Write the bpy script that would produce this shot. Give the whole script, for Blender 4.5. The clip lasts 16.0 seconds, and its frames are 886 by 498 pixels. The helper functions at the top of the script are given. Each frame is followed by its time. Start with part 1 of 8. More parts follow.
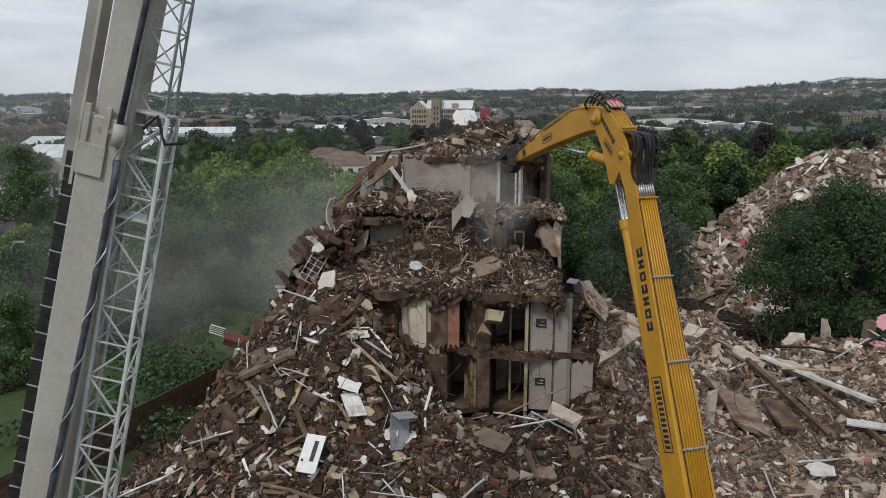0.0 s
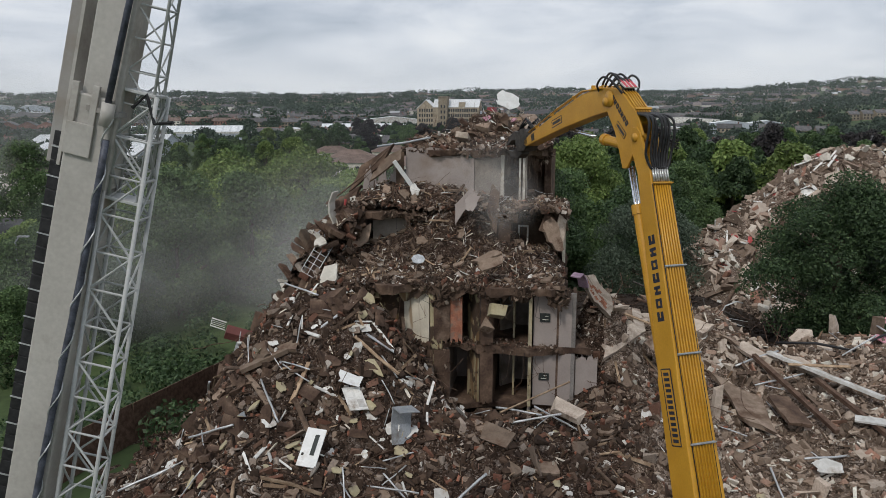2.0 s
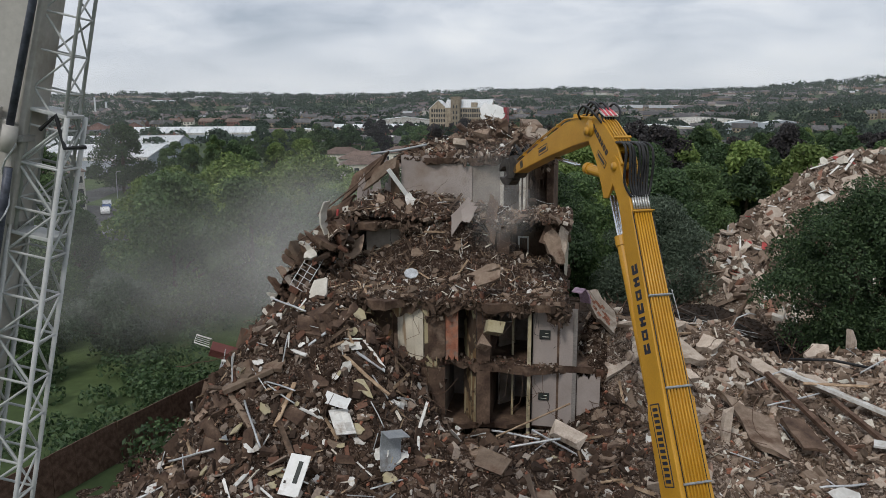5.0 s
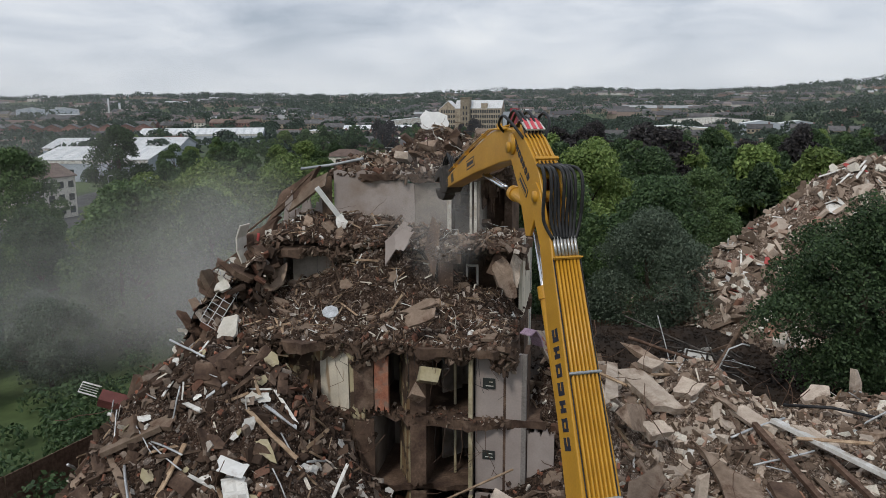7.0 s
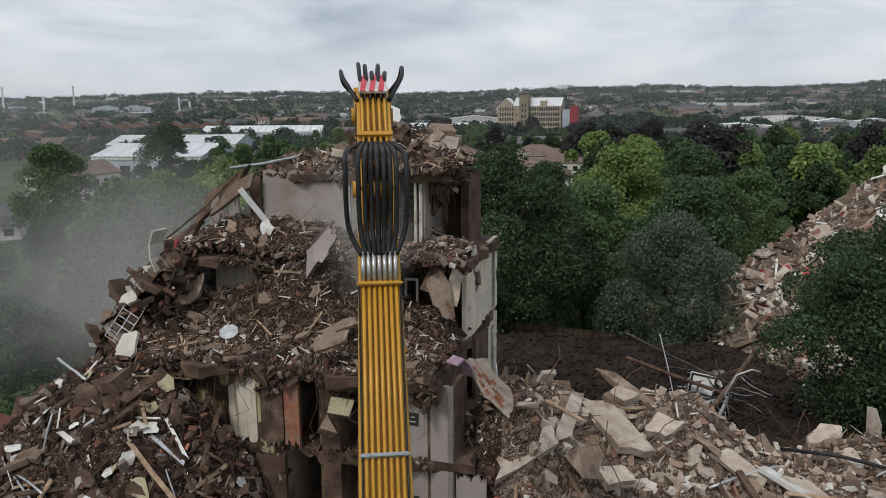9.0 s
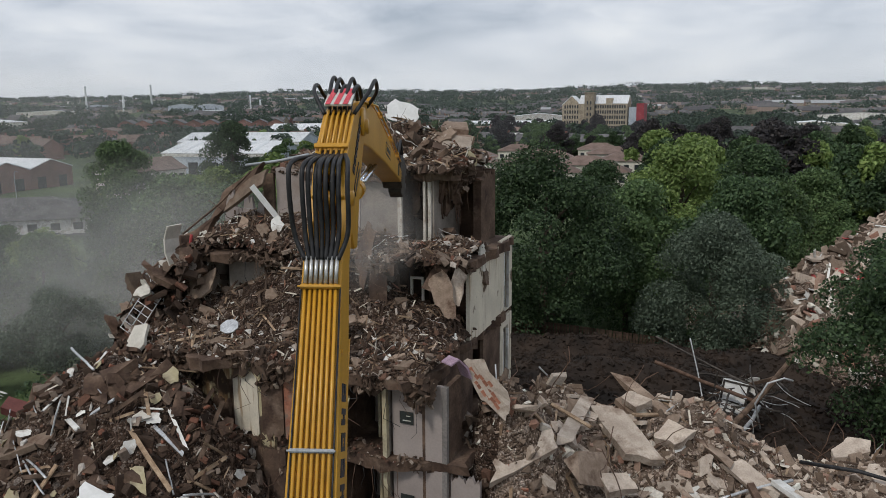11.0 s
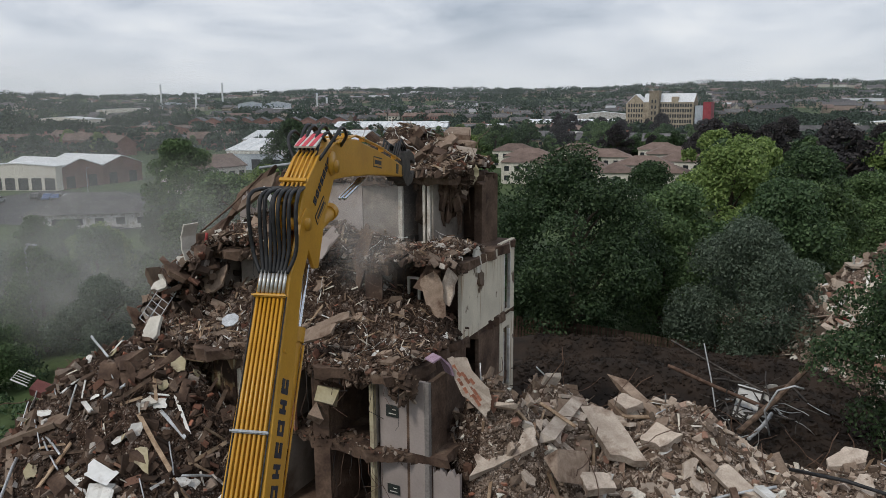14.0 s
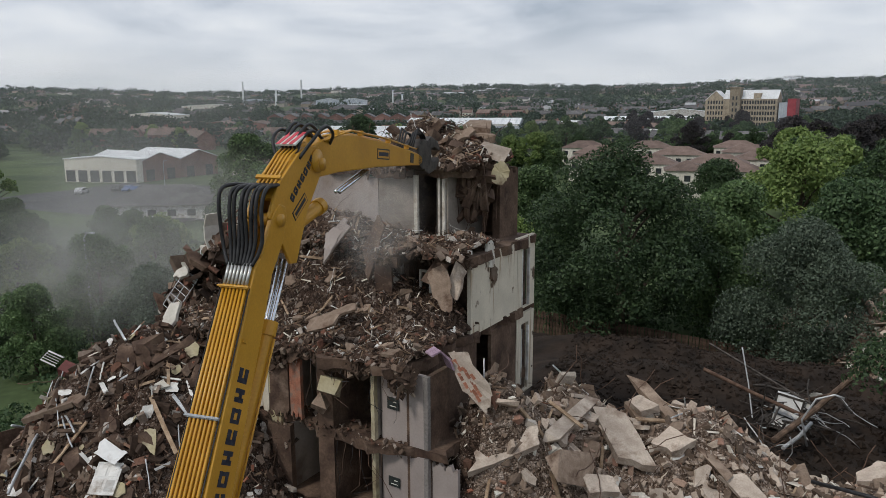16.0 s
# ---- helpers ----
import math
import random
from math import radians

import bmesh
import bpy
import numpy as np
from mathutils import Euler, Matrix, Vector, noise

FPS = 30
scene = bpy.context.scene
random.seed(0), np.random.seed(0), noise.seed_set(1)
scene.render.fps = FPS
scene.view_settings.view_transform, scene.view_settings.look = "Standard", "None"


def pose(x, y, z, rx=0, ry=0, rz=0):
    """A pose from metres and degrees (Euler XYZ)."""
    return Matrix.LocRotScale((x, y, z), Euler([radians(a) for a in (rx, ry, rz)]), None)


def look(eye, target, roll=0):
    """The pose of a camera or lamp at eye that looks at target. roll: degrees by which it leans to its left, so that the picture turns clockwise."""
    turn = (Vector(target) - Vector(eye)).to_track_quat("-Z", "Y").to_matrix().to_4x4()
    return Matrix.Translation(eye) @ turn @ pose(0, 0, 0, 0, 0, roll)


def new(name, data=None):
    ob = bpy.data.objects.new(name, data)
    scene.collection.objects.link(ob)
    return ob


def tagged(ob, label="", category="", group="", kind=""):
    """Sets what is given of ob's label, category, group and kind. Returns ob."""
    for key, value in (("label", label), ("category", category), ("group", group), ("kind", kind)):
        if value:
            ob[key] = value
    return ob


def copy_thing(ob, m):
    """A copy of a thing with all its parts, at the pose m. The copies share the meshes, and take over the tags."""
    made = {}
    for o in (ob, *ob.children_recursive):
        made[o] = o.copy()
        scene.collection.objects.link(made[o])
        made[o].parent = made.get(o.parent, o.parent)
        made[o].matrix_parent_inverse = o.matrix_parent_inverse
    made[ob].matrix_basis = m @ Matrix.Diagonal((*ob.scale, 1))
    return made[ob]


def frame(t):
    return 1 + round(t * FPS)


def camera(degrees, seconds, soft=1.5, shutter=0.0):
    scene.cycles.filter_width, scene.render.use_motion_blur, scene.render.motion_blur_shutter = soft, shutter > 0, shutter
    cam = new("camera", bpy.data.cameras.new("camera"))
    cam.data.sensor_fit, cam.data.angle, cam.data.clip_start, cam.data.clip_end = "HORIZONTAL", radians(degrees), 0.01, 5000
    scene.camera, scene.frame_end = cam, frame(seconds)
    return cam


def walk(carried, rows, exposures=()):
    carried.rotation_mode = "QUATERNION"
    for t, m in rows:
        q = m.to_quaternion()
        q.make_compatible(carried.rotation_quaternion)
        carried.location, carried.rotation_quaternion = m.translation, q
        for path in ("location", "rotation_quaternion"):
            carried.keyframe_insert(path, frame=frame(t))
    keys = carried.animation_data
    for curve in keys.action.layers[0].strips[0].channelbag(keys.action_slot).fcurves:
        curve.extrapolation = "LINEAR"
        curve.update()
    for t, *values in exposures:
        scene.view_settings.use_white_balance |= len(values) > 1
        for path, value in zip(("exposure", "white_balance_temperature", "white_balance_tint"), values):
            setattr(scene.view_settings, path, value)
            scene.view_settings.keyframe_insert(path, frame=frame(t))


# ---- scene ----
cam = camera(60.4, 16.0, soft=0.75)
METRES, EYE, TILT, LEAN, TURN = 22.0, 15.0, -10.5, 0.0, 0.0
ROWS = [
    (0.0, 0.0, 0.0, 0.0, 0.0, 0.0, -0.0),
    (0.5, 0.0052, 0.0059, -0.0015, 0.12, -0.02, -0.04),
    (1.0, 0.0088, 0.0092, -0.0067, 0.25, -0.04, -0.06),
    (1.5, 0.0091, 0.0128, -0.0098, 0.38, -0.04, -0.1),
    (2.0, 0.008, 0.0137, -0.0117, 0.52, -0.05, -0.12),
    (2.5, 0.0072, 0.0121, -0.0133, 0.67, -0.07, -0.14),
    (3.0, 0.0082, 0.0099, -0.0147, 0.8, -0.07, -0.16),
    (3.5, 0.0158, 0.0105, -0.0164, 0.95, -0.07, -0.16),
    (6.0, 0.0939, 0.1883, 0.0461, 1.77, -0.03, -0.15),
    (6.5, 0.1366, 0.2448, 0.0582, 1.92, -0.0, -0.17),
    (7.0, 0.1817, 0.3047, 0.0697, 2.62, -0.04, -0.26),
    (7.5, 0.2285, 0.3648, 0.0778, 3.5, -0.09, -0.39),
    (8.0, 0.282, 0.4206, 0.0846, 4.54, -0.13, -0.57),
    (10.5, 0.4645, 0.5276, 0.0981, 11.6, -0.48, -1.77),
    (11.0, 0.472, 0.5186, 0.098, 12.3, -0.53, -1.88),
    (11.5, 0.484, 0.5106, 0.0974, 12.43, -0.54, -1.92),
    (12.0, 0.5016, 0.5048, 0.0995, 12.55, -0.56, -1.95),
    (12.5, 0.5218, 0.5016, 0.1027, 13.08, -0.59, -2.06),
    (13.0, 0.5427, 0.4992, 0.1061, 14.31, -0.66, -2.27),
    (13.5, 0.566, 0.5, 0.108, 15.66, -0.76, -2.53),
    (14.0, 0.5908, 0.5005, 0.1094, 17.06, -0.89, -2.8),
    (14.5, 0.614, 0.5037, 0.1102, 18.49, -1.01, -3.06),
    (15.0, 0.6365, 0.5119, 0.1103, 19.95, -1.15, -3.34),
    (15.5, 0.6601, 0.5267, 0.1087, 21.36, -1.3, -3.59),
    (16.0, 0.6836, 0.5459, 0.1093, 22.62, -1.44, -3.82),
]
walk(cam, [(t, pose(0, 0, EYE, TILT, LEAN, TURN) @ pose(METRES * x, METRES * y, METRES * z, 90 + pitch, roll, yaw)) for t, x, y, z, yaw, pitch, roll in ROWS])
# ---------------------------------------------------------------- light
scene.view_settings.exposure = 0.03
world = bpy.data.worlds.new("overcast_sky")
scene.world = world
world.use_nodes = True
wn, wl = world.node_tree.nodes, world.node_tree.links
wn.clear()
sky = wn.new("ShaderNodeTexSky")
sky.sky_type, sky.sun_disc = "NISHITA", False
sky.sun_elevation, sky.sun_rotation = radians(52), radians(215)
tc = wn.new("ShaderNodeTexCoord")
sep = wn.new("ShaderNodeSeparateXYZ")
wl.new(tc.outputs["Generated"], sep.inputs[0])
zz = wn.new("ShaderNodeMath"); zz.operation = "MAXIMUM"; zz.inputs[1].default_value = 0.0
wl.new(sep.outputs["Z"], zz.inputs[0])
za = wn.new("ShaderNodeMath"); za.operation = "ADD"; za.inputs[1].default_value = 0.22
wl.new(zz.outputs[0], za.inputs[0])
div = wn.new("ShaderNodeVectorMath"); div.operation = "DIVIDE"
wl.new(tc.outputs["Generated"], div.inputs[0]); wl.new(za.outputs[0], div.inputs[1])
cn = wn.new("ShaderNodeTexNoise")
cn.inputs["Scale"].default_value, cn.inputs["Detail"].default_value, cn.inputs["Roughness"].default_value = 1.5, 6, 0.56
cn.inputs["Distortion"].default_value = 0.3
wl.new(div.outputs[0], cn.inputs["Vector"])
cr = wn.new("ShaderNodeValToRGB")
for i, (p, c) in enumerate([(0.30, (0.37, 0.43, 0.515)), (0.44, (0.54, 0.59, 0.67)), (0.56, (0.68, 0.72, 0.785)), (0.70, (0.82, 0.845, 0.88))]):
    e = cr.color_ramp.elements[i] if i < 2 else cr.color_ramp.elements.new(p)
    e.position, e.color = p, (*c, 1)
wl.new(cn.outputs["Fac"], cr.inputs[0])
hz = wn.new("ShaderNodeMapRange"); hz.inputs[1].default_value, hz.inputs[2].default_value = 0.0, 0.13
hz.inputs[3].default_value, hz.inputs[4].default_value = 0.75, 0.0
wl.new(sep.outputs["Z"], hz.inputs[0])
mh = wn.new("ShaderNodeMix"); mh.data_type = "RGBA"
wl.new(hz.outputs[0], mh.inputs[0]); wl.new(cr.outputs[0], mh.inputs[6]); mh.inputs[7].default_value = (0.71, 0.745, 0.795, 1)
ss = wn.new("ShaderNodeMix"); ss.data_type = "RGBA"; ss.blend_type = "MULTIPLY"; ss.inputs[0].default_value = 1
wl.new(sky.outputs[0], ss.inputs[6]); ss.inputs[7].default_value = (0.10, 0.10, 0.10, 1)
mx = wn.new("ShaderNodeMix"); mx.data_type = "RGBA"; mx.inputs[0].default_value = 0.94
wl.new(ss.outputs[2], mx.inputs[6]); wl.new(mh.outputs[2], mx.inputs[7])
bg = wn.new("ShaderNodeBackground"); bg.inputs[1].default_value = 1.0
wl.new(mx.outputs[2], bg.inputs[0])
wo = wn.new("ShaderNodeOutputWorld"); wl.new(bg.outputs[0], wo.inputs[0])
sun = new("sun", bpy.data.lights.new("sun", "SUN"))
sun.data.energy, sun.data.angle, sun.data.color = 1.5, radians(10), (1.0, 0.95, 0.88)
sun.matrix_world = look((-30, -40, 75), (0, 20, 0))


# ---------------------------------------------------------------- materials
def ramp(nt, stops):
    r = nt.nodes.new("ShaderNodeValToRGB")
    while len(r.color_ramp.elements) < len(stops):
        r.color_ramp.elements.new(0.5)
    for e, (p, c) in zip(r.color_ramp.elements, stops):
        e.position, e.color = p, (*c, 1)
    return r


def mat(name, c1, c2, scale=3.0, rough=0.8, bump=0.2, metal=0.0, fine=25.0, island=None, objrand=0.0, dirt=None, spec=0.3, dirt_at=0.55, grain=0.2):
    """Two-scale procedural surface: a broad blotch between c1 and c2, fine grain, an optional dirt layer,
    and per-piece colour either from a ramp over islands or a value shift over objects."""
    m = bpy.data.materials.new(name)
    m.use_nodes = True
    nt = m.node_tree
    N, L = nt.nodes, nt.links
    b = N["Principled BSDF"]
    co = N.new("ShaderNodeTexCoord")
    n1 = N.new("ShaderNodeTexNoise"); n1.inputs["Scale"].default_value, n1.inputs["Detail"].default_value = scale, 5
    n2 = N.new("ShaderNodeTexNoise"); n2.inputs["Scale"].default_value, n2.inputs["Detail"].default_value = fine, 4
    L.new(co.outputs["Object"], n1.inputs["Vector"]); L.new(co.outputs["Object"], n2.inputs["Vector"])
    r = ramp(nt, [(0.35, c1), (0.65, c2)])
    L.new(n1.outputs["Fac"], r.inputs[0])
    col = r.outputs[0]
    if island:
        g = N.new("ShaderNodeNewGeometry")
        ri = ramp(nt, island)
        L.new(g.outputs["Random Per Island"], ri.inputs[0])
        k = N.new("ShaderNodeMix"); k.data_type = "RGBA"; k.blend_type = "MIX"; k.inputs[0].default_value = 0.75
        L.new(col, k.inputs[6]); L.new(ri.outputs[0], k.inputs[7])
        col = k.outputs[2]
    if objrand:
        o = N.new("ShaderNodeObjectInfo")
        mr = N.new("ShaderNodeMapRange"); mr.inputs[3].default_value, mr.inputs[4].default_value = 1 - objrand, 1 + objrand
        L.new(o.outputs["Random"], mr.inputs[0])
        h = N.new("ShaderNodeHueSaturation"); L.new(mr.outputs[0], h.inputs["Value"]); L.new(col, h.inputs["Color"])
        col = h.outputs[0]
    # grain
    gm = N.new("ShaderNodeMapRange"); gm.inputs[1].default_value, gm.inputs[2].default_value = 0.3, 0.7
    gm.inputs[3].default_value, gm.inputs[4].default_value = 1 - grain, 1 + grain
    L.new(n2.outputs["Fac"], gm.inputs[0])
    h2 = N.new("ShaderNodeHueSaturation"); L.new(gm.outputs[0], h2.inputs["Value"]); L.new(col, h2.inputs["Color"])
    col = h2.outputs[0]
    if dirt:
        n3 = N.new("ShaderNodeTexNoise"); n3.inputs["Scale"].default_value, n3.inputs["Detail"].default_value = scale * 0.7, 8
        n3.inputs["Roughness"].default_value = 0.65
        L.new(co.outputs["Object"], n3.inputs["Vector"])
        dm = N.new("ShaderNodeMapRange"); dm.inputs[1].default_value, dm.inputs[2].default_value = dirt_at - 0.07, dirt_at + 0.1
        L.new(n3.outputs["Fac"], dm.inputs[0])
        k2 = N.new("ShaderNodeMix"); k2.data_type = "RGBA"; L.new(dm.outputs[0], k2.inputs[0])
        L.new(col, k2.inputs[6]); k2.inputs[7].default_value = (*dirt, 1)
        col = k2.outputs[2]
    L.new(col, b.inputs["Base Color"])
    b.inputs["Roughness"].default_value, b.inputs["Metallic"].default_value = rough, metal
    b.inputs["Specular IOR Level"].default_value = spec
    if bump:
        bp = N.new("ShaderNodeBump"); bp.inputs["Strength"].default_value, bp.inputs["Distance"].default_value = bump, 0.03
        L.new(n2.outputs["Fac"], bp.inputs["Height"]); L.new(bp.outputs[0], b.inputs["Normal"])
    return m


BROWN = (0.085, 0.056, 0.038)
M_SOIL = mat("soil", (0.013, 0.009, 0.0065), (0.036, 0.024, 0.017), 0.6, 0.95, 0.6, fine=9)
M_GRASS = mat("grass_ground", (0.03, 0.05, 0.018), (0.07, 0.10, 0.035), 0.05, 0.95, 0.3, fine=1.5)
M_RUBBLE = mat("rubble_mixed", (0.06, 0.039, 0.027), (0.14, 0.094, 0.067), 2.0, 0.92, 0.5, island=[(0.0, (0.018, 0.011, 0.008)), (0.38, (0.046, 0.028, 0.019)), (0.62, (0.092, 0.058, 0.040)), (0.72, (0.175, 0.070, 0.046)), (0.77, (0.16, 0.113, 0.083)), (0.90, (0.28, 0.222, 0.18)), (0.965, (0.45, 0.40, 0.35)), (1.0, (0.78, 0.75, 0.70))], fine=14)
M_RUBBLE_PALE = mat("rubble_pale", (0.130, 0.092, 0.067), (0.319, 0.242, 0.186), 2.0, 0.92, 0.5, island=[(0.0, (0.047, 0.032, 0.022)), (0.3, (0.165, 0.120, 0.090)), (0.56, (0.342, 0.266, 0.208)), (0.62, (0.307, 0.145, 0.100)), (0.66, (0.401, 0.320, 0.254)), (0.88, (0.590, 0.493, 0.409)), (1.0, (0.850, 0.850, 0.767))], fine=14)


def fragment_mat(name, stops):
    """Crushed fragments: two sizes of cells, each with a colour of its own, and their relief."""
    m = bpy.data.materials.new(name)
    m.use_nodes = True
    N, L = m.node_tree.nodes, m.node_tree.links
    b, co = N["Principled BSDF"], N.new("ShaderNodeTexCoord")
    warp = N.new("ShaderNodeTexNoise"); warp.inputs["Scale"].default_value, warp.inputs["Detail"].default_value = 3.0, 4
    L.new(co.outputs["Object"], warp.inputs["Vector"])
    mv = N.new("ShaderNodeMix"); mv.data_type = "VECTOR"; mv.inputs[0].default_value = 0.12
    L.new(co.outputs["Object"], mv.inputs[4]); L.new(warp.outputs["Color"], mv.inputs[5])
    cells = []
    for scale in (7.0, 19.0):
        v = N.new("ShaderNodeTexVoronoi"); v.inputs["Scale"].default_value = scale
        L.new(mv.outputs[1], v.inputs["Vector"])
        sp = N.new("ShaderNodeSeparateColor"); L.new(v.outputs["Color"], sp.inputs[0])
        r = ramp(m.node_tree, stops); L.new(sp.outputs[0], r.inputs[0])
        cells.append((v, r))
    k = N.new("ShaderNodeMix"); k.data_type = "RGBA"; k.inputs[0].default_value = 0.55
    L.new(cells[0][1].outputs[0], k.inputs[6]); L.new(cells[1][1].outputs[0], k.inputs[7])
    st = N.new("ShaderNodeTexNoise"); st.inputs["Scale"].default_value, st.inputs["Detail"].default_value = 0.7, 5
    L.new(co.outputs["Object"], st.inputs["Vector"])
    mr = N.new("ShaderNodeMapRange"); mr.inputs[1].default_value, mr.inputs[2].default_value, mr.inputs[3].default_value, mr.inputs[4].default_value = 0.3, 0.7, 0.6, 1.3
    L.new(st.outputs["Fac"], mr.inputs[0])
    h = N.new("ShaderNodeHueSaturation"); L.new(mr.outputs[0], h.inputs["Value"]); L.new(k.outputs[2], h.inputs["Color"])
    L.new(h.outputs[0], b.inputs["Base Color"])
    b.inputs["Roughness"].default_value, b.inputs["Specular IOR Level"].default_value = 0.95, 0.2
    add = N.new("ShaderNodeMath"); add.operation = "ADD"; L.new(cells[0][0].outputs["Distance"], add.inputs[0]); L.new(cells[1][0].outputs["Distance"], add.inputs[1])
    bp = N.new("ShaderNodeBump"); bp.inputs["Strength"].default_value, bp.inputs["Distance"].default_value = 1.0, 0.12; bp.invert = True
    L.new(add.outputs[0], bp.inputs["Height"]); L.new(bp.outputs[0], b.inputs["Normal"])
    return m


M_RUBBLE_BED = fragment_mat("rubble_bed_fragments", [(0.0, (0.020, 0.012, 0.008)), (0.4, (0.052, 0.031, 0.021)), (0.7, (0.10, 0.064, 0.046)), (0.9, (0.20, 0.145, 0.112)), (1.0, (0.45, 0.385, 0.34))])
M_BED_PALE = fragment_mat("pale_bed_fragments", [(0.0, (0.050, 0.032, 0.022)), (0.35, (0.136, 0.093, 0.067)), (0.7, (0.271, 0.199, 0.152)), (0.9, (0.472, 0.375, 0.304)), (1.0, (0.755, 0.638, 0.546))])
SPLINTER = [(0.0, (0.037, 0.025, 0.018)), (0.4, (0.095, 0.060, 0.041)), (0.6, (0.210, 0.140, 0.090)), (0.74, (0.336, 0.250, 0.171)), (0.78, (0.315, 0.100, 0.063)), (0.82, (0.578, 0.520, 0.432)), (1.0, (0.777, 0.730, 0.639))]
M_TORN = mat("torn_edge", (0.06, 0.038, 0.027), (0.13, 0.088, 0.062), 2.0, 0.93, 0.5, island=[(0.0, (0.028, 0.018, 0.012)), (0.5, (0.075, 0.048, 0.034)), (0.85, (0.14, 0.098, 0.072)), (0.95, (0.27, 0.21, 0.16)), (1.0, (0.42, 0.35, 0.28))], fine=14)
M_SPLINTER = mat("splinters", (0.130, 0.078, 0.052), (0.324, 0.235, 0.155), 2.0, 0.85, 0.2, island=SPLINTER, fine=20)
M_CONC = mat("broken_concrete", (0.175, 0.125, 0.091), (0.31, 0.237, 0.182), 1.5, 0.9, 0.5, objrand=0.4, dirt=(0.11, 0.067, 0.045), fine=18, grain=0.12)
M_CONC_PALE = mat("pale_concrete", (0.36, 0.294, 0.240), (0.55, 0.470, 0.392), 1.4, 0.9, 0.4, objrand=0.2, dirt=(0.18, 0.123, 0.089), fine=18, dirt_at=0.58, grain=0.12)
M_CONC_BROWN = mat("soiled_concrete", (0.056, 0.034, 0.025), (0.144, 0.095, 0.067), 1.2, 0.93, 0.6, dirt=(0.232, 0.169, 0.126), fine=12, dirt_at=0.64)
M_PLASTER = mat("pink_plaster", (0.29, 0.248, 0.228), (0.37, 0.322, 0.298), 0.5, 0.85, 0.08, dirt=(0.22, 0.165, 0.13), fine=16, dirt_at=0.64, grain=0.05)
M_PLASTER_Y = mat("yellowed_plaster", (0.34, 0.29, 0.17), (0.47, 0.42, 0.30), 1.0, 0.85, 0.2, dirt=(0.13, 0.095, 0.06), fine=9, dirt_at=0.56, grain=0.08)
M_PLASTER_W = mat("stained_white_panel", (0.50, 0.47, 0.41), (0.66, 0.63, 0.57), 1.1, 0.8, 0.2, dirt=(0.24, 0.18, 0.125), fine=12, dirt_at=0.6, grain=0.08)
# plaster's darker copy for inner walls; the rooms' shade is put into its colour
M_PLASTER_SHADE = mat("plaster_shade_copy", (0.22, 0.19, 0.165), (0.33, 0.29, 0.255), 0.8, 0.9, 0.2, dirt=(0.12, 0.09, 0.07), fine=9, grain=0.08)
M_WHITE = mat("white_paint", (0.50, 0.485, 0.45), (0.78, 0.775, 0.75), 1.5, 0.55, 0.08, dirt=(0.30, 0.25, 0.20), fine=9, dirt_at=0.56, grain=0.07, objrand=0.28)
M_ENAMEL = mat("white_enamel", (0.66, 0.66, 0.64), (0.78, 0.78, 0.77), 1.5, 0.5, 0.04, dirt=(0.42, 0.38, 0.33), fine=9, dirt_at=0.64, grain=0.05)
M_GREYMETAL = mat("grey_sheet_metal", (0.26, 0.28, 0.30), (0.36, 0.38, 0.40), 1.5, 0.5, 0.1, metal=0.2, dirt=(0.14, 0.12, 0.10), dirt_at=0.62)
M_TIMBER = mat("broken_timber", (0.20, 0.13, 0.08), (0.38, 0.28, 0.19), 3, 0.85, 0.3, objrand=0.35, fine=30)
M_TIMBER_DARK = mat("stained_timber", (0.06, 0.04, 0.028), (0.15, 0.10, 0.07), 3, 0.85, 0.3, objrand=0.3, fine=30)
M_BRICK = mat("red_brick", (0.24, 0.095, 0.06), (0.36, 0.16, 0.10), 3, 0.9, 0.3, objrand=0.35, dirt=(0.2, 0.15, 0.12), fine=20)
M_RUST = mat("rusty_steel", (0.085, 0.05, 0.035), (0.17, 0.11, 0.08), 4, 0.8, 0.2, metal=0.3, fine=30)
M_GALV = mat("bent_galvanised_metal", (0.42, 0.43, 0.44), (0.58, 0.59, 0.60), 3, 0.45, 0.05, metal=0.5)
M_RED = mat("red_cloth", (0.30, 0.05, 0.05), (0.42, 0.09, 0.08), 3, 0.9, 0.2)
M_PINK = mat("pink_insulation", (0.42, 0.20, 0.26), (0.56, 0.32, 0.38), 4, 0.95, 0.5, dirt=(0.25, 0.14, 0.14))
M_YELLOW = mat("machine_yellow", (0.45, 0.225, 0.018), (0.55, 0.285, 0.028), 0.9, 0.42, 0.03, dirt=(0.33, 0.19, 0.05), fine=22, spec=0.45, dirt_at=0.66, grain=0.07)
M_PIPEYEL = mat("yellow_pipe", (0.47, 0.235, 0.018), (0.57, 0.295, 0.03), 2, 0.35, 0.02, fine=20, spec=0.5, grain=0.07)
M_STEEL = mat("chromed_rod", (0.62, 0.64, 0.66), (0.72, 0.74, 0.76), 3, 0.18, 0.0, metal=0.9)
M_FITTING = mat("hose_fitting", (0.45, 0.45, 0.43), (0.58, 0.58, 0.56), 6, 0.35, 0.0, metal=0.7)
M_HOSE = mat("black_rubber_hose", (0.012, 0.012, 0.013), (0.03, 0.03, 0.032), 8, 0.5, 0.1, fine=60)
M_DARK = mat("dark_lettering", (0.018, 0.022, 0.04), (0.03, 0.035, 0.055), 8, 0.5, 0.0)
M_SIGNRED = mat("red_warning_stripe", (0.50, 0.05, 0.07), (0.62, 0.09, 0.11), 6, 0.5, 0.0)
M_CLAW = mat("worn_dark_steel", (0.035, 0.03, 0.027), (0.09, 0.078, 0.068), 4, 0.6, 0.2, metal=0.5)
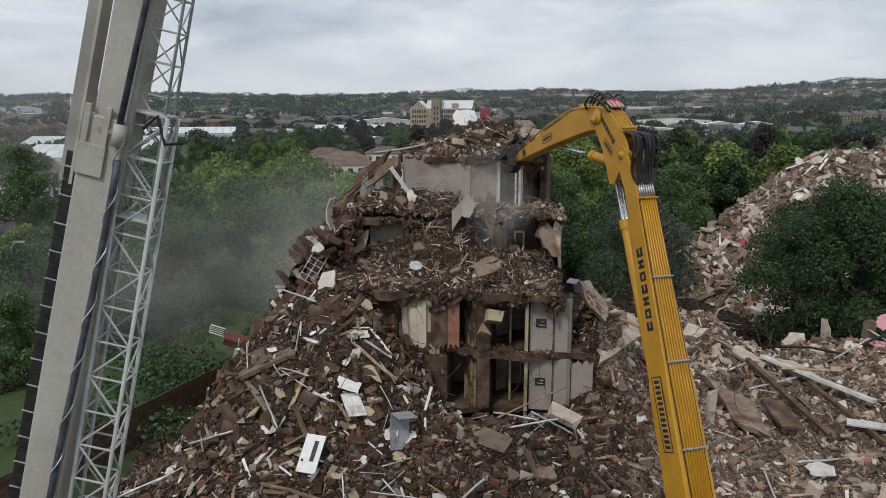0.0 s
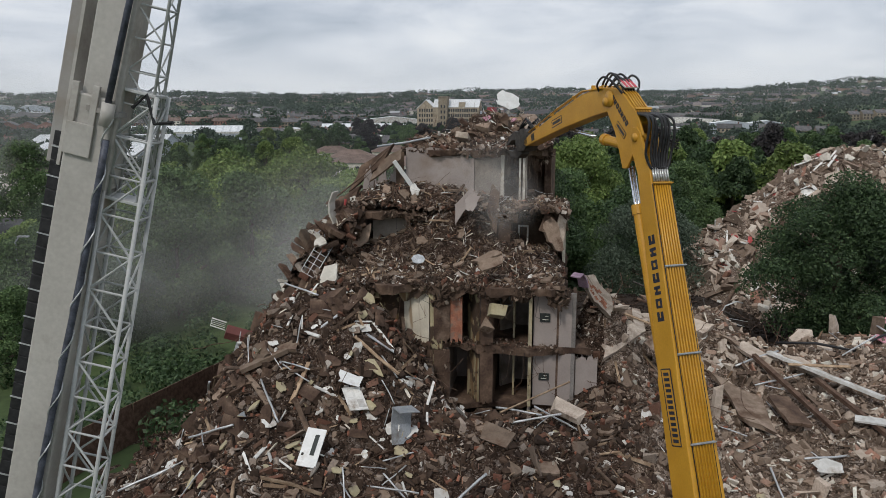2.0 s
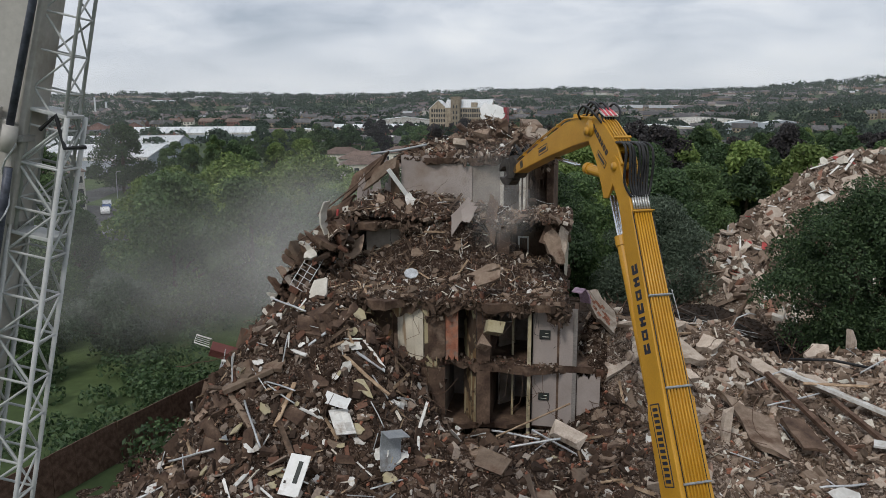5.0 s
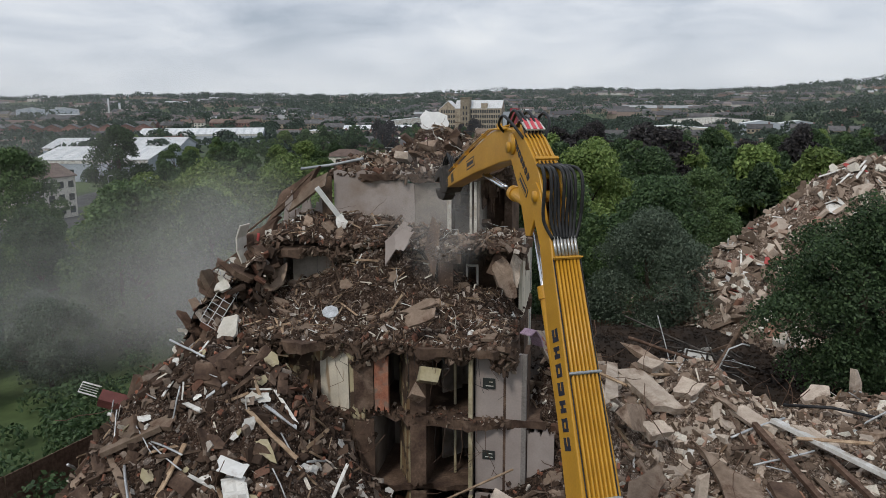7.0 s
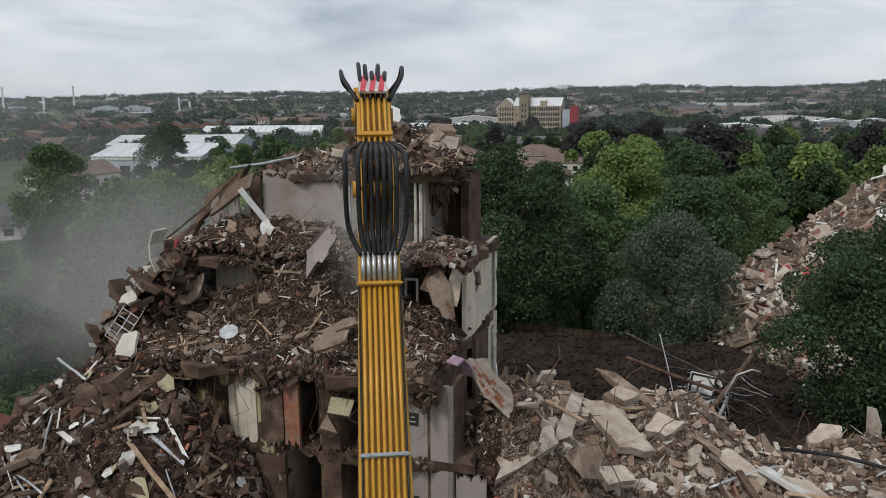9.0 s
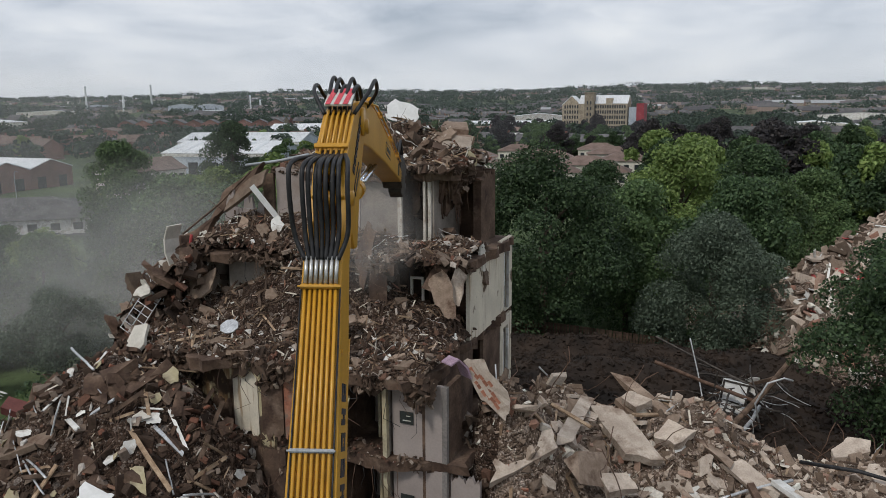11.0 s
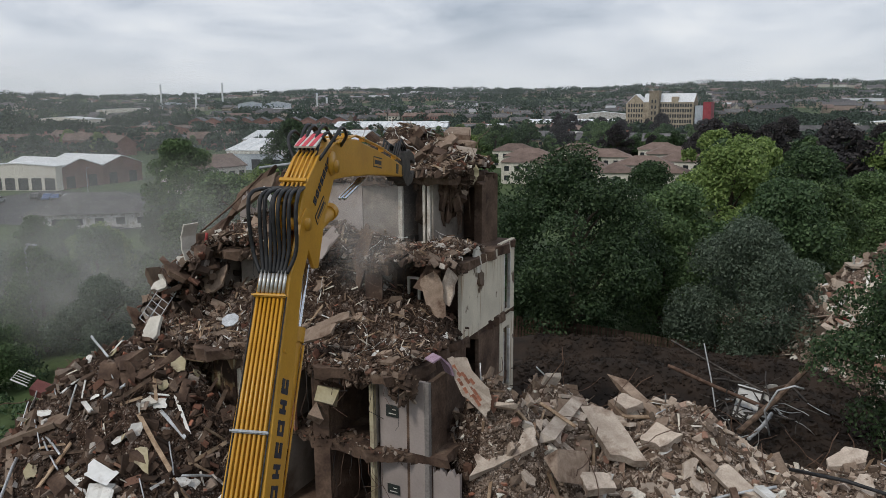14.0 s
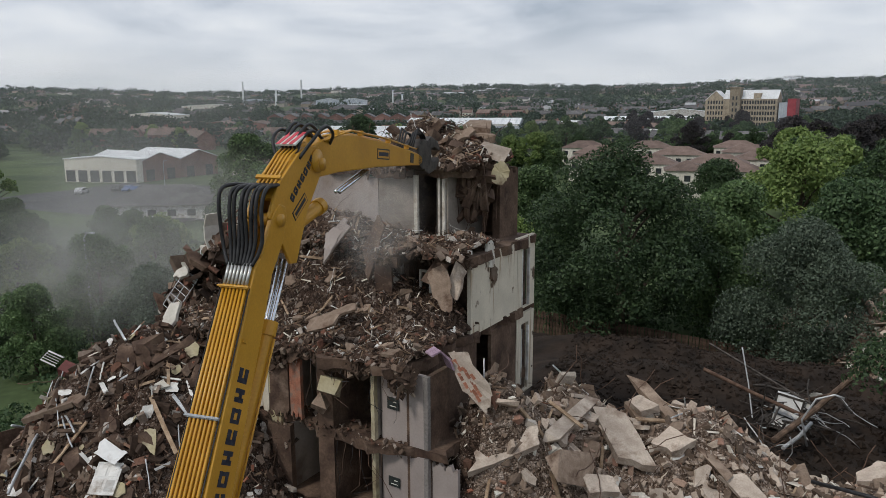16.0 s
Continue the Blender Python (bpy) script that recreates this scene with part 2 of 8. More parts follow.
M_CRANE_HOSE = mat("weathered_hose", (0.035, 0.038, 0.05), (0.09, 0.10, 0.13), 5, 0.45, 0.2, fine=30)
M_CRANE = mat("crane_white_paint", (0.36, 0.343, 0.315), (0.45, 0.432, 0.40), 0.7, 0.45, 0.04, dirt=(0.21, 0.185, 0.15), fine=14, dirt_at=0.62, grain=0.07)
M_CRANE_GREY = mat("crane_grey_paint", (0.27, 0.265, 0.255), (0.35, 0.345, 0.335), 0.7, 0.5, 0.05, dirt=(0.25, 0.22, 0.19), fine=14, grain=0.07)
M_LATTICE = mat("lattice_light_grey_paint", (0.36, 0.37, 0.365), (0.46, 0.47, 0.465), 1.5, 0.5, 0.04, dirt=(0.25, 0.21, 0.18), dirt_at=0.67, grain=0.07)
M_BARK = mat("bark", (0.045, 0.034, 0.025), (0.10, 0.08, 0.06), 3, 0.95, 0.6)
M_SIGNBLACK = mat("dark_sign", (0.02, 0.025, 0.022), (0.035, 0.04, 0.038), 6, 0.5, 0.0)
M_EXIT = mat("green_sign", (0.02, 0.10, 0.06), (0.03, 0.13, 0.08), 6, 0.5, 0.0)


def streak_mat(name, pale, mid, dark, amount):
    """A painted wall with rain and rust streaks that run down it, and flaked patches."""
    m = mat(name, tuple(0.85 * c for c in pale), pale, 1.1, 0.85, 0.2, fine=18, grain=0.07)
    N, L = m.node_tree.nodes, m.node_tree.links
    b = N["Principled BSDF"]
    src = b.inputs["Base Color"].links[0].from_socket
    co, mp = N.new("ShaderNodeTexCoord"), N.new("ShaderNodeMapping")
    mp.inputs["Scale"].default_value = (5.0, 5.0, 0.5)
    L.new(co.outputs["Object"], mp.inputs[0])
    n1 = N.new("ShaderNodeTexNoise"); n1.inputs["Scale"].default_value, n1.inputs["Detail"].default_value = 1.0, 6; L.new(mp.outputs[0], n1.inputs["Vector"])
    n2 = N.new("ShaderNodeTexNoise"); n2.inputs["Scale"].default_value, n2.inputs["Detail"].default_value = 1.3, 8; L.new(co.outputs["Object"], n2.inputs["Vector"])
    for tex, lo, hi, c in ((n1, amount, amount + 0.12, mid), (n2, amount + 0.06, amount + 0.11, dark)):
        f = N.new("ShaderNodeMapRange"); f.inputs[1].default_value, f.inputs[2].default_value = lo, hi; L.new(tex.outputs["Fac"], f.inputs[0])
        k = N.new("ShaderNodeMix"); k.data_type = "RGBA"; L.new(f.outputs[0], k.inputs[0]); L.new(src, k.inputs[6]); k.inputs[7].default_value = (*c, 1)
        src = k.outputs[2]
    L.new(src, b.inputs["Base Color"])
    return m


M_STREAK = streak_mat("rust_streaked_render", (0.66, 0.60, 0.49), (0.33, 0.245, 0.16), (0.12, 0.082, 0.055), 0.57)
M_STREAK_Y = streak_mat("streaked_yellow_wall", (0.44, 0.38, 0.24), (0.20, 0.125, 0.065), (0.075, 0.05, 0.035), 0.44)


def leaf_mat(name, dark, mid, light):
    m = mat(name, dark, mid, 0.35, 0.55, 0.0, island=[(0.0, dark), (0.55, mid), (0.93, light), (1.0, tuple(1.3 * c for c in light))], objrand=0.22, fine=2.0, spec=0.25)
    N, L = m.node_tree.nodes, m.node_tree.links
    b, out = N["Principled BSDF"], N["Material Output"]
    tr = N.new("ShaderNodeBsdfTranslucent")
    src = b.inputs["Base Color"].links[0].from_socket
    L.new(src, tr.inputs[0])
    ms = N.new("ShaderNodeMixShader"); ms.inputs[0].default_value = 0.25
    L.new(b.outputs[0], ms.inputs[1]); L.new(tr.outputs[0], ms.inputs[2]); L.new(ms.outputs[0], out.inputs[0])
    return m


M_LEAF = [leaf_mat("foliage_dark", (0.027, 0.049, 0.022), (0.054, 0.094, 0.041), (0.093, 0.144, 0.061)),
          leaf_mat("foliage_mid", (0.044, 0.076, 0.029), (0.085, 0.140, 0.054), (0.143, 0.205, 0.083)),
          leaf_mat("foliage_light", (0.085, 0.129, 0.035), (0.160, 0.236, 0.070), (0.252, 0.318, 0.104)),
          leaf_mat("foliage_greyish", (0.046, 0.067, 0.043), (0.085, 0.115, 0.079), (0.131, 0.164, 0.118)),
          leaf_mat("foliage_copper", (0.027, 0.026, 0.029), (0.044, 0.040, 0.041), (0.070, 0.061, 0.057))]
M_FARLEAF = leaf_mat("far_foliage", (0.022, 0.041, 0.026), (0.036, 0.062, 0.038), (0.054, 0.084, 0.050))


# ---------------------------------------------------------------- mesh tools
class Kit:
    """Collects boxes, tubes and prisms into one mesh."""

    def __init__(self):
        self.v, self.f = [], []

    def add(self, vs, fs, m=None):
        k = len(self.v)
        self.v += [tuple(m @ Vector(p)) if m is not None else tuple(p) for p in vs]
        self.f += [tuple(i + k for i in q) for q in fs]
        return self

    def box(self, sx, sy, sz, m=None, jag=0.0, rng=random):
        vs = [(x * sx / 2, y * sy / 2, z * sz / 2) for x in (-1, 1) for y in (-1, 1) for z in (-1, 1)]
        if jag:
            vs = [tuple(c + rng.uniform(-jag, jag) for c in p) for p in vs]
        return self.add(vs, [(0, 1, 3, 2), (4, 6, 7, 5), (0, 4, 5, 1), (2, 3, 7, 6), (0, 2, 6, 4), (1, 5, 7, 3)], m)

    def tube(self, pts, r, n=6, r2=None):
        pts = [Vector(p) for p in pts]
        rings = []
        for i, p in enumerate(pts):
            d = (pts[min(i + 1, len(pts) - 1)] - pts[max(i - 1, 0)]).normalized()
            a = d.orthogonal().normalized() if i == 0 else (rings[-1][1] - d * rings[-1][1].dot(d)).normalized()
            rr = r if r2 is None else r + (r2 - r) * i / (len(pts) - 1)
            b = d.cross(a)
            rings.append(([p + (a * math.cos(2 * math.pi * k / n) + b * math.sin(2 * math.pi * k / n)) * rr for k in range(n)], a))
        vs = [q for ring, _ in rings for q in ring]
        fs = [(i * n + k, i * n + (k + 1) % n, (i + 1) * n + (k + 1) % n, (i + 1) * n + k) for i in range(len(pts) - 1) for k in range(n)]
        fs += [tuple(range(n - 1, -1, -1)), tuple((len(pts) - 1) * n + k for k in range(n))]
        return self.add(vs, fs)

    def prism(self, poly, w, m=None):
        """A side profile in the y-z plane, w wide along x."""
        n = len(poly)
        vs = [(-w / 2, a, b) for a, b in poly] + [(w / 2, a, b) for a, b in poly]
        fs = [tuple(range(n)), tuple(range(2 * n - 1, n - 1, -1))] + [((i + 1) % n, i, n + i, n + (i + 1) % n) for i in range(n)]
        return self.add(vs, fs, m)

    def mesh(self, name, material, smooth=False):
        me = bpy.data.meshes.new(name)
        me.from_pydata(self.v, [], self.f)
        bm = bmesh.new(); bm.from_mesh(me)
        bmesh.ops.recalc_face_normals(bm, faces=bm.faces)
        bm.to_mesh(me); bm.free()
        me.materials.append(material)
        if smooth:
            me.shade_smooth()
        return me

    def ob(self, name, material, parent=None, label="", smooth=False, bevel=0.0):
        o = new(name, self.mesh(name, material, smooth))
        if parent is not None:
            o.parent = parent
        if label:
            o["label"] = label
        if bevel:
            b = o.modifiers.new("bevel", "BEVEL"); b.width, b.segments, b.limit_method = bevel, 2, "ANGLE"
        return o


def part(name, mesh, parent, m=None, label=""):
    o = new(name, mesh)
    o.parent = parent
    if m is not None:
        o.matrix_basis = m
    if label:
        o["label"] = label
    return o


def thing(name, label, category, m=None, group="", kind=""):
    o = new(name)
    if m is not None:
        o.matrix_basis = m
    return tagged(o, label, category, group, kind)


def tri_mesh(name, V, F, material):
    """A mesh from arrays of vertices and triangles."""
    me = bpy.data.meshes.new(name)
    V, F = np.asarray(V, np.float32), np.asarray(F, np.int32)
    me.vertices.add(len(V)); me.vertices.foreach_set("co", V.ravel())
    me.loops.add(F.size); me.loops.foreach_set("vertex_index", F.ravel())
    me.polygons.add(len(F)); me.polygons.foreach_set("loop_start", np.arange(0, F.size, 3, dtype=np.int32))
    me.update(calc_edges=True); me.validate()
    me.shade_flat()
    me.materials.append(material)
    return me


def rot_np(rng, n):
    """n random rotation matrices."""
    q = rng.normal(size=(n, 4)); q /= np.linalg.norm(q, axis=1)[:, None]
    w, x, y, z = q.T
    return np.stack([np.stack([1 - 2 * (y * y + z * z), 2 * (x * y - z * w), 2 * (x * z + y * w)], 1),
                     np.stack([2 * (x * y + z * w), 1 - 2 * (x * x + z * z), 2 * (y * z - x * w)], 1),
                     np.stack([2 * (x * z - y * w), 2 * (y * z + x * w), 1 - 2 * (x * x + y * y)], 1)], 1)


def chunk_shapes(rng, k=18):
    """Broken lumps: hulls of jittered points."""
    out = []
    for i in range(k):
        bm = bmesh.new()
        corners = np.array([(x, y, z) for x in (-1, 1) for y in (-1, 1) for z in (-1, 1)], float)
        keep = np.sort(rng.permutation(8)[:8 - i % 3])
        pts = corners[keep] * 0.5 * rng.uniform(0.58, 1.0, size=(len(keep), 3))
        pts = np.concatenate([pts, rng.uniform(-0.45, 0.45, size=(2, 3))])
        for p in pts:
            bm.verts.new(p)
        bmesh.ops.convex_hull(bm, input=bm.verts)
        for v in [v for v in bm.verts if not v.link_faces]:
            bm.verts.remove(v)
        bmesh.ops.triangulate(bm, faces=bm.faces)
        bm.verts.index_update()
        out.append((np.array([v.co for v in bm.verts]), np.array([[v.index for v in f.verts] for f in bm.faces])))
        bm.free()
    return out


RNG = np.random.default_rng(7)
CHUNKS = chunk_shapes(RNG)


def rubble(name, P, size, material, label, parent=None, flat=(0.35, 1.0), stretch=(0.6, 1.6)):
    """One object of loose broken pieces at the points P, each of its own size, turn and proportion."""
    n = len(P)
    R = rot_np(RNG, n)
    S = np.stack([size * RNG.uniform(*stretch, n), size * RNG.uniform(0.6, 1.2, n), size * RNG.uniform(*flat, n)], 1)
    Vs, Fs, k = [], [], 0
    which = RNG.integers(0, len(CHUNKS), n)
    for c, (V, F) in enumerate(CHUNKS):
        idx = np.nonzero(which == c)[0]
        W = np.einsum("nij,nvj->nvi", R[idx], V[None] * S[idx][:, None, :]) + P[idx][:, None, :]
        Vs.append(W.reshape(-1, 3))
        Fs.append((F[None] + (np.arange(len(idx)) * len(V))[:, None, None]).reshape(-1, 3) + k)
        k += len(idx) * len(V)
    o = new(name, tri_mesh(name, np.concatenate(Vs), np.concatenate(Fs), material))
    if parent is not None:
        o.parent = parent
    return tagged(o, label, "" if parent is not None else "rubble", kind="stuff")


def sheet(name, xs, ys, h, material):
    """A height field over the grid xs, ys."""
    X, Y = np.meshgrid(xs, ys)
    Z = h(X, Y)
    V = np.stack([X.ravel(), Y.ravel(), Z.ravel()], 1)
    nx = len(xs)
    i, j = np.meshgrid(np.arange(nx - 1), np.arange(len(ys) - 1))
    a = (j * nx + i).ravel()
    F = np.concatenate([np.stack([a, a + 1, a + nx + 1], 1), np.stack([a, a + nx + 1, a + nx], 1)])
    me = tri_mesh(name, V, F, material)
    me.shade_smooth()
    return new(name, me)


def wave(X, Y, s, seed=0.0):
    """Cheap smooth unevenness of about unit height."""
    return (np.sin(X * s + 1.3 + seed) * np.cos(Y * s * 1.13 - 0.7 + seed) + 0.6 * np.sin(X * s * 2.3 - Y * s * 1.7 + seed)
            + 0.4 * np.cos(X * s * 4.1 + Y * s * 3.7 + 2 * seed)) / 2


def bump2(X, Y, cx, cy, rx, ry):
    return np.exp(-((X - cx) / rx) ** 2 - ((Y - cy) / ry) ** 2)


def step(a, b, x):
    t = np.clip((x - a) / (b - a), 0, 1)
    return t * t * (3 - 2 * t)


def ground_z(X, Y):
    X, Y = np.asarray(X, float), np.asarray(Y, float)
    d = np.hypot(X, Y)
    z = -1.0 - 3.4 * step(52, 80, Y + 0.35 * X) - 1.6 * step(90, 180, d)
    z = z - 2.0 * step(-12, -45, X) * (1 - step(80, 140, d))
    hill = np.maximum(d - 520, 0)
    az = np.arctan2(X, Y)
    z = z + 0.0235 * hill * (1 + 0.16 * np.sin(az * 5 + 0.8) + 0.10 * np.sin(az * 13) + 0.75 * step(0.22, 0.55, az) - 0.4 * step(-0.4, -0.85, az)) * (1 - 0.15 * step(2600, 4200, d))
    return z + wave(X, Y, 0.004, 1.0) * np.minimum(hill * 0.012, 14) + 0.25 * wave(X, Y, 0.09) * step(20, 60, d)


def heap_z(X, Y):
    """The debris heap round the ruin."""
    X, Y = np.asarray(X, float), np.asarray(Y, float)
    z = (1.9 * bump2(X, Y, -3.6, 33.4, 2.5, 1.7) + 1.7 * bump2(X, Y, -1.3, 33.0, 1.6, 1.5) + 4.51 * bump2(X, Y, -4.2, 32.3, 3.2, 3.4) + 4.54 * bump2(X, Y, -8, 31.5, 3, 3.4) + 0.40 * bump2(X, Y, -6, 28.8, 2.8, 2.4) + 1.65 * bump2(X, Y, -2, 29.2, 2.6, 2.2) + 4.3 * bump2(X, Y, 7.4, 35.6, 2.4, 2.6) + 1.2 * bump2(X, Y, 8.2, 39.2, 1.9, 2.0) + 3.3 * bump2(X, Y, 8.0, 40.6, 2.2, 2.3) + 0.89 * bump2(X, Y, 10, 36, 3.0, 3.0) + 3.54 * bump2(X, Y, 13.5, 39.5, 3.4, 3.6) + 0.9 * bump2(X, Y, 12.5, 39.5, 3.0, 3.0) + 1.1 * bump2(X, Y, 6.5, 34.9, 1.4, 1.5) + 1.6 * bump2(X, Y, 7.5, 34.5, 1.3, 1.1) + 1.2 * bump2(X, Y, 9.8, 37.4, 2.0, 2.0) + 1.38 * bump2(X, Y, 16.5, 34, 4.0, 4) + 2.49 * bump2(X, Y, 21, 39, 4.5, 4.5) + 2.14 * bump2(X, Y, 25, 34, 5, 6) + 2.38 * bump2(X, Y, 3, 29.5, 4, 3.6) + 1.97 * bump2(X, Y, 9, 30, 4, 3.5) + 5.98 * bump2(X, Y, -7.5, 37.5, 3.0, 3.5) + 1.91 * bump2(X, Y, -6, 25.5, 4, 3) + 0.68 * bump2(X, Y, 11.5, 32, 3, 3) + 1.18 * bump2(X, Y, 19, 29, 4, 4))
    inside = step(-17, -10, X) * (1 - step(30, 38, X)) * step(14, 24, Y) * (1 - step(44, 52, Y + 0.25 * np.maximum(X - 6, 0)))
    return -1.3 + (z + 0.75) * inside + 0.14 * wave(X, Y, 1.3, 3.0) + 0.2 * wave(X, Y, 0.55, 1.0) + 0.05 * wave(X, Y, 4.1, 2.0)


def heap2_z(X, Y):
    """The second, farther debris heap."""
    X, Y = np.asarray(X, float), np.asarray(Y, float)
    z = 13.4 * bump2(X, Y, 60, 86, 21, 15) + 8.0 * bump2(X, Y, 36, 78, 9, 9) + 4.5 * bump2(X, Y, 27, 73, 6, 7) + 5.5 * bump2(X, Y, 45, 84, 10, 10) + 5.4 * bump2(X, Y, 23.5, 64, 4.0, 8)
    return -4.9 + z + 0.4 * wave(X, Y, 0.8, 2.0) + 0.6 * wave(X, Y, 0.33, 4.0)


# ---------------------------------------------------------------- ground and heaps
def axis(a, b, fine_a, fine_b, fine, coarse=1.13):
    """Grid lines, close together between fine_a and fine_b and opening out beyond."""
    mid = list(np.arange(fine_a, fine_b + 1e-6, fine))
    up, d = [mid[-1]], fine
    while up[-1] < b:
        d *= coarse; up.append(up[-1] + d)
    dn, d = [mid[0]], fine
    while dn[-1] > a:
        d *= coarse; dn.append(dn[-1] - d)
    return np.array(dn[:0:-1] + mid + up[1:])


tagged(sheet("ground", axis(-4500, 4500, -80, 100, 3.0), axis(-800, 4800, -10, 130, 3.0), ground_z, M_GRASS),
       "rough green ground falling into a wooded valley and rising to hills", "ground", kind="structure")


def soil_z(X, Y):
    edge = step(-14, -9, X) * (1 - step(30, 40, X)) * step(4, 14, Y) * (1 - step(65, 71, Y))
    return ground_z(X, Y) - 0.5 + 0.62 * edge + edge * (0.3 + 0.35 * wave(X, Y, 0.5, 5.0) + 0.12 * wave(X, Y, 1.9, 2.0) + 1.5 * bump2(X, Y, 12, 55, 7, 3.0) + 2.0 * bump2(X, Y, 21, 60, 6, 3) + 1.8 * bump2(X, Y, 9, 61, 7, 2.5))


tagged(sheet("bare_soil", np.arange(-18, 44, 0.4), np.arange(0, 72, 0.4), soil_z, M_SOIL), "churned dark brown bare soil of the site", "ground", kind="structure")
heap = thing("debris_heap", "brown heap of broken concrete, brick and timber round the ruin", "rubble heap", kind="structure")
for xs, m_ in ((np.arange(-18, 7.21, 0.3), M_RUBBLE_BED), (np.arange(7.2, 39, 0.3), M_BED_PALE)):
    bed = sheet("heap_bed", xs, np.arange(12, 53, 0.3), heap_z, m_)
    bed.parent = heap
heap2 = thing("far_debris_heap", "tall pale heap of broken concrete beyond the trees", "rubble heap", kind="structure")
bed2 = sheet("heap_bed", np.arange(10, 110, 0.8), np.arange(50, 125, 0.8), heap2_z, M_BED_PALE)
bed2.parent = heap2


def spread(n, x0, x1, y0, y1, h, lo, hi, power=2.2, sink=0.15):
    """Points on a heap and piece sizes, many small and few large."""
    x, y = RNG.uniform(x0, x1, n), RNG.uniform(y0, y1, n)
    s = lo + (hi - lo) * RNG.uniform(0, 1, n) ** power
    return np.stack([x, y, h(x, y) + s * sink], 1), s


P, s = spread(46000, -14, 31, 22, 47, heap_z, 0.04, 0.40, 4.2)
front = P[:, 0] < np.where(P[:, 1] > 33, 5.8, 9.2) + 1.0 * RNG.normal(size=len(P))
rubble("loose_rubble", P[front], s[front], M_RUBBLE, "brown broken bricks and concrete lumps", heap, (0.2, 0.7), (0.7, 2.2))
rubble("loose_rubble", P[~front], s[~front], M_RUBBLE_PALE, "pale broken concrete lumps and mortar", heap, (0.2, 0.7), (0.7, 2.2))
P, s = spread(6500, -14, 31, 22, 47, heap_z, 0.035, 0.13, 2.2, 0.6)
rubble("splinters", P, s, M_SPLINTER, "splintered timber, laths and strips", heap, flat=(0.1, 0.35), stretch=(3.0, 9.0))
P, s = spread(16000, 4, 32, 45, 65, soil_z, 0.04, 0.34, 3.4, 0.05)
rubble("soil_clods", P, s, M_SOIL, "dark clods of earth", None)
P, s = spread(560, -12, 30, 22, 47, heap_z, 0.28, 0.85, 2.8, 0.08)
front = P[:, 0] < np.where(P[:, 1] > 33, 5.8, 9.2) + 1.0 * RNG.normal(size=len(P))
rubble("broken_slabs", P[front], s[front], M_RUBBLE, "larger flat broken concrete pieces", heap, (0.08, 0.3), (0.8, 2.2))
rubble("broken_slabs", P[~front], s[~front], M_RUBBLE_PALE, "larger pale broken concrete pieces", heap, (0.08, 0.3), (0.8, 2.2))
P, s = spread(24000, 17, 82, 54, 96, heap2_z, 0.12, 1.0, 3.8)
keep = P[:, 2] > ground_z(P[:, 0], P[:, 1]) + 0.1
rubble("loose_rubble", P[keep], s[keep], M_RUBBLE_PALE, "pale broken concrete slabs and lumps", heap2, flat=(0.12, 0.6), stretch=(0.6, 2.4))

# ---------------------------------------------------------------- the ruined block
RUIN = pose(5.0, 32.7, 0, 0, 0, -8)     # its corner; x runs along the open front to -10, y runs back
ruin = thing("ruined_building", "half demolished concrete block of flats with open storeys", "building", RUIN)
ru = random.Random(11)


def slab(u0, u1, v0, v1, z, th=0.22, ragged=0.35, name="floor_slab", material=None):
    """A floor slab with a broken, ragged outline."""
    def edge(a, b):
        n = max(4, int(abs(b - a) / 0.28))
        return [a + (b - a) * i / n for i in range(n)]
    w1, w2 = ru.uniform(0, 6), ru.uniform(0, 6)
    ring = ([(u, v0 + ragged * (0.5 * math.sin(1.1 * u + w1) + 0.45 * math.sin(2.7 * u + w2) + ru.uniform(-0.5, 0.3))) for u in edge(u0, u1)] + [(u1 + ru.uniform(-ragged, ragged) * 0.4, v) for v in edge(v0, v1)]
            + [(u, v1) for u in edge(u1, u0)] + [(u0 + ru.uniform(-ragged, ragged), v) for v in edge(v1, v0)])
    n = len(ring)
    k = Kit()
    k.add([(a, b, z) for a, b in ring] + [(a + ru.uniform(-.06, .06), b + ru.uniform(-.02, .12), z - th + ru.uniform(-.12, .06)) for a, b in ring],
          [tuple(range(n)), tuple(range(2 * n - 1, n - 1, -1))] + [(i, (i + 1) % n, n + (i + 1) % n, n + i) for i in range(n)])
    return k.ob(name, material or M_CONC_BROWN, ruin)


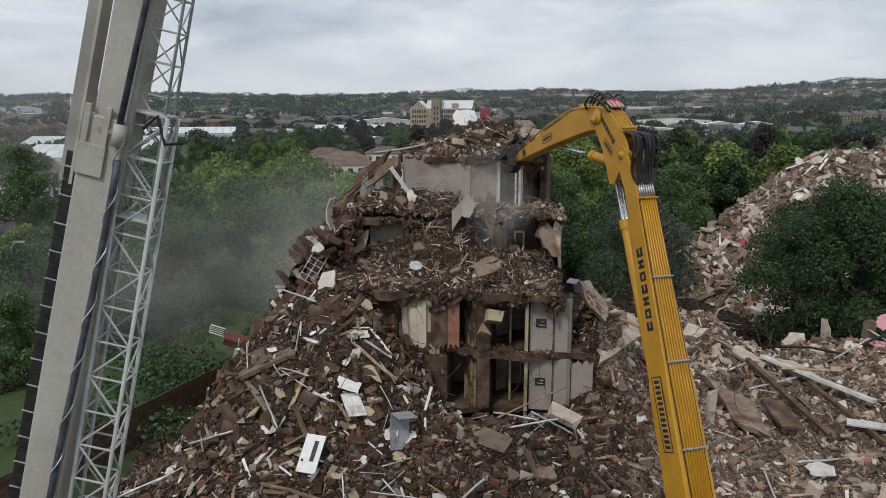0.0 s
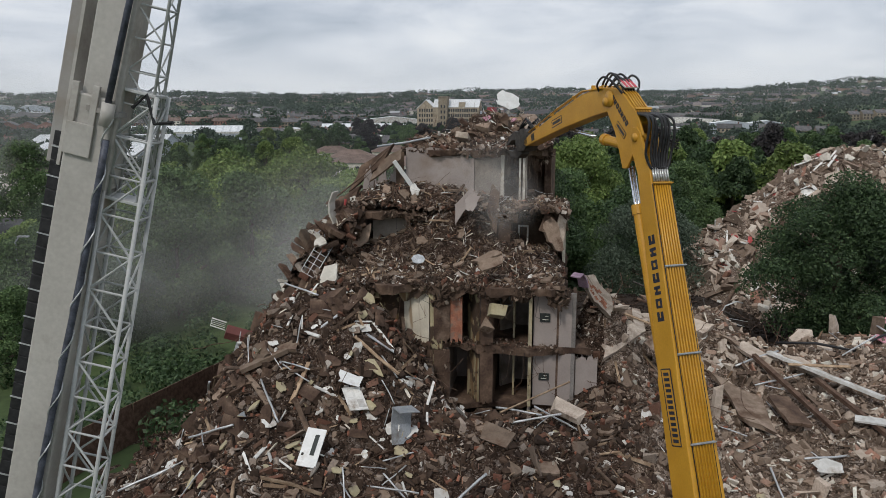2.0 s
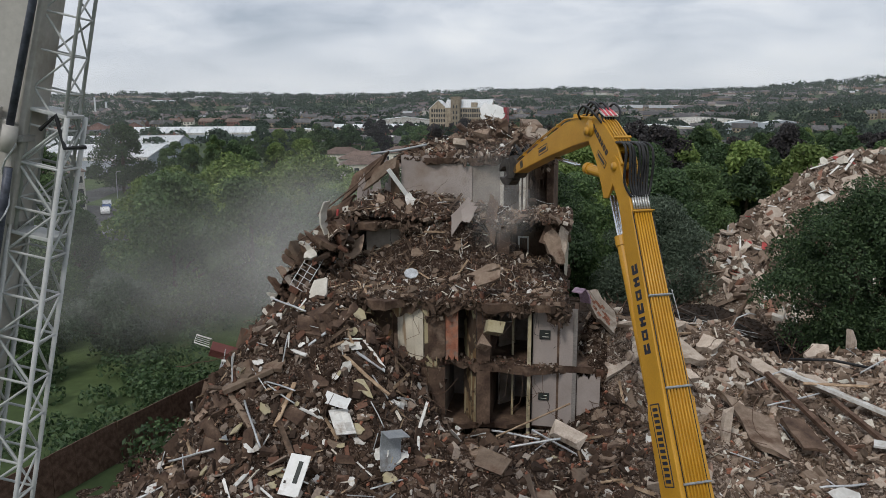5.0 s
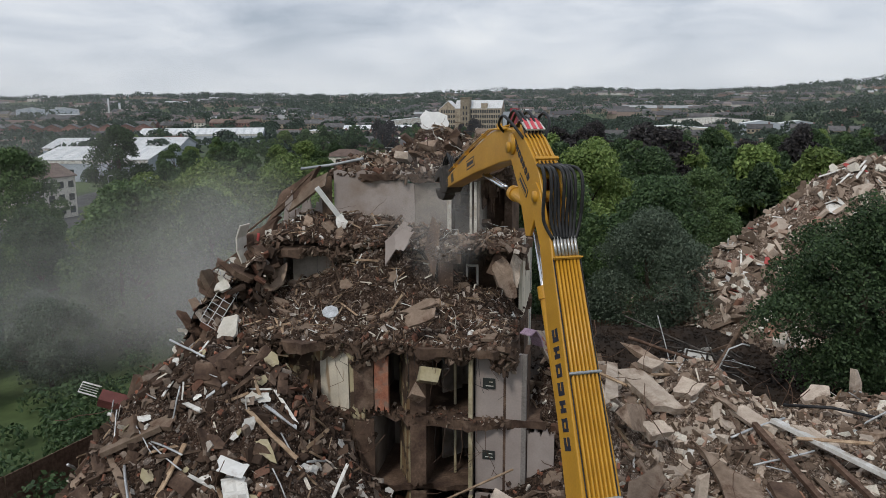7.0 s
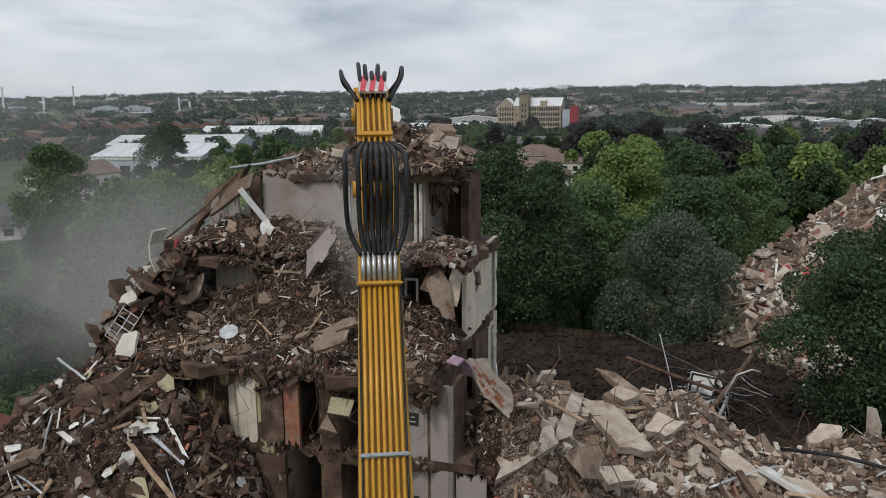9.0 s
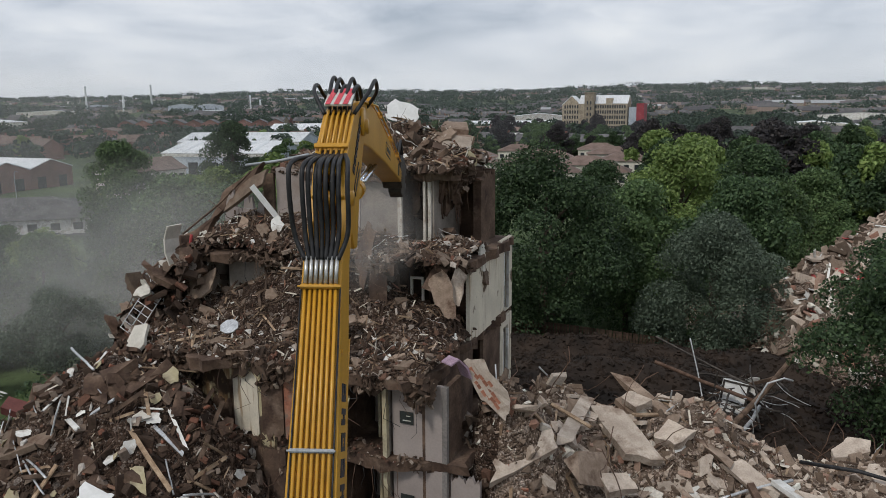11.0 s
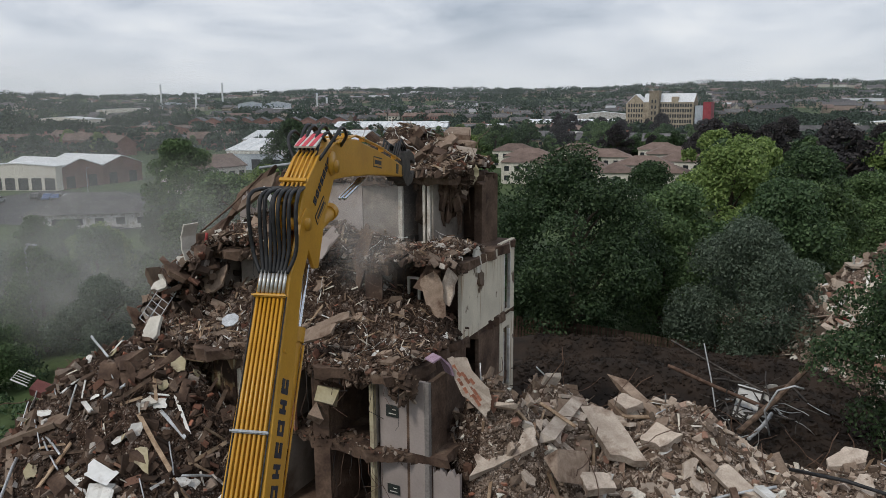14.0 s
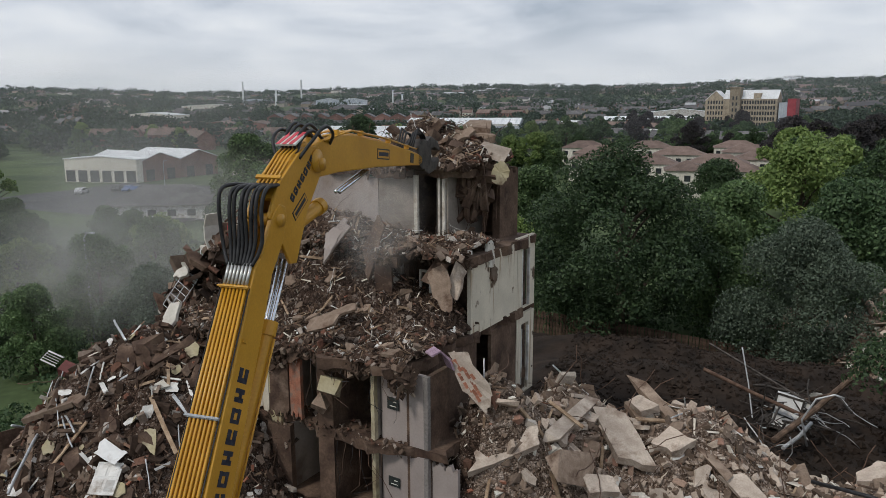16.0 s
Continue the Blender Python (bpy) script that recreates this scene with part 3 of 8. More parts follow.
def wall(name, a, b, z0, z1, th, material, top_rag=0.0, hole=None, side_rag=0.0, label="", n=18):
    """An upright wall in plan from a to b; its top may be broken off; hole = (from, to, bottom, top) along it."""
    ax, ay = a
    L = math.hypot(b[0] - ax, b[1] - ay)
    m = pose(ax, ay, 0, 0, 0, math.degrees(math.atan2(b[1] - ay, b[0] - ax)))
    k = Kit()

    def run(s0, s1, q0, q1, rag):
        steps = max(2, int(n * (s1 - s0) / L))
        p1, p2 = ru.uniform(0, 6), ru.uniform(0, 6)
        tops = [q1 - rag * min(1, max(0, 0.45 + 0.35 * math.sin(p1 + 0.9 * i) + 0.25 * math.sin(p2 + 2.3 * i) + ru.uniform(-.12, .12))) for i in range(steps + 1)]
        lows = [q0 + side_rag * min(1, max(0, 0.45 + 0.35 * math.sin(p2 + 0.8 * i) + 0.25 * math.sin(p1 + 2.1 * i) + ru.uniform(-.12, .12))) for i in range(steps + 1)]
        xs = [s0 + (s1 - s0) * i / steps for i in range(steps + 1)]
        vs = [(x, y, z) for y in (-th / 2, th / 2) for x, z in list(zip(xs, tops)) + list(zip(xs, lows))]
        c, fs = steps + 1, []
        for i in range(steps):
            t0, t1, l0, l1 = i, i + 1, c + i, c + i + 1
            o = 2 * c
            fs += [(t0, t1, l1, l0), (o + t0, o + l0, o + l1, o + t1), (t0, o + t0, o + t1, t1), (l0, l1, o + l1, o + l0)]
        fs += [(0, c, 3 * c, 2 * c), (c - 1, 3 * c - 1, 4 * c - 1, 2 * c - 1)]
        k.add(vs, fs, m)
    if hole:
        h0, h1, b0, b1 = hole
        run(0, h0, z0, z1, top_rag); run(h1, L, z0, z1, top_rag)
        if b1 < z1 - 0.02:
            run(h0, h1, b1, z1, top_rag)
        if b0 > z0 + 0.02:
            run(h0, h1, z0, b0, 0)
    else:
        run(0, L, z0, z1, top_rag)
    return k.ob(name, material, ruin, label)


# floors, cut back further the higher they stand
slab(-11.5, 0.1, 0.3, 9.6, 1.35)
slab(-11.5, 0.15, 0.05, 9.6, 4.15, 0.3)
slab(-10.4, 0.2, -0.2, 9.5, 6.95, 0.34, 0.62)
slab(-10.6, -6.9, 2.7, 9.4, 9.75, 0.3, 0.45)
slab(-7.2, -3.0, 4.3, 9.4, 9.75, 0.3, 0.3)
slab(-3.3, -2.2, 2.7, 9.4, 9.75, 0.3, 0.4)
slab(-2.35, 0.3, 3.9, 9.4, 9.75, 0.3, 0.35)
slab(-8.0, -3.2, 4.8, 9.2, 12.6, 0.26, 0.35, "roof_slab")
slab(-3.3, -0.9, 5.6, 9.2, 12.6, 0.26, 0.35, "roof_slab")
M_GREYPOST = mat("grey_render", (0.17, 0.155, 0.145), (0.25, 0.23, 0.215), 1.0, 0.9, 0.2, dirt=(0.16, 0.12, 0.09), fine=12, dirt_at=0.6)
slab(0.1, 1.3, 0.25, 2.2, 4.15, 0.3, 0.3)
wall("plaster_wall", (0.78, 0.5), (1.75, 0.46), 1.35, 3.8, 0.14, M_PLASTER, top_rag=0.3, label="pinkish plastered wall behind rubble")
# open rooms of the lower storeys
for z0, z1 in ((-1.0, 1.1), (1.35, 3.84), (4.15, 6.62)):
    wall("plaster_wall", (-1.12, 0.42), (0.56, 0.36), z0, z1, 0.16, M_PLASTER, label="pinkish plastered end wall")
    wall("corner_post", (0.57, 0.37), (0.74, 0.35), z0, z1, 0.2, M_GREYPOST, label="grey rendered corner post")
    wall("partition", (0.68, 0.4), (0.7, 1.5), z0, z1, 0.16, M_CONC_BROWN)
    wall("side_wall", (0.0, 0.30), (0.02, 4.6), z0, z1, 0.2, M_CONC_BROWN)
    wall("partition", (-1.28, 0.2), (-1.2, 4.8), z0, z1, 0.14, M_PLASTER_SHADE)
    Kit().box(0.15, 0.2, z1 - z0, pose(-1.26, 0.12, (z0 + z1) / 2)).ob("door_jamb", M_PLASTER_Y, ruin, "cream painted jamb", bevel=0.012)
    wall("back_wall", (-5.1, 3.6), (-1.2, 3.7), z0, z1, 0.16, M_PLASTER_SHADE, hole=(1.5, 2.3, z0, z0 + 2.0))
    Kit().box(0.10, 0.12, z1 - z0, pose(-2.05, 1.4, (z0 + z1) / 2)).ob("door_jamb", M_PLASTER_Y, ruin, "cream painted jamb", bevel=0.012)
    wall("partition", (-2.75, 2.5), (-2.1, 3.2), z0, z1, 0.12, M_PLASTER_SHADE)
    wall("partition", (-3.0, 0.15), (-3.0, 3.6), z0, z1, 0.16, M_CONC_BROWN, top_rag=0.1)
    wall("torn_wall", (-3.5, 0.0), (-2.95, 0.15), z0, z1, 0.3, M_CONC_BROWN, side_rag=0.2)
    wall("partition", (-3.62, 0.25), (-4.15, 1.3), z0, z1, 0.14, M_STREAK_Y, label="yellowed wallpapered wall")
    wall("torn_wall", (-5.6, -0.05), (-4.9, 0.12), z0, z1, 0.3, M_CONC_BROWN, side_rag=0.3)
    wall("partition", (-5.1, 0.2), (-5.1, 3.6), z0, z1, 0.2, M_PLASTER_SHADE)
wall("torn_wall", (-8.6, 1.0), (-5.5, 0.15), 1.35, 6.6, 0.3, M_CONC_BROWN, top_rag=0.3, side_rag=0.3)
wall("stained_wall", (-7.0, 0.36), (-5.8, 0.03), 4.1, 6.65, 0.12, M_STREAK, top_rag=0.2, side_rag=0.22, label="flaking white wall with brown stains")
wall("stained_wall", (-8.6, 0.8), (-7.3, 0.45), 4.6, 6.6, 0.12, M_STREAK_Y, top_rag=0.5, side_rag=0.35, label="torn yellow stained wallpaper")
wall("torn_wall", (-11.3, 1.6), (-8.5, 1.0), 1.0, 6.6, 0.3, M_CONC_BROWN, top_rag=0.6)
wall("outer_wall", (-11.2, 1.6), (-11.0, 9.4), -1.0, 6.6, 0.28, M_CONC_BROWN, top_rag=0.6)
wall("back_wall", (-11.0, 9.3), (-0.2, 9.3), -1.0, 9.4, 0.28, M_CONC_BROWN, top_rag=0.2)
for u0, u1, v0, v1, z0, z1, m_, lab in ((-5.75, -5.2, 0.0, -0.02, 2.0, 6.6, M_STREAK_Y, "streaked yellow pier"), (-8.0, -7.2, 0.55, 0.35, 2.6, 5.2, M_CONC_BROWN, "broken brown wall"), (-9.6, -8.5, 0.95, 0.75, 4.6, 6.6, M_STREAK_Y, "torn wallpapered wall"),
                                        (-6.6, -5.6, 0.12, -0.02, 1.4, 3.9, M_CONC_BROWN, "broken brown wall"), (-4.85, -4.3, 0.1, 0.05, 4.2, 6.5, M_BRICK, "red brick pier")):
    wall("stained_wall", (u0, v0), (u1, v1), z0, z1, 0.13, m_, top_rag=0.3, side_rag=0.25, label=lab)
wall("stained_wall", (-9.3, 0.45), (-5.5, -0.12), 6.05, 7.0, 0.2, M_STREAK_Y, top_rag=0.2, side_rag=0.45, label="rust-streaked beam below the broken floor")
wall("stained_wall", (-5.5, -0.12), (-1.2, -0.1), 6.3, 6.95, 0.2, M_CONC_BROWN, top_rag=0.1, side_rag=0.45, label="torn brown beam below the broken floor")
# third storey, set back
wall("brick_wall", (-1.9, 5.6), (0.05, 5.6), 6.95, 9.45, 0.2, M_CONC_BROWN)
wall("partition", (-2.5, 4.0), (-2.5, 7), 6.95, 9.45, 0.2, M_CONC_BROWN)
wall("torn_wall", (-3.0, 2.75), (-2.45, 3.0), 6.95, 9.6, 0.35, M_CONC_BROWN, top_rag=0.3)
wall("plaster_wall", (-9.2, 3.5), (-2.6, 3.9), 6.95, 9.45, 0.18, M_PLASTER_SHADE, top_rag=0.1)
wall("partition", (-9.7, 2.9), (-9.6, 6.0), 6.95, 9.45, 0.2, M_PLASTER_SHADE)
wall("outer_wall", (-11.0, 2.4), (-10.6, 9.3), 6.95, 9.5, 0.26, M_CONC_BROWN, top_rag=0.9)
# a doorless frame standing in the third storey room
for du, w_, z_, h_ in ((-2.05, 0.08, 8.2, 1.5), (-1.62, 0.08, 8.2, 1.5)):
    Kit().box(w_, 0.1, h_, pose(du, 4.25, z_)).ob("door_frame", M_PLASTER_W, ruin, "pale wooden frame")
Kit().box(0.5, 0.1, 0.08, pose(-1.84, 4.25, 8.98)).ob("door_frame", M_PLASTER_W, ruin, "pale wooden frame")
# the end wall with its pale panels and window openings
wall("end_panel", (0.16, 3.95), (0.16, 7.75), 6.85, 9.75, 0.14, M_STREAK, top_rag=0.12, label="pale rendered end wall panel with rust stains")
wall("end_panel", (0.16, 7.78), (0.16, 9.4), 6.85, 9.8, 0.14, M_STREAK, hole=(0.42, 1.12, 6.9, 9.3), label="pale rendered panel with a tall window opening")
wall("end_panel", (0.14, 5.6), (0.14, 7.75), 3.5, 6.62, 0.14, M_CONC_BROWN, side_rag=0.5, label="bare brown end wall panel")
wall("end_panel", (0.16, 7.78), (0.16, 9.4), 3.2, 6.62, 0.14, M_STREAK, hole=(0.42, 1.12, 3.3, 6.2), label="pale rendered panel with a tall window opening")
for z0 in (3.62, 6.9):
    for v in (8.22, 8.88):
        Kit().box(0.1, 0.07, 2.4, pose(0.2, v, z0 + 1.2)).ob("window_frame", M_WHITE, ruin, "white window post")
wall("end_panel", (0.14, 0.4), (0.14, 2.2), -1, 4.0, 0.2, M_CONC_BROWN, top_rag=0.4)
# top storey
wall("plaster_wall", (-7.75, 4.75), (-4.35, 4.95), 9.75, 12.75, 0.18, M_PLASTER, top_rag=0.12, label="grey-pink plastered corridor wall")
wall("plaster_wall", (-9.9, 4.4), (-8.25, 4.7), 9.75, 11.9, 0.18, M_PLASTER, top_rag=1.1, label="broken plastered wall")
wall("torn_wall", (-8.25, 4.6), (-7.85, 4.7), 9.75, 12.5, 0.2, M_TIMBER_DARK, label="dark stained door post")
wall("plaster_wall", (-4.35, 4.95), (-3.05, 5.5), 9.75, 12.3, 0.16, M_PLASTER_SHADE, top_rag=0.1)
wall("plaster_wall", (-3.0, 7.0), (-1.9, 7.1), 9.75, 12.4, 0.16, M_PLASTER_SHADE)
wall("partition", (-1.85, 5.8), (-1.9, 8.8), 9.75, 12.4, 0.16, M_PLASTER_SHADE)
wall("torn_wall", (-0.75, 7.8), (-0.55, 9.0), 9.75, 12.5, 0.35, M_CONC_BROWN, top_rag=0.3)
wall("back_wall", (-8, 8.9), (-0.6, 9.1), 9.75, 12.5, 0.25, M_CONC_BROWN)
for u, v, w_ in ((-2.98, 5.45, 0.17), (-2.12, 5.75, 0.10), (-1.92, 5.75, 0.12)):
    Kit().box(w_, 0.14, 2.6, pose(u, v, 11.05)).ob("door_jamb", M_PLASTER_W, ruin, "white painted door post", bevel=0.01)
# escape route sign on the top wall and dark sign on the end wall
for k_, (u, v, z, w_, h_, m_, nm) in enumerate([(-4.62, 4.82, 12.32, 0.34, 0.16, M_EXIT, "exit_sign"), (-0.62, 0.28, 5.48, 0.46, 0.4, M_SIGNBLACK, "wall_sign"), (-0.62, 0.28, 2.72, 0.46, 0.34, M_SIGNBLACK, "wall_sign")]):
    plate_ = Kit().box(w_, 0.025, h_, pose(u, v, z, 0, 0, 3 if k_ == 0 else -3)).ob(nm, m_, ruin, "small dark sign board", bevel=0.004)
    for r_ in range(2):
        Kit().box(w_ * (0.3, 0.6)[r_], 0.006, h_ * 0.08, pose(u + w_ * (0.16, 0.04)[r_], v - 0.018, z + h_ * (0.16, -0.22)[r_], 0, 0, 3 if k_ == 0 else -3)).ob("lettering", M_WHITE, plate_)


def local(u, v, z=0.0):
    return RUIN @ Vector((u, v, z))


def floor_heap(u0, u1, v0, v1, z, h, n, lo, hi, label, name="floor_rubble", material=None, power=2.6):
    """Rubble lying banked on a floor of the ruin; h(u, v) in 0..1 units is its depth."""
    U, Vv = RNG.uniform(u0, u1, n), RNG.uniform(v0, v1, n)
    depth = h(U, Vv)
    s = lo + (hi - lo) * RNG.uniform(0, 1, n) ** power
    Q = np.array([RUIN @ Vector((a, b, z + d * RNG.uniform(0.55, 1.0) + 0.1 * k)) for a, b, d, k in zip(U, Vv, depth, s)])
    return rubble(name, Q, s, material or M_RUBBLE, label, None, (0.2, 0.75), (0.7, 2.2))


def bank(name, u0, u1, v0, v1, z, h):
    """The packed bed under loose rubble on a floor."""
    us, vs = np.linspace(u0, u1, 46), np.linspace(v0, v1, 26)
    o = sheet(name, us, vs, lambda X, Y: z + h(X, Y), M_RUBBLE_BED)
    o.matrix_basis = RUIN
    return tagged(o, "packed brown debris lying on the broken floor", "rubble", kind="stuff")


def h_c(U, V):
    """Debris on the third floor, banked up towards the back and spilling off the front."""
    back = step(0.2, 3.4, V)
    return np.clip(0.25 + back * (0.7 + 2.7 * bump2(U, V, -5.0, 4.0, 2.3, 2.5) + 0.25 * bump2(U, V, -8, 3, 2.5, 2)) * step(0.2, -0.8, U) - 0.5 * step(0.3, -0.5, V) + 0.16 * wave(U, V, 1.4), 0.0, 3.3)


def h_d(U, V):
    return np.clip(0.2 + 0.95 * bump2(U, V, -6.0, 4.4, 2.6, 1.1) + 0.75 * bump2(U, V, -9, 4.2, 1.4, 1.2) + 0.35 * bump2(U, V, -0.6, 5, 1.0, 1.2) + 0.14 * wave(U, V, 1.6, 2.0), 0, 3)


def h_e(U, V):
    return np.clip(0.12 + 1.75 * bump2(U, V, -4.0, 7.8, 1.5, 1.3) + 0.5 * bump2(U, V, -6.6, 6.6, 1.4, 1) + 0.9 * bump2(U, V, -1.7, 7.4, 1.2, 1.4) + 0.14 * wave(U, V, 1.8, 1.0), 0, 3)


def h_side(U, V):
    """The collapsed slope down the side away from the end wall."""
    return np.clip(10.2 - 0.75 * np.maximum(-9.9 - U, 0) - 1.5 * np.maximum(-12.4 - U, 0) - 0.3 * np.abs(V - 4) + 0.3 * wave(U, V, 1.1, 4.0), -1.2, 9.9)


bank("floor_debris_bed", -11.0, 0.1, -0.1, 4.5, 6.95, h_c)
bank("floor_debris_bed", -10.4, 0.2, 2.9, 6.5, 9.75, h_d)
bank("floor_debris_bed", -7.8, -0.8, 5.0, 9.2, 12.6, h_e)
bank("slope_debris_bed", -16.0, -9.6, 1.2, 9.6, 0.0, h_side)
floor_heap(-11.2, 0.2, -0.4, 4.4, 6.95, h_c, 10500, 0.035, 0.26, "brown broken brick and plaster on an open floor", power=3.4)
floor_heap(-10.5, 0.25, 2.6, 6.0, 9.75, h_d, 5500, 0.035, 0.26, "broken brick and plaster on an open floor", power=3.2)
floor_heap(-7.9, -0.6, 4.8, 9.2, 12.6, h_e, 4200, 0.04, 0.34, "broken concrete and brick on the roof edge", power=2.8)
floor_heap(-10.8, 0.0, -0.3, 1.0, 4.15, lambda U, V: 0.08 + 0 * U, 520, 0.04, 0.16, "crumbs of brick along a broken floor edge")
floor_heap(-15.6, -9.4, 1.0, 9.0, 0.0, h_side, 5000, 0.05, 0.5, "collapsed debris slope of brick and concrete", power=2.6)


# hanging lumps and torn edges along the broken slab fronts
def fringe(u0, u1, v, z, n, lo, hi, drop):
    us = np.array([ru.uniform(u0, u1) for _ in range(n)])
    reach = 0.35 + 0.65 * np.abs(np.sin(1.7 * us + 2.0 * z) * np.cos(0.63 * us + z))
    Q = np.array([RUIN @ Vector((u, v + ru.uniform(-0.12, 0.25), z - q * ru.uniform(0, drop))) for u, q in zip(us, reach)])
    rubble("torn_edge", Q, np.array([lo + (hi - lo) * ru.random() ** 2.2 for _ in range(n)]), M_TORN, "torn concrete edge with hanging lumps and flakes", None, (0.15, 0.7), (0.7, 2.4))


def floor_splinters(u0, u1, v0, v1, z, h, n):
    U, Vv = RNG.uniform(u0, u1, n), RNG.uniform(v0, v1, n)
    Q = np.array([RUIN @ Vector((a, b, z + d + 0.06)) for a, b, d in zip(U, Vv, h(U, Vv))])
    rubble("splinters", Q, RNG.uniform(0.02, 0.075, n), M_SPLINTER, "splintered laths, cables and strips on an open floor", None, (0.1, 0.4), (3.0, 10.0))


floor_splinters(-11, 0.1, -0.3, 4.3, 6.95, h_c, 1300)
floor_splinters(-10.5, 0.1, 2.7, 5.8, 9.75, h_d, 650)
floor_splinters(-7.8, -0.8, 5.0, 9.0, 12.6, h_e, 900)
floor_splinters(-14, -9.6, 1.4, 8, 0.0, h_side, 700)
fringe(-11, 0.1, -0.2, 6.9, 1100, 0.04, 0.24, 0.40)
for u0_, u1_, dr_ in ((-9.4, -8.2, 1.3), (-5.7, -4.6, 1.0), (-3.5, -2.7, 1.2), (-2.0, -1.4, 0.6), (-0.5, 0.4, 1.1)):
    fringe(u0_, u1_, -0.15, 6.9, 150, 0.04, 0.34, dr_)
fringe(-11, 0.1, 0.02, 4.1, 260, 0.03, 0.13, 0.3)
fringe(-10.6, -6.4, 2.65, 9.7, 420, 0.04, 0.24, 0.4)
fringe(-3.2, -2.3, 2.65, 9.7, 120, 0.04, 0.24, 0.4)
fringe(-2.4, 0.3, 3.85, 9.7, 420, 0.04, 0.24, 0.45)
fringe(-8, -3.2, 4.8, 12.6, 420, 0.04, 0.24, 0.28)
fringe(-3.4, -2.9, 0.0, 6.5, 40, 0.06, 0.22, 2.3)
fringe(-5.5, -4.9, 0.0, 6.5, 50, 0.06, 0.22, 4.3)
fringe(-11, -8.6, 0.6, 6.5, 220, 0.06, 0.3, 2.9)
fringe(-1.3, -0.6, 6.6, 12.9, 120, 0.06, 0.3, 1.2)


# ---------------------------------------------------------------- the high-reach machine
BASE, PIVOT, TOP = (7.04, 17.52, -0.35), 2.08, 12.97
machine = thing("demolition_excavator", "yellow high-reach demolition excavator arm with hydraulic hoses", "excavator", pose(*BASE, 0, 0, 18))
mk = Kit()
mk.box(3.2, 4.4, 0.35, pose(0, -0.6, 1.25)).box(3.0, 1.3, 1.5, pose(0, -2.4, 2.0)).box(1.1, 1.9, 1.6, pose(-1.0, 0.4, 2.1))
mk.ob("upper_body", M_YELLOW, machine, bevel=0.06)
for sx in (-1.35, 1.35):
    Kit().prism([(-2.4, 0.15), (-2.1, -0.05), (2.1, -0.05), (2.4, 0.15), (2.4, 0.75), (2.1, 0.95), (-2.1, 0.95), (-2.4, 0.75)], 0.7, pose(sx, -0.4, 0)).ob("track", M_CLAW, machine, bevel=0.04)

# boom: a tapered box; z runs along it from the foot, +y is its front
boom = new("boom"); boom.parent = machine


def taper(stations):
    """A box beam through stations (z, width, back, front)."""
    vs = [p for z, w, a, b in stations for p in ((-w / 2, a, z), (w / 2, a, z), (w / 2, b, z), (-w / 2, b, z))]
    n = len(stations)
    fs = [(4 * i + j, 4 * i + (j + 1) % 4, 4 * i + 4 + (j + 1) % 4, 4 * i + 4 + j) for i in range(n - 1) for j in range(4)] + [(3, 2, 1, 0), tuple(4 * n - 4 + j for j in range(4))]
    return Kit().add(vs, fs)


BACK = -0.45
taper([(-0.3, 0.95, -0.40, 0.40), (1.0, 0.95, BACK, 0.62), (6.2, 0.86, BACK, 0.50), (6.6, 0.80, BACK, 0.42), (9.2, 0.70, BACK, 0.32), (11.9, 0.58, BACK, 0.18), (12.1, 0.56, BACK + 0.08, 0.16)]).ob("beam", M_YELLOW, boom, bevel=0.03)
for sx in (-0.24, 0.24):
    Kit().prism([(BACK + 0.1, 11.8), (0.14, 11.8), (0.28, 12.6), (0.25, 13.1), (0.08, 13.28), (-0.12, 13.25), (-0.26, 13.0)], 0.09, pose(sx, 0, 0)).ob("fork_plate", M_YELLOW, boom, bevel=0.015)
for i in range(7):
    x = -0.27 + 0.09 * i
    Kit().tube([(x, BACK - 0.05, 1.2), (x * 0.97, BACK - 0.05, 6.4), (x * 0.9, BACK - 0.05, 9.2), (x * 0.82, BACK - 0.05, 11.55)], 0.026, 8).ob("pipe", M_PIPEYEL, boom, smooth=True)
    Kit().tube([(x * 0.82, BACK - 0.05, 11.55), (x * 0.82, BACK - 0.05, 11.95)], 0.031, 8).ob("fitting", M_FITTING, boom, "silver hose fitting", smooth=True)
for x in (-0.315, 0.315):
    Kit().tube([(x, BACK - 0.03, 1.2), (x, BACK - 0.03, 6.4), (x * 0.9, BACK - 0.03, 11.5)], 0.014, 6).ob("cable", M_HOSE, boom, "thin black cable", smooth=True)
for z in (2.2, 4.6, 6.9, 9.23, 11.5):
    w_ = 0.78 - 0.018 * z
    Kit().box(w_, 0.09, 0.06, pose(0, BACK - 0.06, z)).box(w_ + 0.06, 0.03, 0.03, pose(0, BACK - 0.115, z)).ob("pipe_clamp", M_YELLOW if z > 11 else M_GREYMETAL, boom, "clamp across the pipes", bevel=0.008)
for sx, zs in ((-1, (5.2, 7.4)), (1, (5.0, 6.2, 7.8, 10.6))):
    for z in zs:
        Kit().box(0.05, 0.14, 0.06, pose(sx * (0.46 - 0.0135 * z), -0.3, z)).ob("bracket_lug", M_YELLOW, boom)
Kit().tube([(0.36, -0.2, 5.9), (0.5, -0.25, 6.0), (0.52, -0.3, 6.6), (0.4, -0.25, 6.75)], 0.02, 6).ob("grab_rail", M_PIPEYEL, boom, smooth=True)


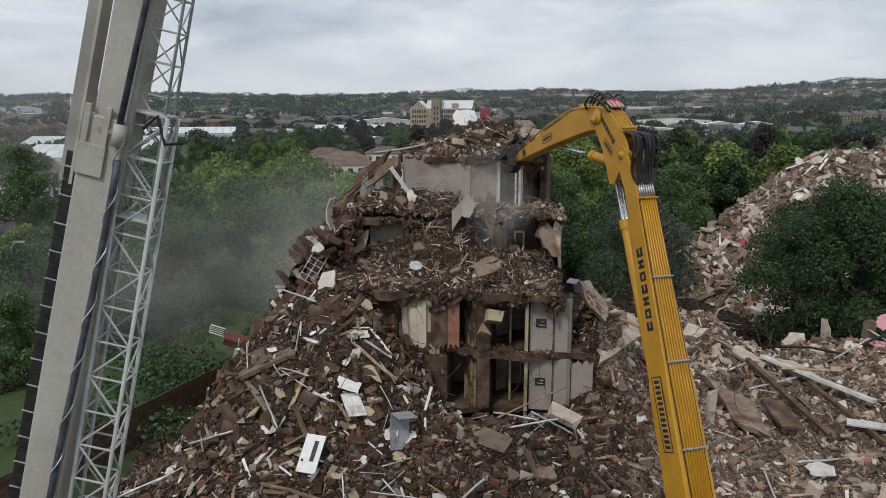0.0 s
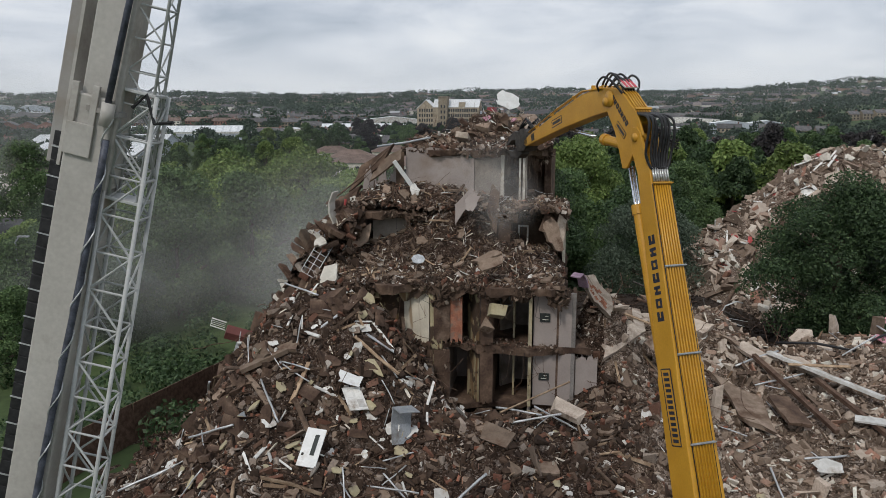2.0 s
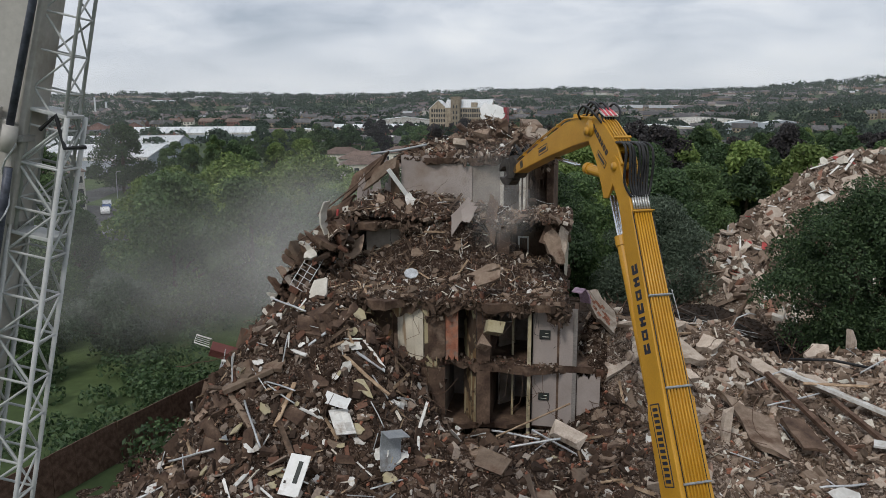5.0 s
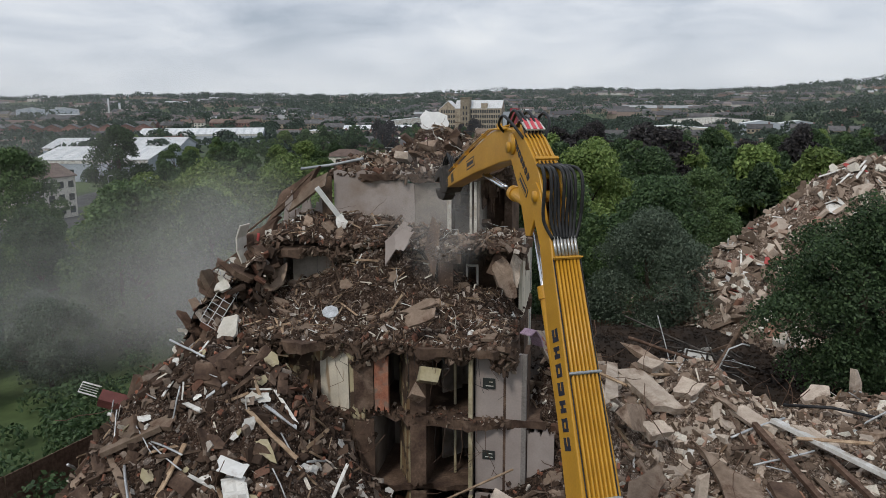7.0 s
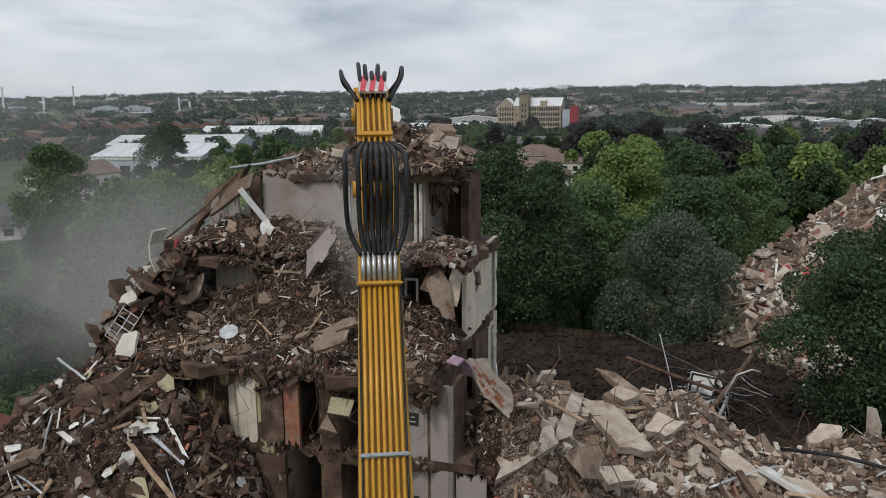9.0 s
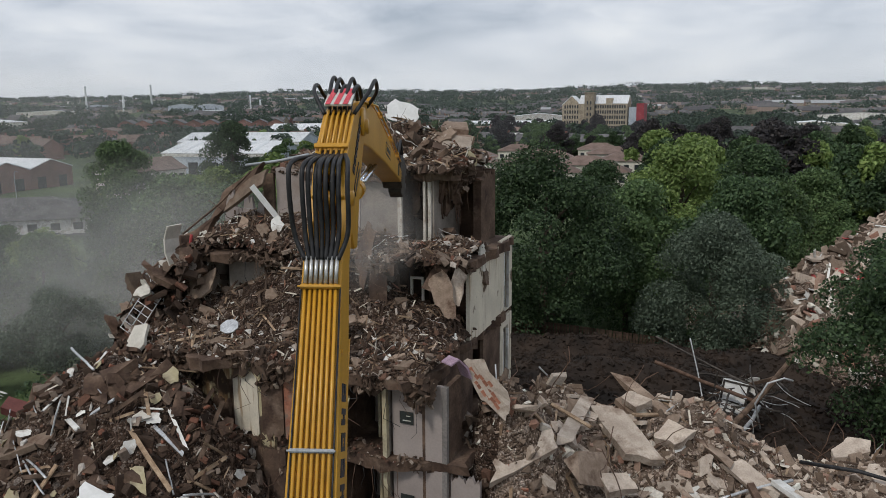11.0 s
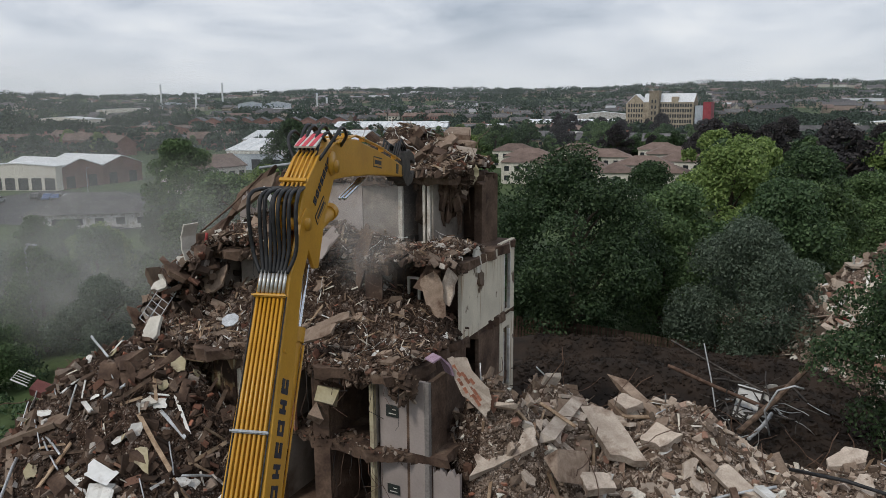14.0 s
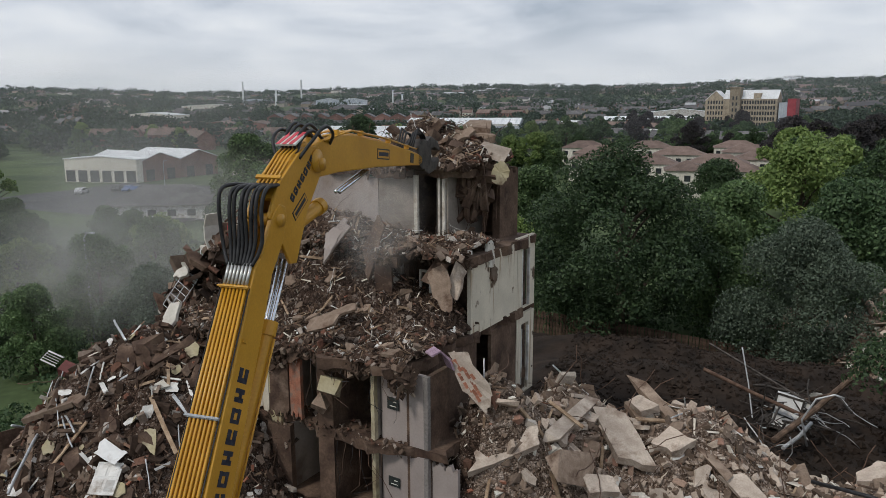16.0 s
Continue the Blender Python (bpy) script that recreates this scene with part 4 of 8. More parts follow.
def lettering(side, z0, size, n, parent, y=0.0, dy=0.0, gap=0.16, name="lettering", tilt=0.0, bar=False):
    """A row of plain dark blocks running along a beam's side, the size of its letters."""
    for i in range(n):
        z = z0 + i * (size + gap * size)
        k = Kit()
        hw = float(np.interp(z, (6.6, 9.2, 11.9), (0.40, 0.35, 0.29))) if parent == boom else 0.262
        if i % 3 == 0:
            k.box(0.012, size * 1.0, size * 0.3, pose(0, 0, -size * 0.3)).box(0.012, size * 0.36, size * 0.62, pose(0, size * 0.3, 0.08 * size)).box(0.012, size * 0.36, size * 0.62, pose(0, -size * 0.3, 0.08 * size))
        elif i % 3 == 1:
            k.box(0.012, size * 0.28, size * 0.86, pose(0, size * 0.33, 0)).box(0.012, size * 0.28, size * 0.86, pose(0, -size * 0.33, 0)).box(0.012, size * 0.45, size * 0.22, pose(0, 0, size * 0.3)).box(0.012, size * 0.45, size * 0.22, pose(0, 0, -size * 0.32))
        else:
            k.box(0.012, size * 0.95, size * 0.28, pose(0, 0, -0.25 * size)).box(0.012, size * 0.95, size * 0.28, pose(0, 0, 0.25 * size)).box(0.012, size * 0.3, size * 0.5, pose(0, size * 0.1, 0))
        o = k.ob(name, M_DARK, parent)
        o.matrix_basis = pose(side * (hw + 0.004), y + dy * (z - z0), z)


for side in (-1, 1):
    lettering(side, 7.95, 0.30, 7, boom, -0.05, -0.03)
    panel = Kit().box(0.012, 0.42, 2.0, pose(side * 0.442, 0.0, 5.55)).ob("name_panel", M_YELLOW, boom, "outlined yellow name panel")
    for a, b, c, d in ((0.03, 2.0, 0.21, 0), (0.03, 2.0, -0.21, 0), (0.42, 0.03, 0, 1.0), (0.42, 0.03, 0, -1.0)):
        Kit().box(0.014, a, b, pose(side * 0.446, c, 5.55 + d)).ob("border", M_DARK, panel)
    for i in range(13):
        Kit().box(0.014, 0.24, 0.085, pose(side * 0.449, 0, 4.68 + 0.145 * i)).ob("lettering", M_DARK, panel)

# intermediate head: y forward, z along it from the hinge
head = new("head"); head.parent = machine
for sx in (-0.22, 0.22):
    Kit().prism([(-0.32, -0.12), (-0.36, 0.55), (-0.02, 1.45), (0.28, 1.86), (0.62, 2.05), (0.95, 1.98), (1.02, 1.65), (0.92, 0.75), (1.0, 0.1), (1.08, -0.38), (0.85, -0.5), (0.35, -0.3)], 0.07, pose(sx, 0, 0)).ob("cheek_plate", M_YELLOW, head, bevel=0.02)
Kit().prism([(-0.30, 0.3), (-0.02, 1.42), (0.28, 1.82), (0.6, 1.99), (0.6, 1.8), (0.36, 1.6), (0.12, 1.3), (-0.2, 0.3)], 0.40).ob("back_plate", M_YELLOW, head)
Kit().prism([(0.86, -0.05), (0.68, -0.36), (0.4, -0.36), (0.5, 0.0), (0.82, 0.9), (0.9, 0.9)], 0.40).ob("front_plate", M_YELLOW, head)
for i in range(5):
    x = -0.17 + 0.085 * i
    Kit().tube([(x, -0.37, 0.55), (x, -0.1, 1.38), (x, 0.18, 1.86)], 0.024, 6).ob("pipe", M_PIPEYEL, head, smooth=True)
Kit().box(0.52, 0.04, 0.08, pose(0, -0.36, 0.72, -17)).ob("pipe_clamp", M_YELLOW, head)
shield = Kit().prism([(-0.17, 1.58), (0.11, 2.05), (0.15, 2.03), (-0.13, 1.56)], 0.44).ob("warning_shield", M_WHITE, head, "red and white striped warning plate", bevel=0.01)
for i in range(3):
    x0, k = -0.20 + 0.14 * i, Kit()
    k.add([(x0, -0.182, 1.58), (x0 + 0.08, -0.182, 1.58), (x0 + 0.13, 0.098, 2.05), (x0 + 0.05, 0.098, 2.05), (x0, -0.172, 1.575), (x0 + 0.08, -0.172, 1.575), (x0 + 0.13, 0.108, 2.045), (x0 + 0.05, 0.108, 2.045)],
          [(0, 1, 2, 3), (7, 6, 5, 4), (0, 4, 5, 1), (1, 5, 6, 2), (2, 6, 7, 3), (3, 7, 4, 0)])
    k.ob("stripe", M_SIGNRED, shield)
for side in (-1, 1):
    lettering(side, 0.62, 0.15, 7, head, 0.22, 0.26)
    pn = Kit().box(0.012, 0.2, 0.62, pose(side * 0.262, 0.58, 0.62, -20)).ob("name_panel", M_DARK, head, "dark outlined name panel")
    Kit().box(0.014, 0.16, 0.58, pose(side * 0.264, 0.58, 0.62, -20)).ob("panel_face", M_YELLOW, pn)
    Kit().box(0.016, 0.08, 0.5, pose(side * 0.266, 0.58, 0.62, -20)).ob("lettering", M_DARK, pn)
Kit().tube([(-0.34, 0.86, 1.78), (0.34, 0.86, 1.78)], 0.13, 14).ob("pin", M_YELLOW, head, smooth=True)
Kit().tube([(-0.34, 0.0, 0.0), (0.34, 0.0, 0.0)], 0.12, 14).ob("pin", M_YELLOW, head, smooth=True)

# stick: y runs along it from the elbow
stick = new("stick"); stick.parent = machine
Kit().prism([(-0.32, 0.05), (-0.12, 0.32), (0.6, 0.50), (1.7, 0.52), (3.6, 0.30), (5.6, 0.02), (6.35, -0.12), (6.5, -0.28), (6.35, -0.42), (5.6, -0.38), (3.2, -0.30), (1.0, -0.30), (0.2, -0.34), (-0.2, -0.25)], 0.5).ob("beam", M_YELLOW, stick, bevel=0.03)
for side in (-1, 1):
    pn = Kit().box(0.012, 0.78, 0.26, pose(side * 0.252, 3.55, 0.0, -4)).ob("name_panel", M_DARK, stick, "dark outlined name panel")
    Kit().box(0.014, 0.72, 0.2, pose(side * 0.254, 3.55, 0.0, -4)).ob("panel_face", M_YELLOW, pn)
    Kit().box(0.016, 0.62, 0.10, pose(side * 0.256, 3.55, 0.0, -4)).ob("lettering", M_DARK, pn)
    # thin dark plate stands in for the shade inside a square hole
    Kit().box(0.012, 0.26, 0.26, pose(side * 0.252, 5.59, -0.18, -8)).ob("recess", M_CLAW, stick, "dark plate for the shade in a square hole")
    Kit().tube([(side * 0.27, 0.3, 0.40), (side * 0.28, 1.6, 0.60), (side * 0.28, 3.4, 0.42), (side * 0.27, 5.9, 0.06)], 0.022, 6).ob("pipe", M_PIPEYEL, stick, smooth=True)
    Kit().tube([(side * 0.2, 0.3, 0.48), (side * 0.2, 1.7, 0.60), (side * 0.2, 4.2, 0.34), (side * 0.2, 6.0, 0.06)], 0.022, 6).ob("pipe", M_PIPEYEL, stick, smooth=True)
    for y_, z_ in ((0.9, 0.56), (2.2, 0.53), (3.9, 0.32), (5.2, 0.13)):
        Kit().box(0.12, 0.07, 0.12, pose(side * 0.24, y_, z_)).ob("pipe_clamp", M_YELLOW, stick)
    hz = Kit()
    for j in range(3):
        hz.tube([(side * (0.08 + 0.07 * j), 5.7, 0.10), (side * (0.10 + 0.07 * j), 6.1, 0.5 + 0.06 * j), (side * (0.1 + 0.06 * j), 6.7, 0.42), (side * (0.1 + 0.05 * j), 7.0, -0.05)], 0.03, 6)
    hz.ob("tool_hose", M_HOSE, stick, "black hydraulic hoses at the tool", smooth=True)
    Kit().tube([(side * 0.3, -0.05, 0.0), (side * 0.25, -0.05, 0.0)], 0.24, 16).ob("pin_boss", M_YELLOW, stick, smooth=True)
# crushing jaws
jaw = Kit()
jaw.prism([(6.15, 0.12), (6.6, 0.32), (7.1, 0.25), (7.3, -0.1), (7.1, -0.5), (6.5, -0.55), (6.1, -0.35)], 0.5)
jaw.ob("tool_body", M_CLAW, stick, "dark worn steel tool body", bevel=0.03)
Kit().prism([(7.0, 0.2), (7.5, 0.38), (8.1, 0.22), (8.35, -0.02), (8.2, -0.06), (7.8, 0.06), (7.4, 0.0), (7.1, -0.1)], 0.34).ob("jaw", M_CLAW, stick, "dark worn steel jaw", bevel=0.02)
Kit().prism([(6.9, -0.35), (7.1, -0.1), (7.4, -0.3), (7.8, -0.38), (8.15, -0.26), (8.25, -0.34), (7.9, -0.62), (7.3, -0.72), (6.9, -0.6)], 0.34).ob("jaw", M_CLAW, stick, "dark worn steel jaw", bevel=0.02)

# hose loops over the boom top and over the elbow
def bend(pts, n=6):
    """A smooth run through the given points."""
    P = [Vector(p) for p in pts]
    P = [P[0]] + P + [P[-1]]
    out = []
    for i in range(1, len(P) - 2):
        for k in range(n):
            t = k / n
            a, b, c, d = P[i - 1], P[i], P[i + 1], P[i + 2]
            out.append(0.5 * ((2 * b) + (c - a) * t + (2 * a - 5 * b + 4 * c - d) * t * t + (3 * b - a - 3 * c + d) * t ** 3))
    return out + [P[-2]]


loops = new("hose_bundle"); loops.parent = machine
elbow_hoses = new("elbow_hoses"); elbow_hoses.parent = machine
rh = random.Random(5)
for i in range(9):
    x = -0.3 + 0.075 * i
    bow = 0.32 + 0.14 * rh.random() + (0.1 if i in (0, 8) else 0)
    xs = x * 1.1 + (0.05 if i == 8 else -0.08 if i == 0 else 0)
    Kit().tube(bend([(x * 0.8, BACK - 0.05, 11.9), (xs, BACK - 0.12, 12.3), (xs * 1.05, BACK - bow, 12.85 + 0.1 * rh.random()), (xs, BACK - bow * 0.9, 13.25), (x * 0.8, BACK - 0.1 + 0.25, 13.55), (x * 0.6, BACK + 0.42, 13.72)]), 0.036, 7).ob("hose", M_HOSE, loops, smooth=True)
for i in range(7):
    x = -0.24 + 0.08 * i
    hgt = 0.55 + 0.2 * rh.random()
    xs = x * 1.2 + (0.16 if i == 6 else -0.16 if i == 0 else 0)
    Kit().tube(bend([(x, -0.75, -0.05), (xs, -0.6, 0.35), (xs * 1.1, -0.2, hgt), (xs, 0.25, hgt - 0.08), (x, 0.55, 0.42)]), 0.034, 7).ob("hose", M_HOSE, elbow_hoses, smooth=True)

# hydraulic rams: each is a barrel and a rod that slides in it
barrel_a = new("lift_ram_barrel", Kit().tube([(0, 0, 0), (0, 0, 4.75)], 0.155, 16).tube([(0, 0, 4.55), (0, 0, 4.83)], 0.185, 16).mesh("lift_ram_barrel", M_YELLOW, False)); barrel_a.parent = machine
Kit().tube([(0.2, 0.0, 0.6), (0.2, 0, 4.5)], 0.024, 6).ob("pipe", M_PIPEYEL, barrel_a, smooth=True)
rod_a = new("lift_ram_rod"); rod_a.parent = machine
for sx in (-0.055, 0.055):
    Kit().tube([(sx, 0, 0), (sx, 0, 3.0)], 0.05, 12).ob("rod", M_STEEL, rod_a, "bright chromed rod", smooth=True)
barrel_b = new("stick_ram_barrel", Kit().tube([(0, 0, 0), (0, 0, 1.35)], 0.15, 16).tube([(0, 0, 1.2), (0, 0, 1.4)], 0.18, 16).mesh("stick_ram_barrel", M_YELLOW, False)); barrel_b.parent = machine
rod_b = new("stick_ram_rod"); rod_b.parent = machine
for sx in (-0.05, 0.05):
    Kit().tube([(sx, 0, 0), (sx, 0, 1.6)], 0.045, 12).ob("rod", M_STEEL, rod_b, "bright chromed rod", smooth=True)

# seconds, slew, boom lean, head lean, stick rise
ARM = [(0, 17.9, 23.2, 34.3, -12.4), (0.5, 17.8, 22.8, 34.5, -12.4), (1, 17.6, 21.9, 34.7, -11.9), (1.5, 17.7, 21.3, 34.3, -11.3), (2, 18.0, 20.7, 34.2, -11.7),
       (2.5, 17.8, 21.1, 34.7, -13.4), (3, 17.2, 23.2, 35.4, -14.3), (3.5, 17.0, 25.8, 36.3, -13.8), (4.6, 17.0, 26.3, 36.8, -13.0), (6, 16.9, 25.9, 36.8, -11.9), (6.5, 16.6, 25.5, 36.1, -10.9),
       (7, 16.4, 25.4, 35.9, -10.9), (7.5, 16.4, 24.0, 35.2, -11.4), (8, 16.4, 22.2, 34.2, -13.4), (9.2, 13.2, 20.8, 32.4, -13.0), (10.5, 10.2, 21.4, 31.4, -12.1), (11, 9.4, 23.5, 32.4, -11.3),
       (11.5, 9.1, 25.6, 35.3, -9.9), (12, 8.8, 26.2, 36.5, -8.5), (12.5, 8.6, 26.0, 37.0, -6.9), (13, 8.3, 26.4, 37.1, -6.1), (13.5, 7.8, 26.9, 37.4, -5.2), (14, 7.2, 27.9, 37.1, -4.2),
       (14.5, 6.5, 28.9, 37.1, -3.3), (15, 5.8, 29.6, 37.0, -2.8), (15.5, 5.4, 29.9, 37.0, -2.2), (16, 5.0, 29.9, 37.0, -1.8)]


def arm_poses(al, be, ga):
    """Poses of the arm's parts in the machine's space, y forward."""
    def at(y0, z0, y, z, lean):
        c, s_ = math.cos(radians(lean)), math.sin(radians(lean))
        return y0 + y * c + z * s_, z0 - y * s_ + z * c
    ty, tz = at(0, PIVOT, 0, TOP, al)
    ey, ez = at(ty, tz, 0.73, 1.78, be)
    a0, a1 = at(0, PIVOT, 0.80, 6.4, al), at(ty, tz, 0.98, -0.36, be)
    b0 = at(ty, tz, 0.86, 0.25, be)
    b1 = (ey + 3.0 * math.cos(radians(ga)) + 0.38 * math.sin(radians(ga)), ez + 3.0 * math.sin(radians(ga)) - 0.38 * math.cos(radians(ga)))

    def toward(p, q):
        return math.degrees(math.atan2(q[0] - p[0], q[1] - p[1]))
    return {"boom": pose(0, 0, PIVOT, -al), "head": pose(0, ty, tz, -be), "stick": pose(0, ey, ez, ga), "loops": pose(0, 0, PIVOT, -al), "elbow": pose(0, ey, ez, ga * 0.5 - 10),
            "ba": pose(0, *a0, -toward(a0, a1)), "ra": pose(0, *a1, -toward(a1, a0)), "bb": pose(0, *b0, -toward(b0, b1)), "rb": pose(0, *b1, -toward(b1, b0))}


def place_arm():
    for key, ob in (("boom", boom), ("head", head), ("stick", stick), ("loops", loops), ("elbow", elbow_hoses), ("ba", barrel_a), ("ra", rod_a), ("bb", barrel_b), ("rb", rod_b)):
        walk(ob, [(t, arm_poses(al, be, ga)[key]) for t, sl, al, be, ga in ARM])
    walk(machine, [(t, pose(*BASE, 0, 0, sl)) for t, sl, al, be, ga in ARM])


# ---------------------------------------------------------------- the white crane
crane = thing("mobile_crane", "white telescopic crane mast with a lattice jib alongside", "crane", pose(-9.34, 12.2, -1.0, 0, 14.6, 0))
Kit().box(3.0, 6.0, 0.5, pose(0.6, -1.6, 0.35)).box(2.4, 3.0, 1.1, pose(0.4, -2.0, 1.1)).ob("carrier", M_CRANE_GREY, crane, bevel=0.05)
Kit().box(0.62, 0.62, 16.6, pose(0.0, 0.0, 8.1)).ob("lower_mast", M_CRANE, crane, bevel=0.03)
Kit().box(0.10, 0.66, 16.2, pose(0.30, -0.02, 8.0)).ob("mast_flange", M_CRANE, crane, bevel=0.02)
Kit().box(0.52, 0.5, 12, pose(0.06, 0.0, 21.0)).ob("upper_mast", M_CRANE, crane, bevel=0.03)
Kit().box(0.09, 0.54, 12, pose(0.36, 0.0, 21.0)).ob("mast_flange", M_CRANE, crane, bevel=0.02)
for sx in (-0.25, 0.06):
    Kit().prism([(-0.36, 15.6), (-0.30, 15.6), (-0.30, 16.55), (-0.36, 16.55)], 0.1, pose(sx, 0, 0)).ob("fork_ear", M_CRANE, crane, bevel=0.01)
Kit().box(0.42, 0.06, 0.5, pose(-0.09, -0.34, 15.7)).ob("fork_plate", M_CRANE, crane, bevel=0.01)
Kit().box(0.24, 0.3, 14, pose(-0.52, 0.05, 22.2)).ob("side_beam", M_CRANE_GREY, crane, bevel=0.02)
Kit().box(0.05, 0.36, 14, pose(-0.42, 0.02, 22.2)).ob("beam_flange", M_CRANE, crane)
for i in range(64):
    Kit().box(0.2, 0.26, 0.225, pose(-0.46, 0.0, 0.8 + 0.235 * i)).ob("chain_link", M_HOSE, crane, bevel=0.01)
for i in range(32):
    Kit().box(0.22, 0.02, 0.02, pose(-0.46, -0.14, 0.9 + 0.47 * i)).ob("link_bar", M_GALV, crane)
hp = [(0.30 + 0.05 * math.sin(z * 0.5), -0.40 - 0.03 * math.sin(z * 0.8), z) for z in np.arange(0.8, 16.4, 0.6)]
Kit().tube(hp, 0.055, 9).ob("flexible_hose", M_CRANE_HOSE, crane, "black spiral-wrapped hose", smooth=True)
sp = [(x + 0.066 * math.cos(7 * z), y + 0.066 * math.sin(7 * z), z) for x, y, z in [(0.30 + 0.05 * math.sin(z * 0.5), -0.40 - 0.03 * math.sin(z * 0.8), z) for z in np.arange(0.9, 16.2, 0.12)]]
Kit().tube(sp, 0.013, 4).ob("hose_spiral", M_GALV, crane)
Kit().tube([(0.27, -0.38, 16.2), (0.34, -0.36, 18.5), (0.33, -0.34, 22), (0.36, -0.34, 26.5)], 0.05, 9).ob("flexible_hose", M_CRANE_HOSE, crane, "dark wrapped hose", smooth=True)
Kit().tube([(0.3, -0.4, 16.0), (0.3, -0.4, 16.35)], 0.10, 12).ob("hose_coupling", M_CRANE, crane, "white hose coupling", smooth=True)
Kit().box(0.5, 0.3, 0.08, pose(0.2, -0.2, 16.2)).ob("hose_bracket", M_CRANE_GREY, crane)


def lattice(x0, z0, z1, name, w=0.58, d=0.5, pitch=0.62, r=0.036, tilt=-1.4):
    """A lattice jib: four chords, rungs and diagonals, each its own part."""
    root = new(name); root.parent = crane
    root.matrix_basis = pose(x0, 0.05, 0, 0, tilt, 0)
    C = [(-w / 2, -d / 2), (w / 2, -d / 2), (w / 2, d / 2), (-w / 2, d / 2)]
    for a, b in C:
        Kit().tube([(a, b, z0), (a, b, z1)], r, 8).ob("chord", M_LATTICE, root, smooth=True)
    k, z = 0, z0
    while z < z1 - pitch:
        for i in range(4):
            p, q = C[i], C[(i + 1) % 4]
            if k % 2:
                p, q = q, p
            Kit().tube([(*p, z), (*q, z + pitch)], r * 0.55, 6).ob("diagonal", M_LATTICE, root)
            Kit().tube([(*p, z), (*q, z)], r * 0.55, 6).ob("rung", M_LATTICE, root)
        z += pitch; k += 1
    return root


lattice(1.02, 1.0, 16.6, "lower_jib")
lattice(1.02, 14.9, 26.0, "upper_jib", 0.46, 0.40, 0.5, 0.026)
for z in (14.9, 16.6):
    Kit().box(0.56, 0.5, 0.05, pose(1.02 - 0.0244 * z, 0.05, z)).ob("jib_collar", M_LATTICE, crane, bevel=0.01)
Kit().tube([(0.55, -0.15, 16.35), (0.75, -0.2, 16.6), (0.95, -0.22, 16.2), (1.25, -0.3, 16.3)], 0.03, 6).ob("loose_cable", M_HOSE, crane)


# ---------------------------------------------------------------- single pieces of debris
rd = random.Random(404)


def shard(L, W, T, material, seed, corners=5):
    """A broken plate: an uneven outline with a chipped rim and real thickness."""
    r = random.Random(seed)
    if T > 0.42 * min(L, W):
        V, F = CHUNKS[seed % len(CHUNKS)]
        return Kit().add([(1.25 * x * L, 1.25 * y * W, 1.2 * z * T) for x, y, z in V.tolist()], [tuple(f) for f in F.tolist()])
    base = []
    for i in range(corners):
        a = 2 * math.pi * (i + r.uniform(-0.3, 0.3)) / corners + 0.4
        c, s = math.cos(a), math.sin(a)
        q = min(1 / max(abs(c), abs(s)), 1.25) * r.uniform(0.72, 1.0)
        base.append((c * q * L / 2, s * q * W / 2))
    ring, j = [], 0.055 * min(L, W) + 0.012 * max(L, W)
    for (x0, y0), (x1, y1) in zip(base, base[1:] + base[:1]):
        cuts = [0.0] + sorted(r.uniform(0.12, 0.9) for _ in range(2))
        ring += [(x0 + (x1 - x0) * t + (r.uniform(-j, j) if t else 0), y0 + (y1 - y0) * t + (r.uniform(-j, j) if t else 0)) for t in cuts]
    k, n = Kit(), len(ring)
    k.add([(x, y, T / 2 + r.uniform(-.1, .1) * T) for x, y in ring] + [(x * r.uniform(0.86, 1.08), y * r.uniform(0.86, 1.08), -T / 2 + r.uniform(-.14, .14) * T) for x, y in ring] + [(0, 0, T / 2), (0, 0, -T / 2)],
          [(i, (i + 1) % n, 2 * n) for i in range(n)] + [(n + (i + 1) % n, n + i, 2 * n + 1) for i in range(n)] + [(i, (i + 1) % n, n + (i + 1) % n, n + i) for i in range(n)])
    return k


def plank(L, W, T, seed):
    """A long board with splintered ends and a slight bow."""
    r = random.Random(seed)
    ys = [-W / 2, -W / 5, W / 6, W / 2]
    left, right = [-L / 2 + r.uniform(-.12, .12) * W * 4 for _ in ys], [L / 2 + r.uniform(-.12, .12) * W * 4 for _ in ys]
    bow, k, n = r.uniform(-.02, .02) * L, Kit(), 4
    vs = []
    for z in (T / 2, -T / 2):
        for y, x0, x1 in zip(ys, left, right):
            vs += [(x0, y, z - bow), (0.0, y + bow * 0.3, z + bow), (x1, y, z - bow)]
    top = [(3 * i + j, 3 * i + j + 1, 3 * i + j + 4, 3 * i + j + 3) for i in range(3) for j in range(2)]
    fs = top + [tuple(12 + q for q in reversed(f)) for f in top]
    rim = [0, 1, 2, 5, 8, 11, 10, 9, 6, 3]
    fs += [(rim[i], rim[(i + 1) % 10], 12 + rim[(i + 1) % 10], 12 + rim[i]) for i in range(10)]
    return k.add(vs, fs)


def lay_on(h, x, y, lift=0.05, tilt=14):
    """A pose on a heap, following its slope, with a tilt of its own."""
    e = 0.4
    gx, gy = float(h(x + e, y) - h(x - e, y)) / (2 * e), float(h(x, y + e) - h(x, y - e)) / (2 * e)
    n = Vector((-gx, -gy, 1)).normalized()
    q = Vector((0, 0, 1)).rotation_difference(n).to_matrix().to_4x4()
    return Matrix.Translation((x, y, float(h(x, y)) + lift)) @ q @ pose(0, 0, 0, rd.uniform(-tilt, tilt), rd.uniform(-tilt, tilt), rd.uniform(0, 360))


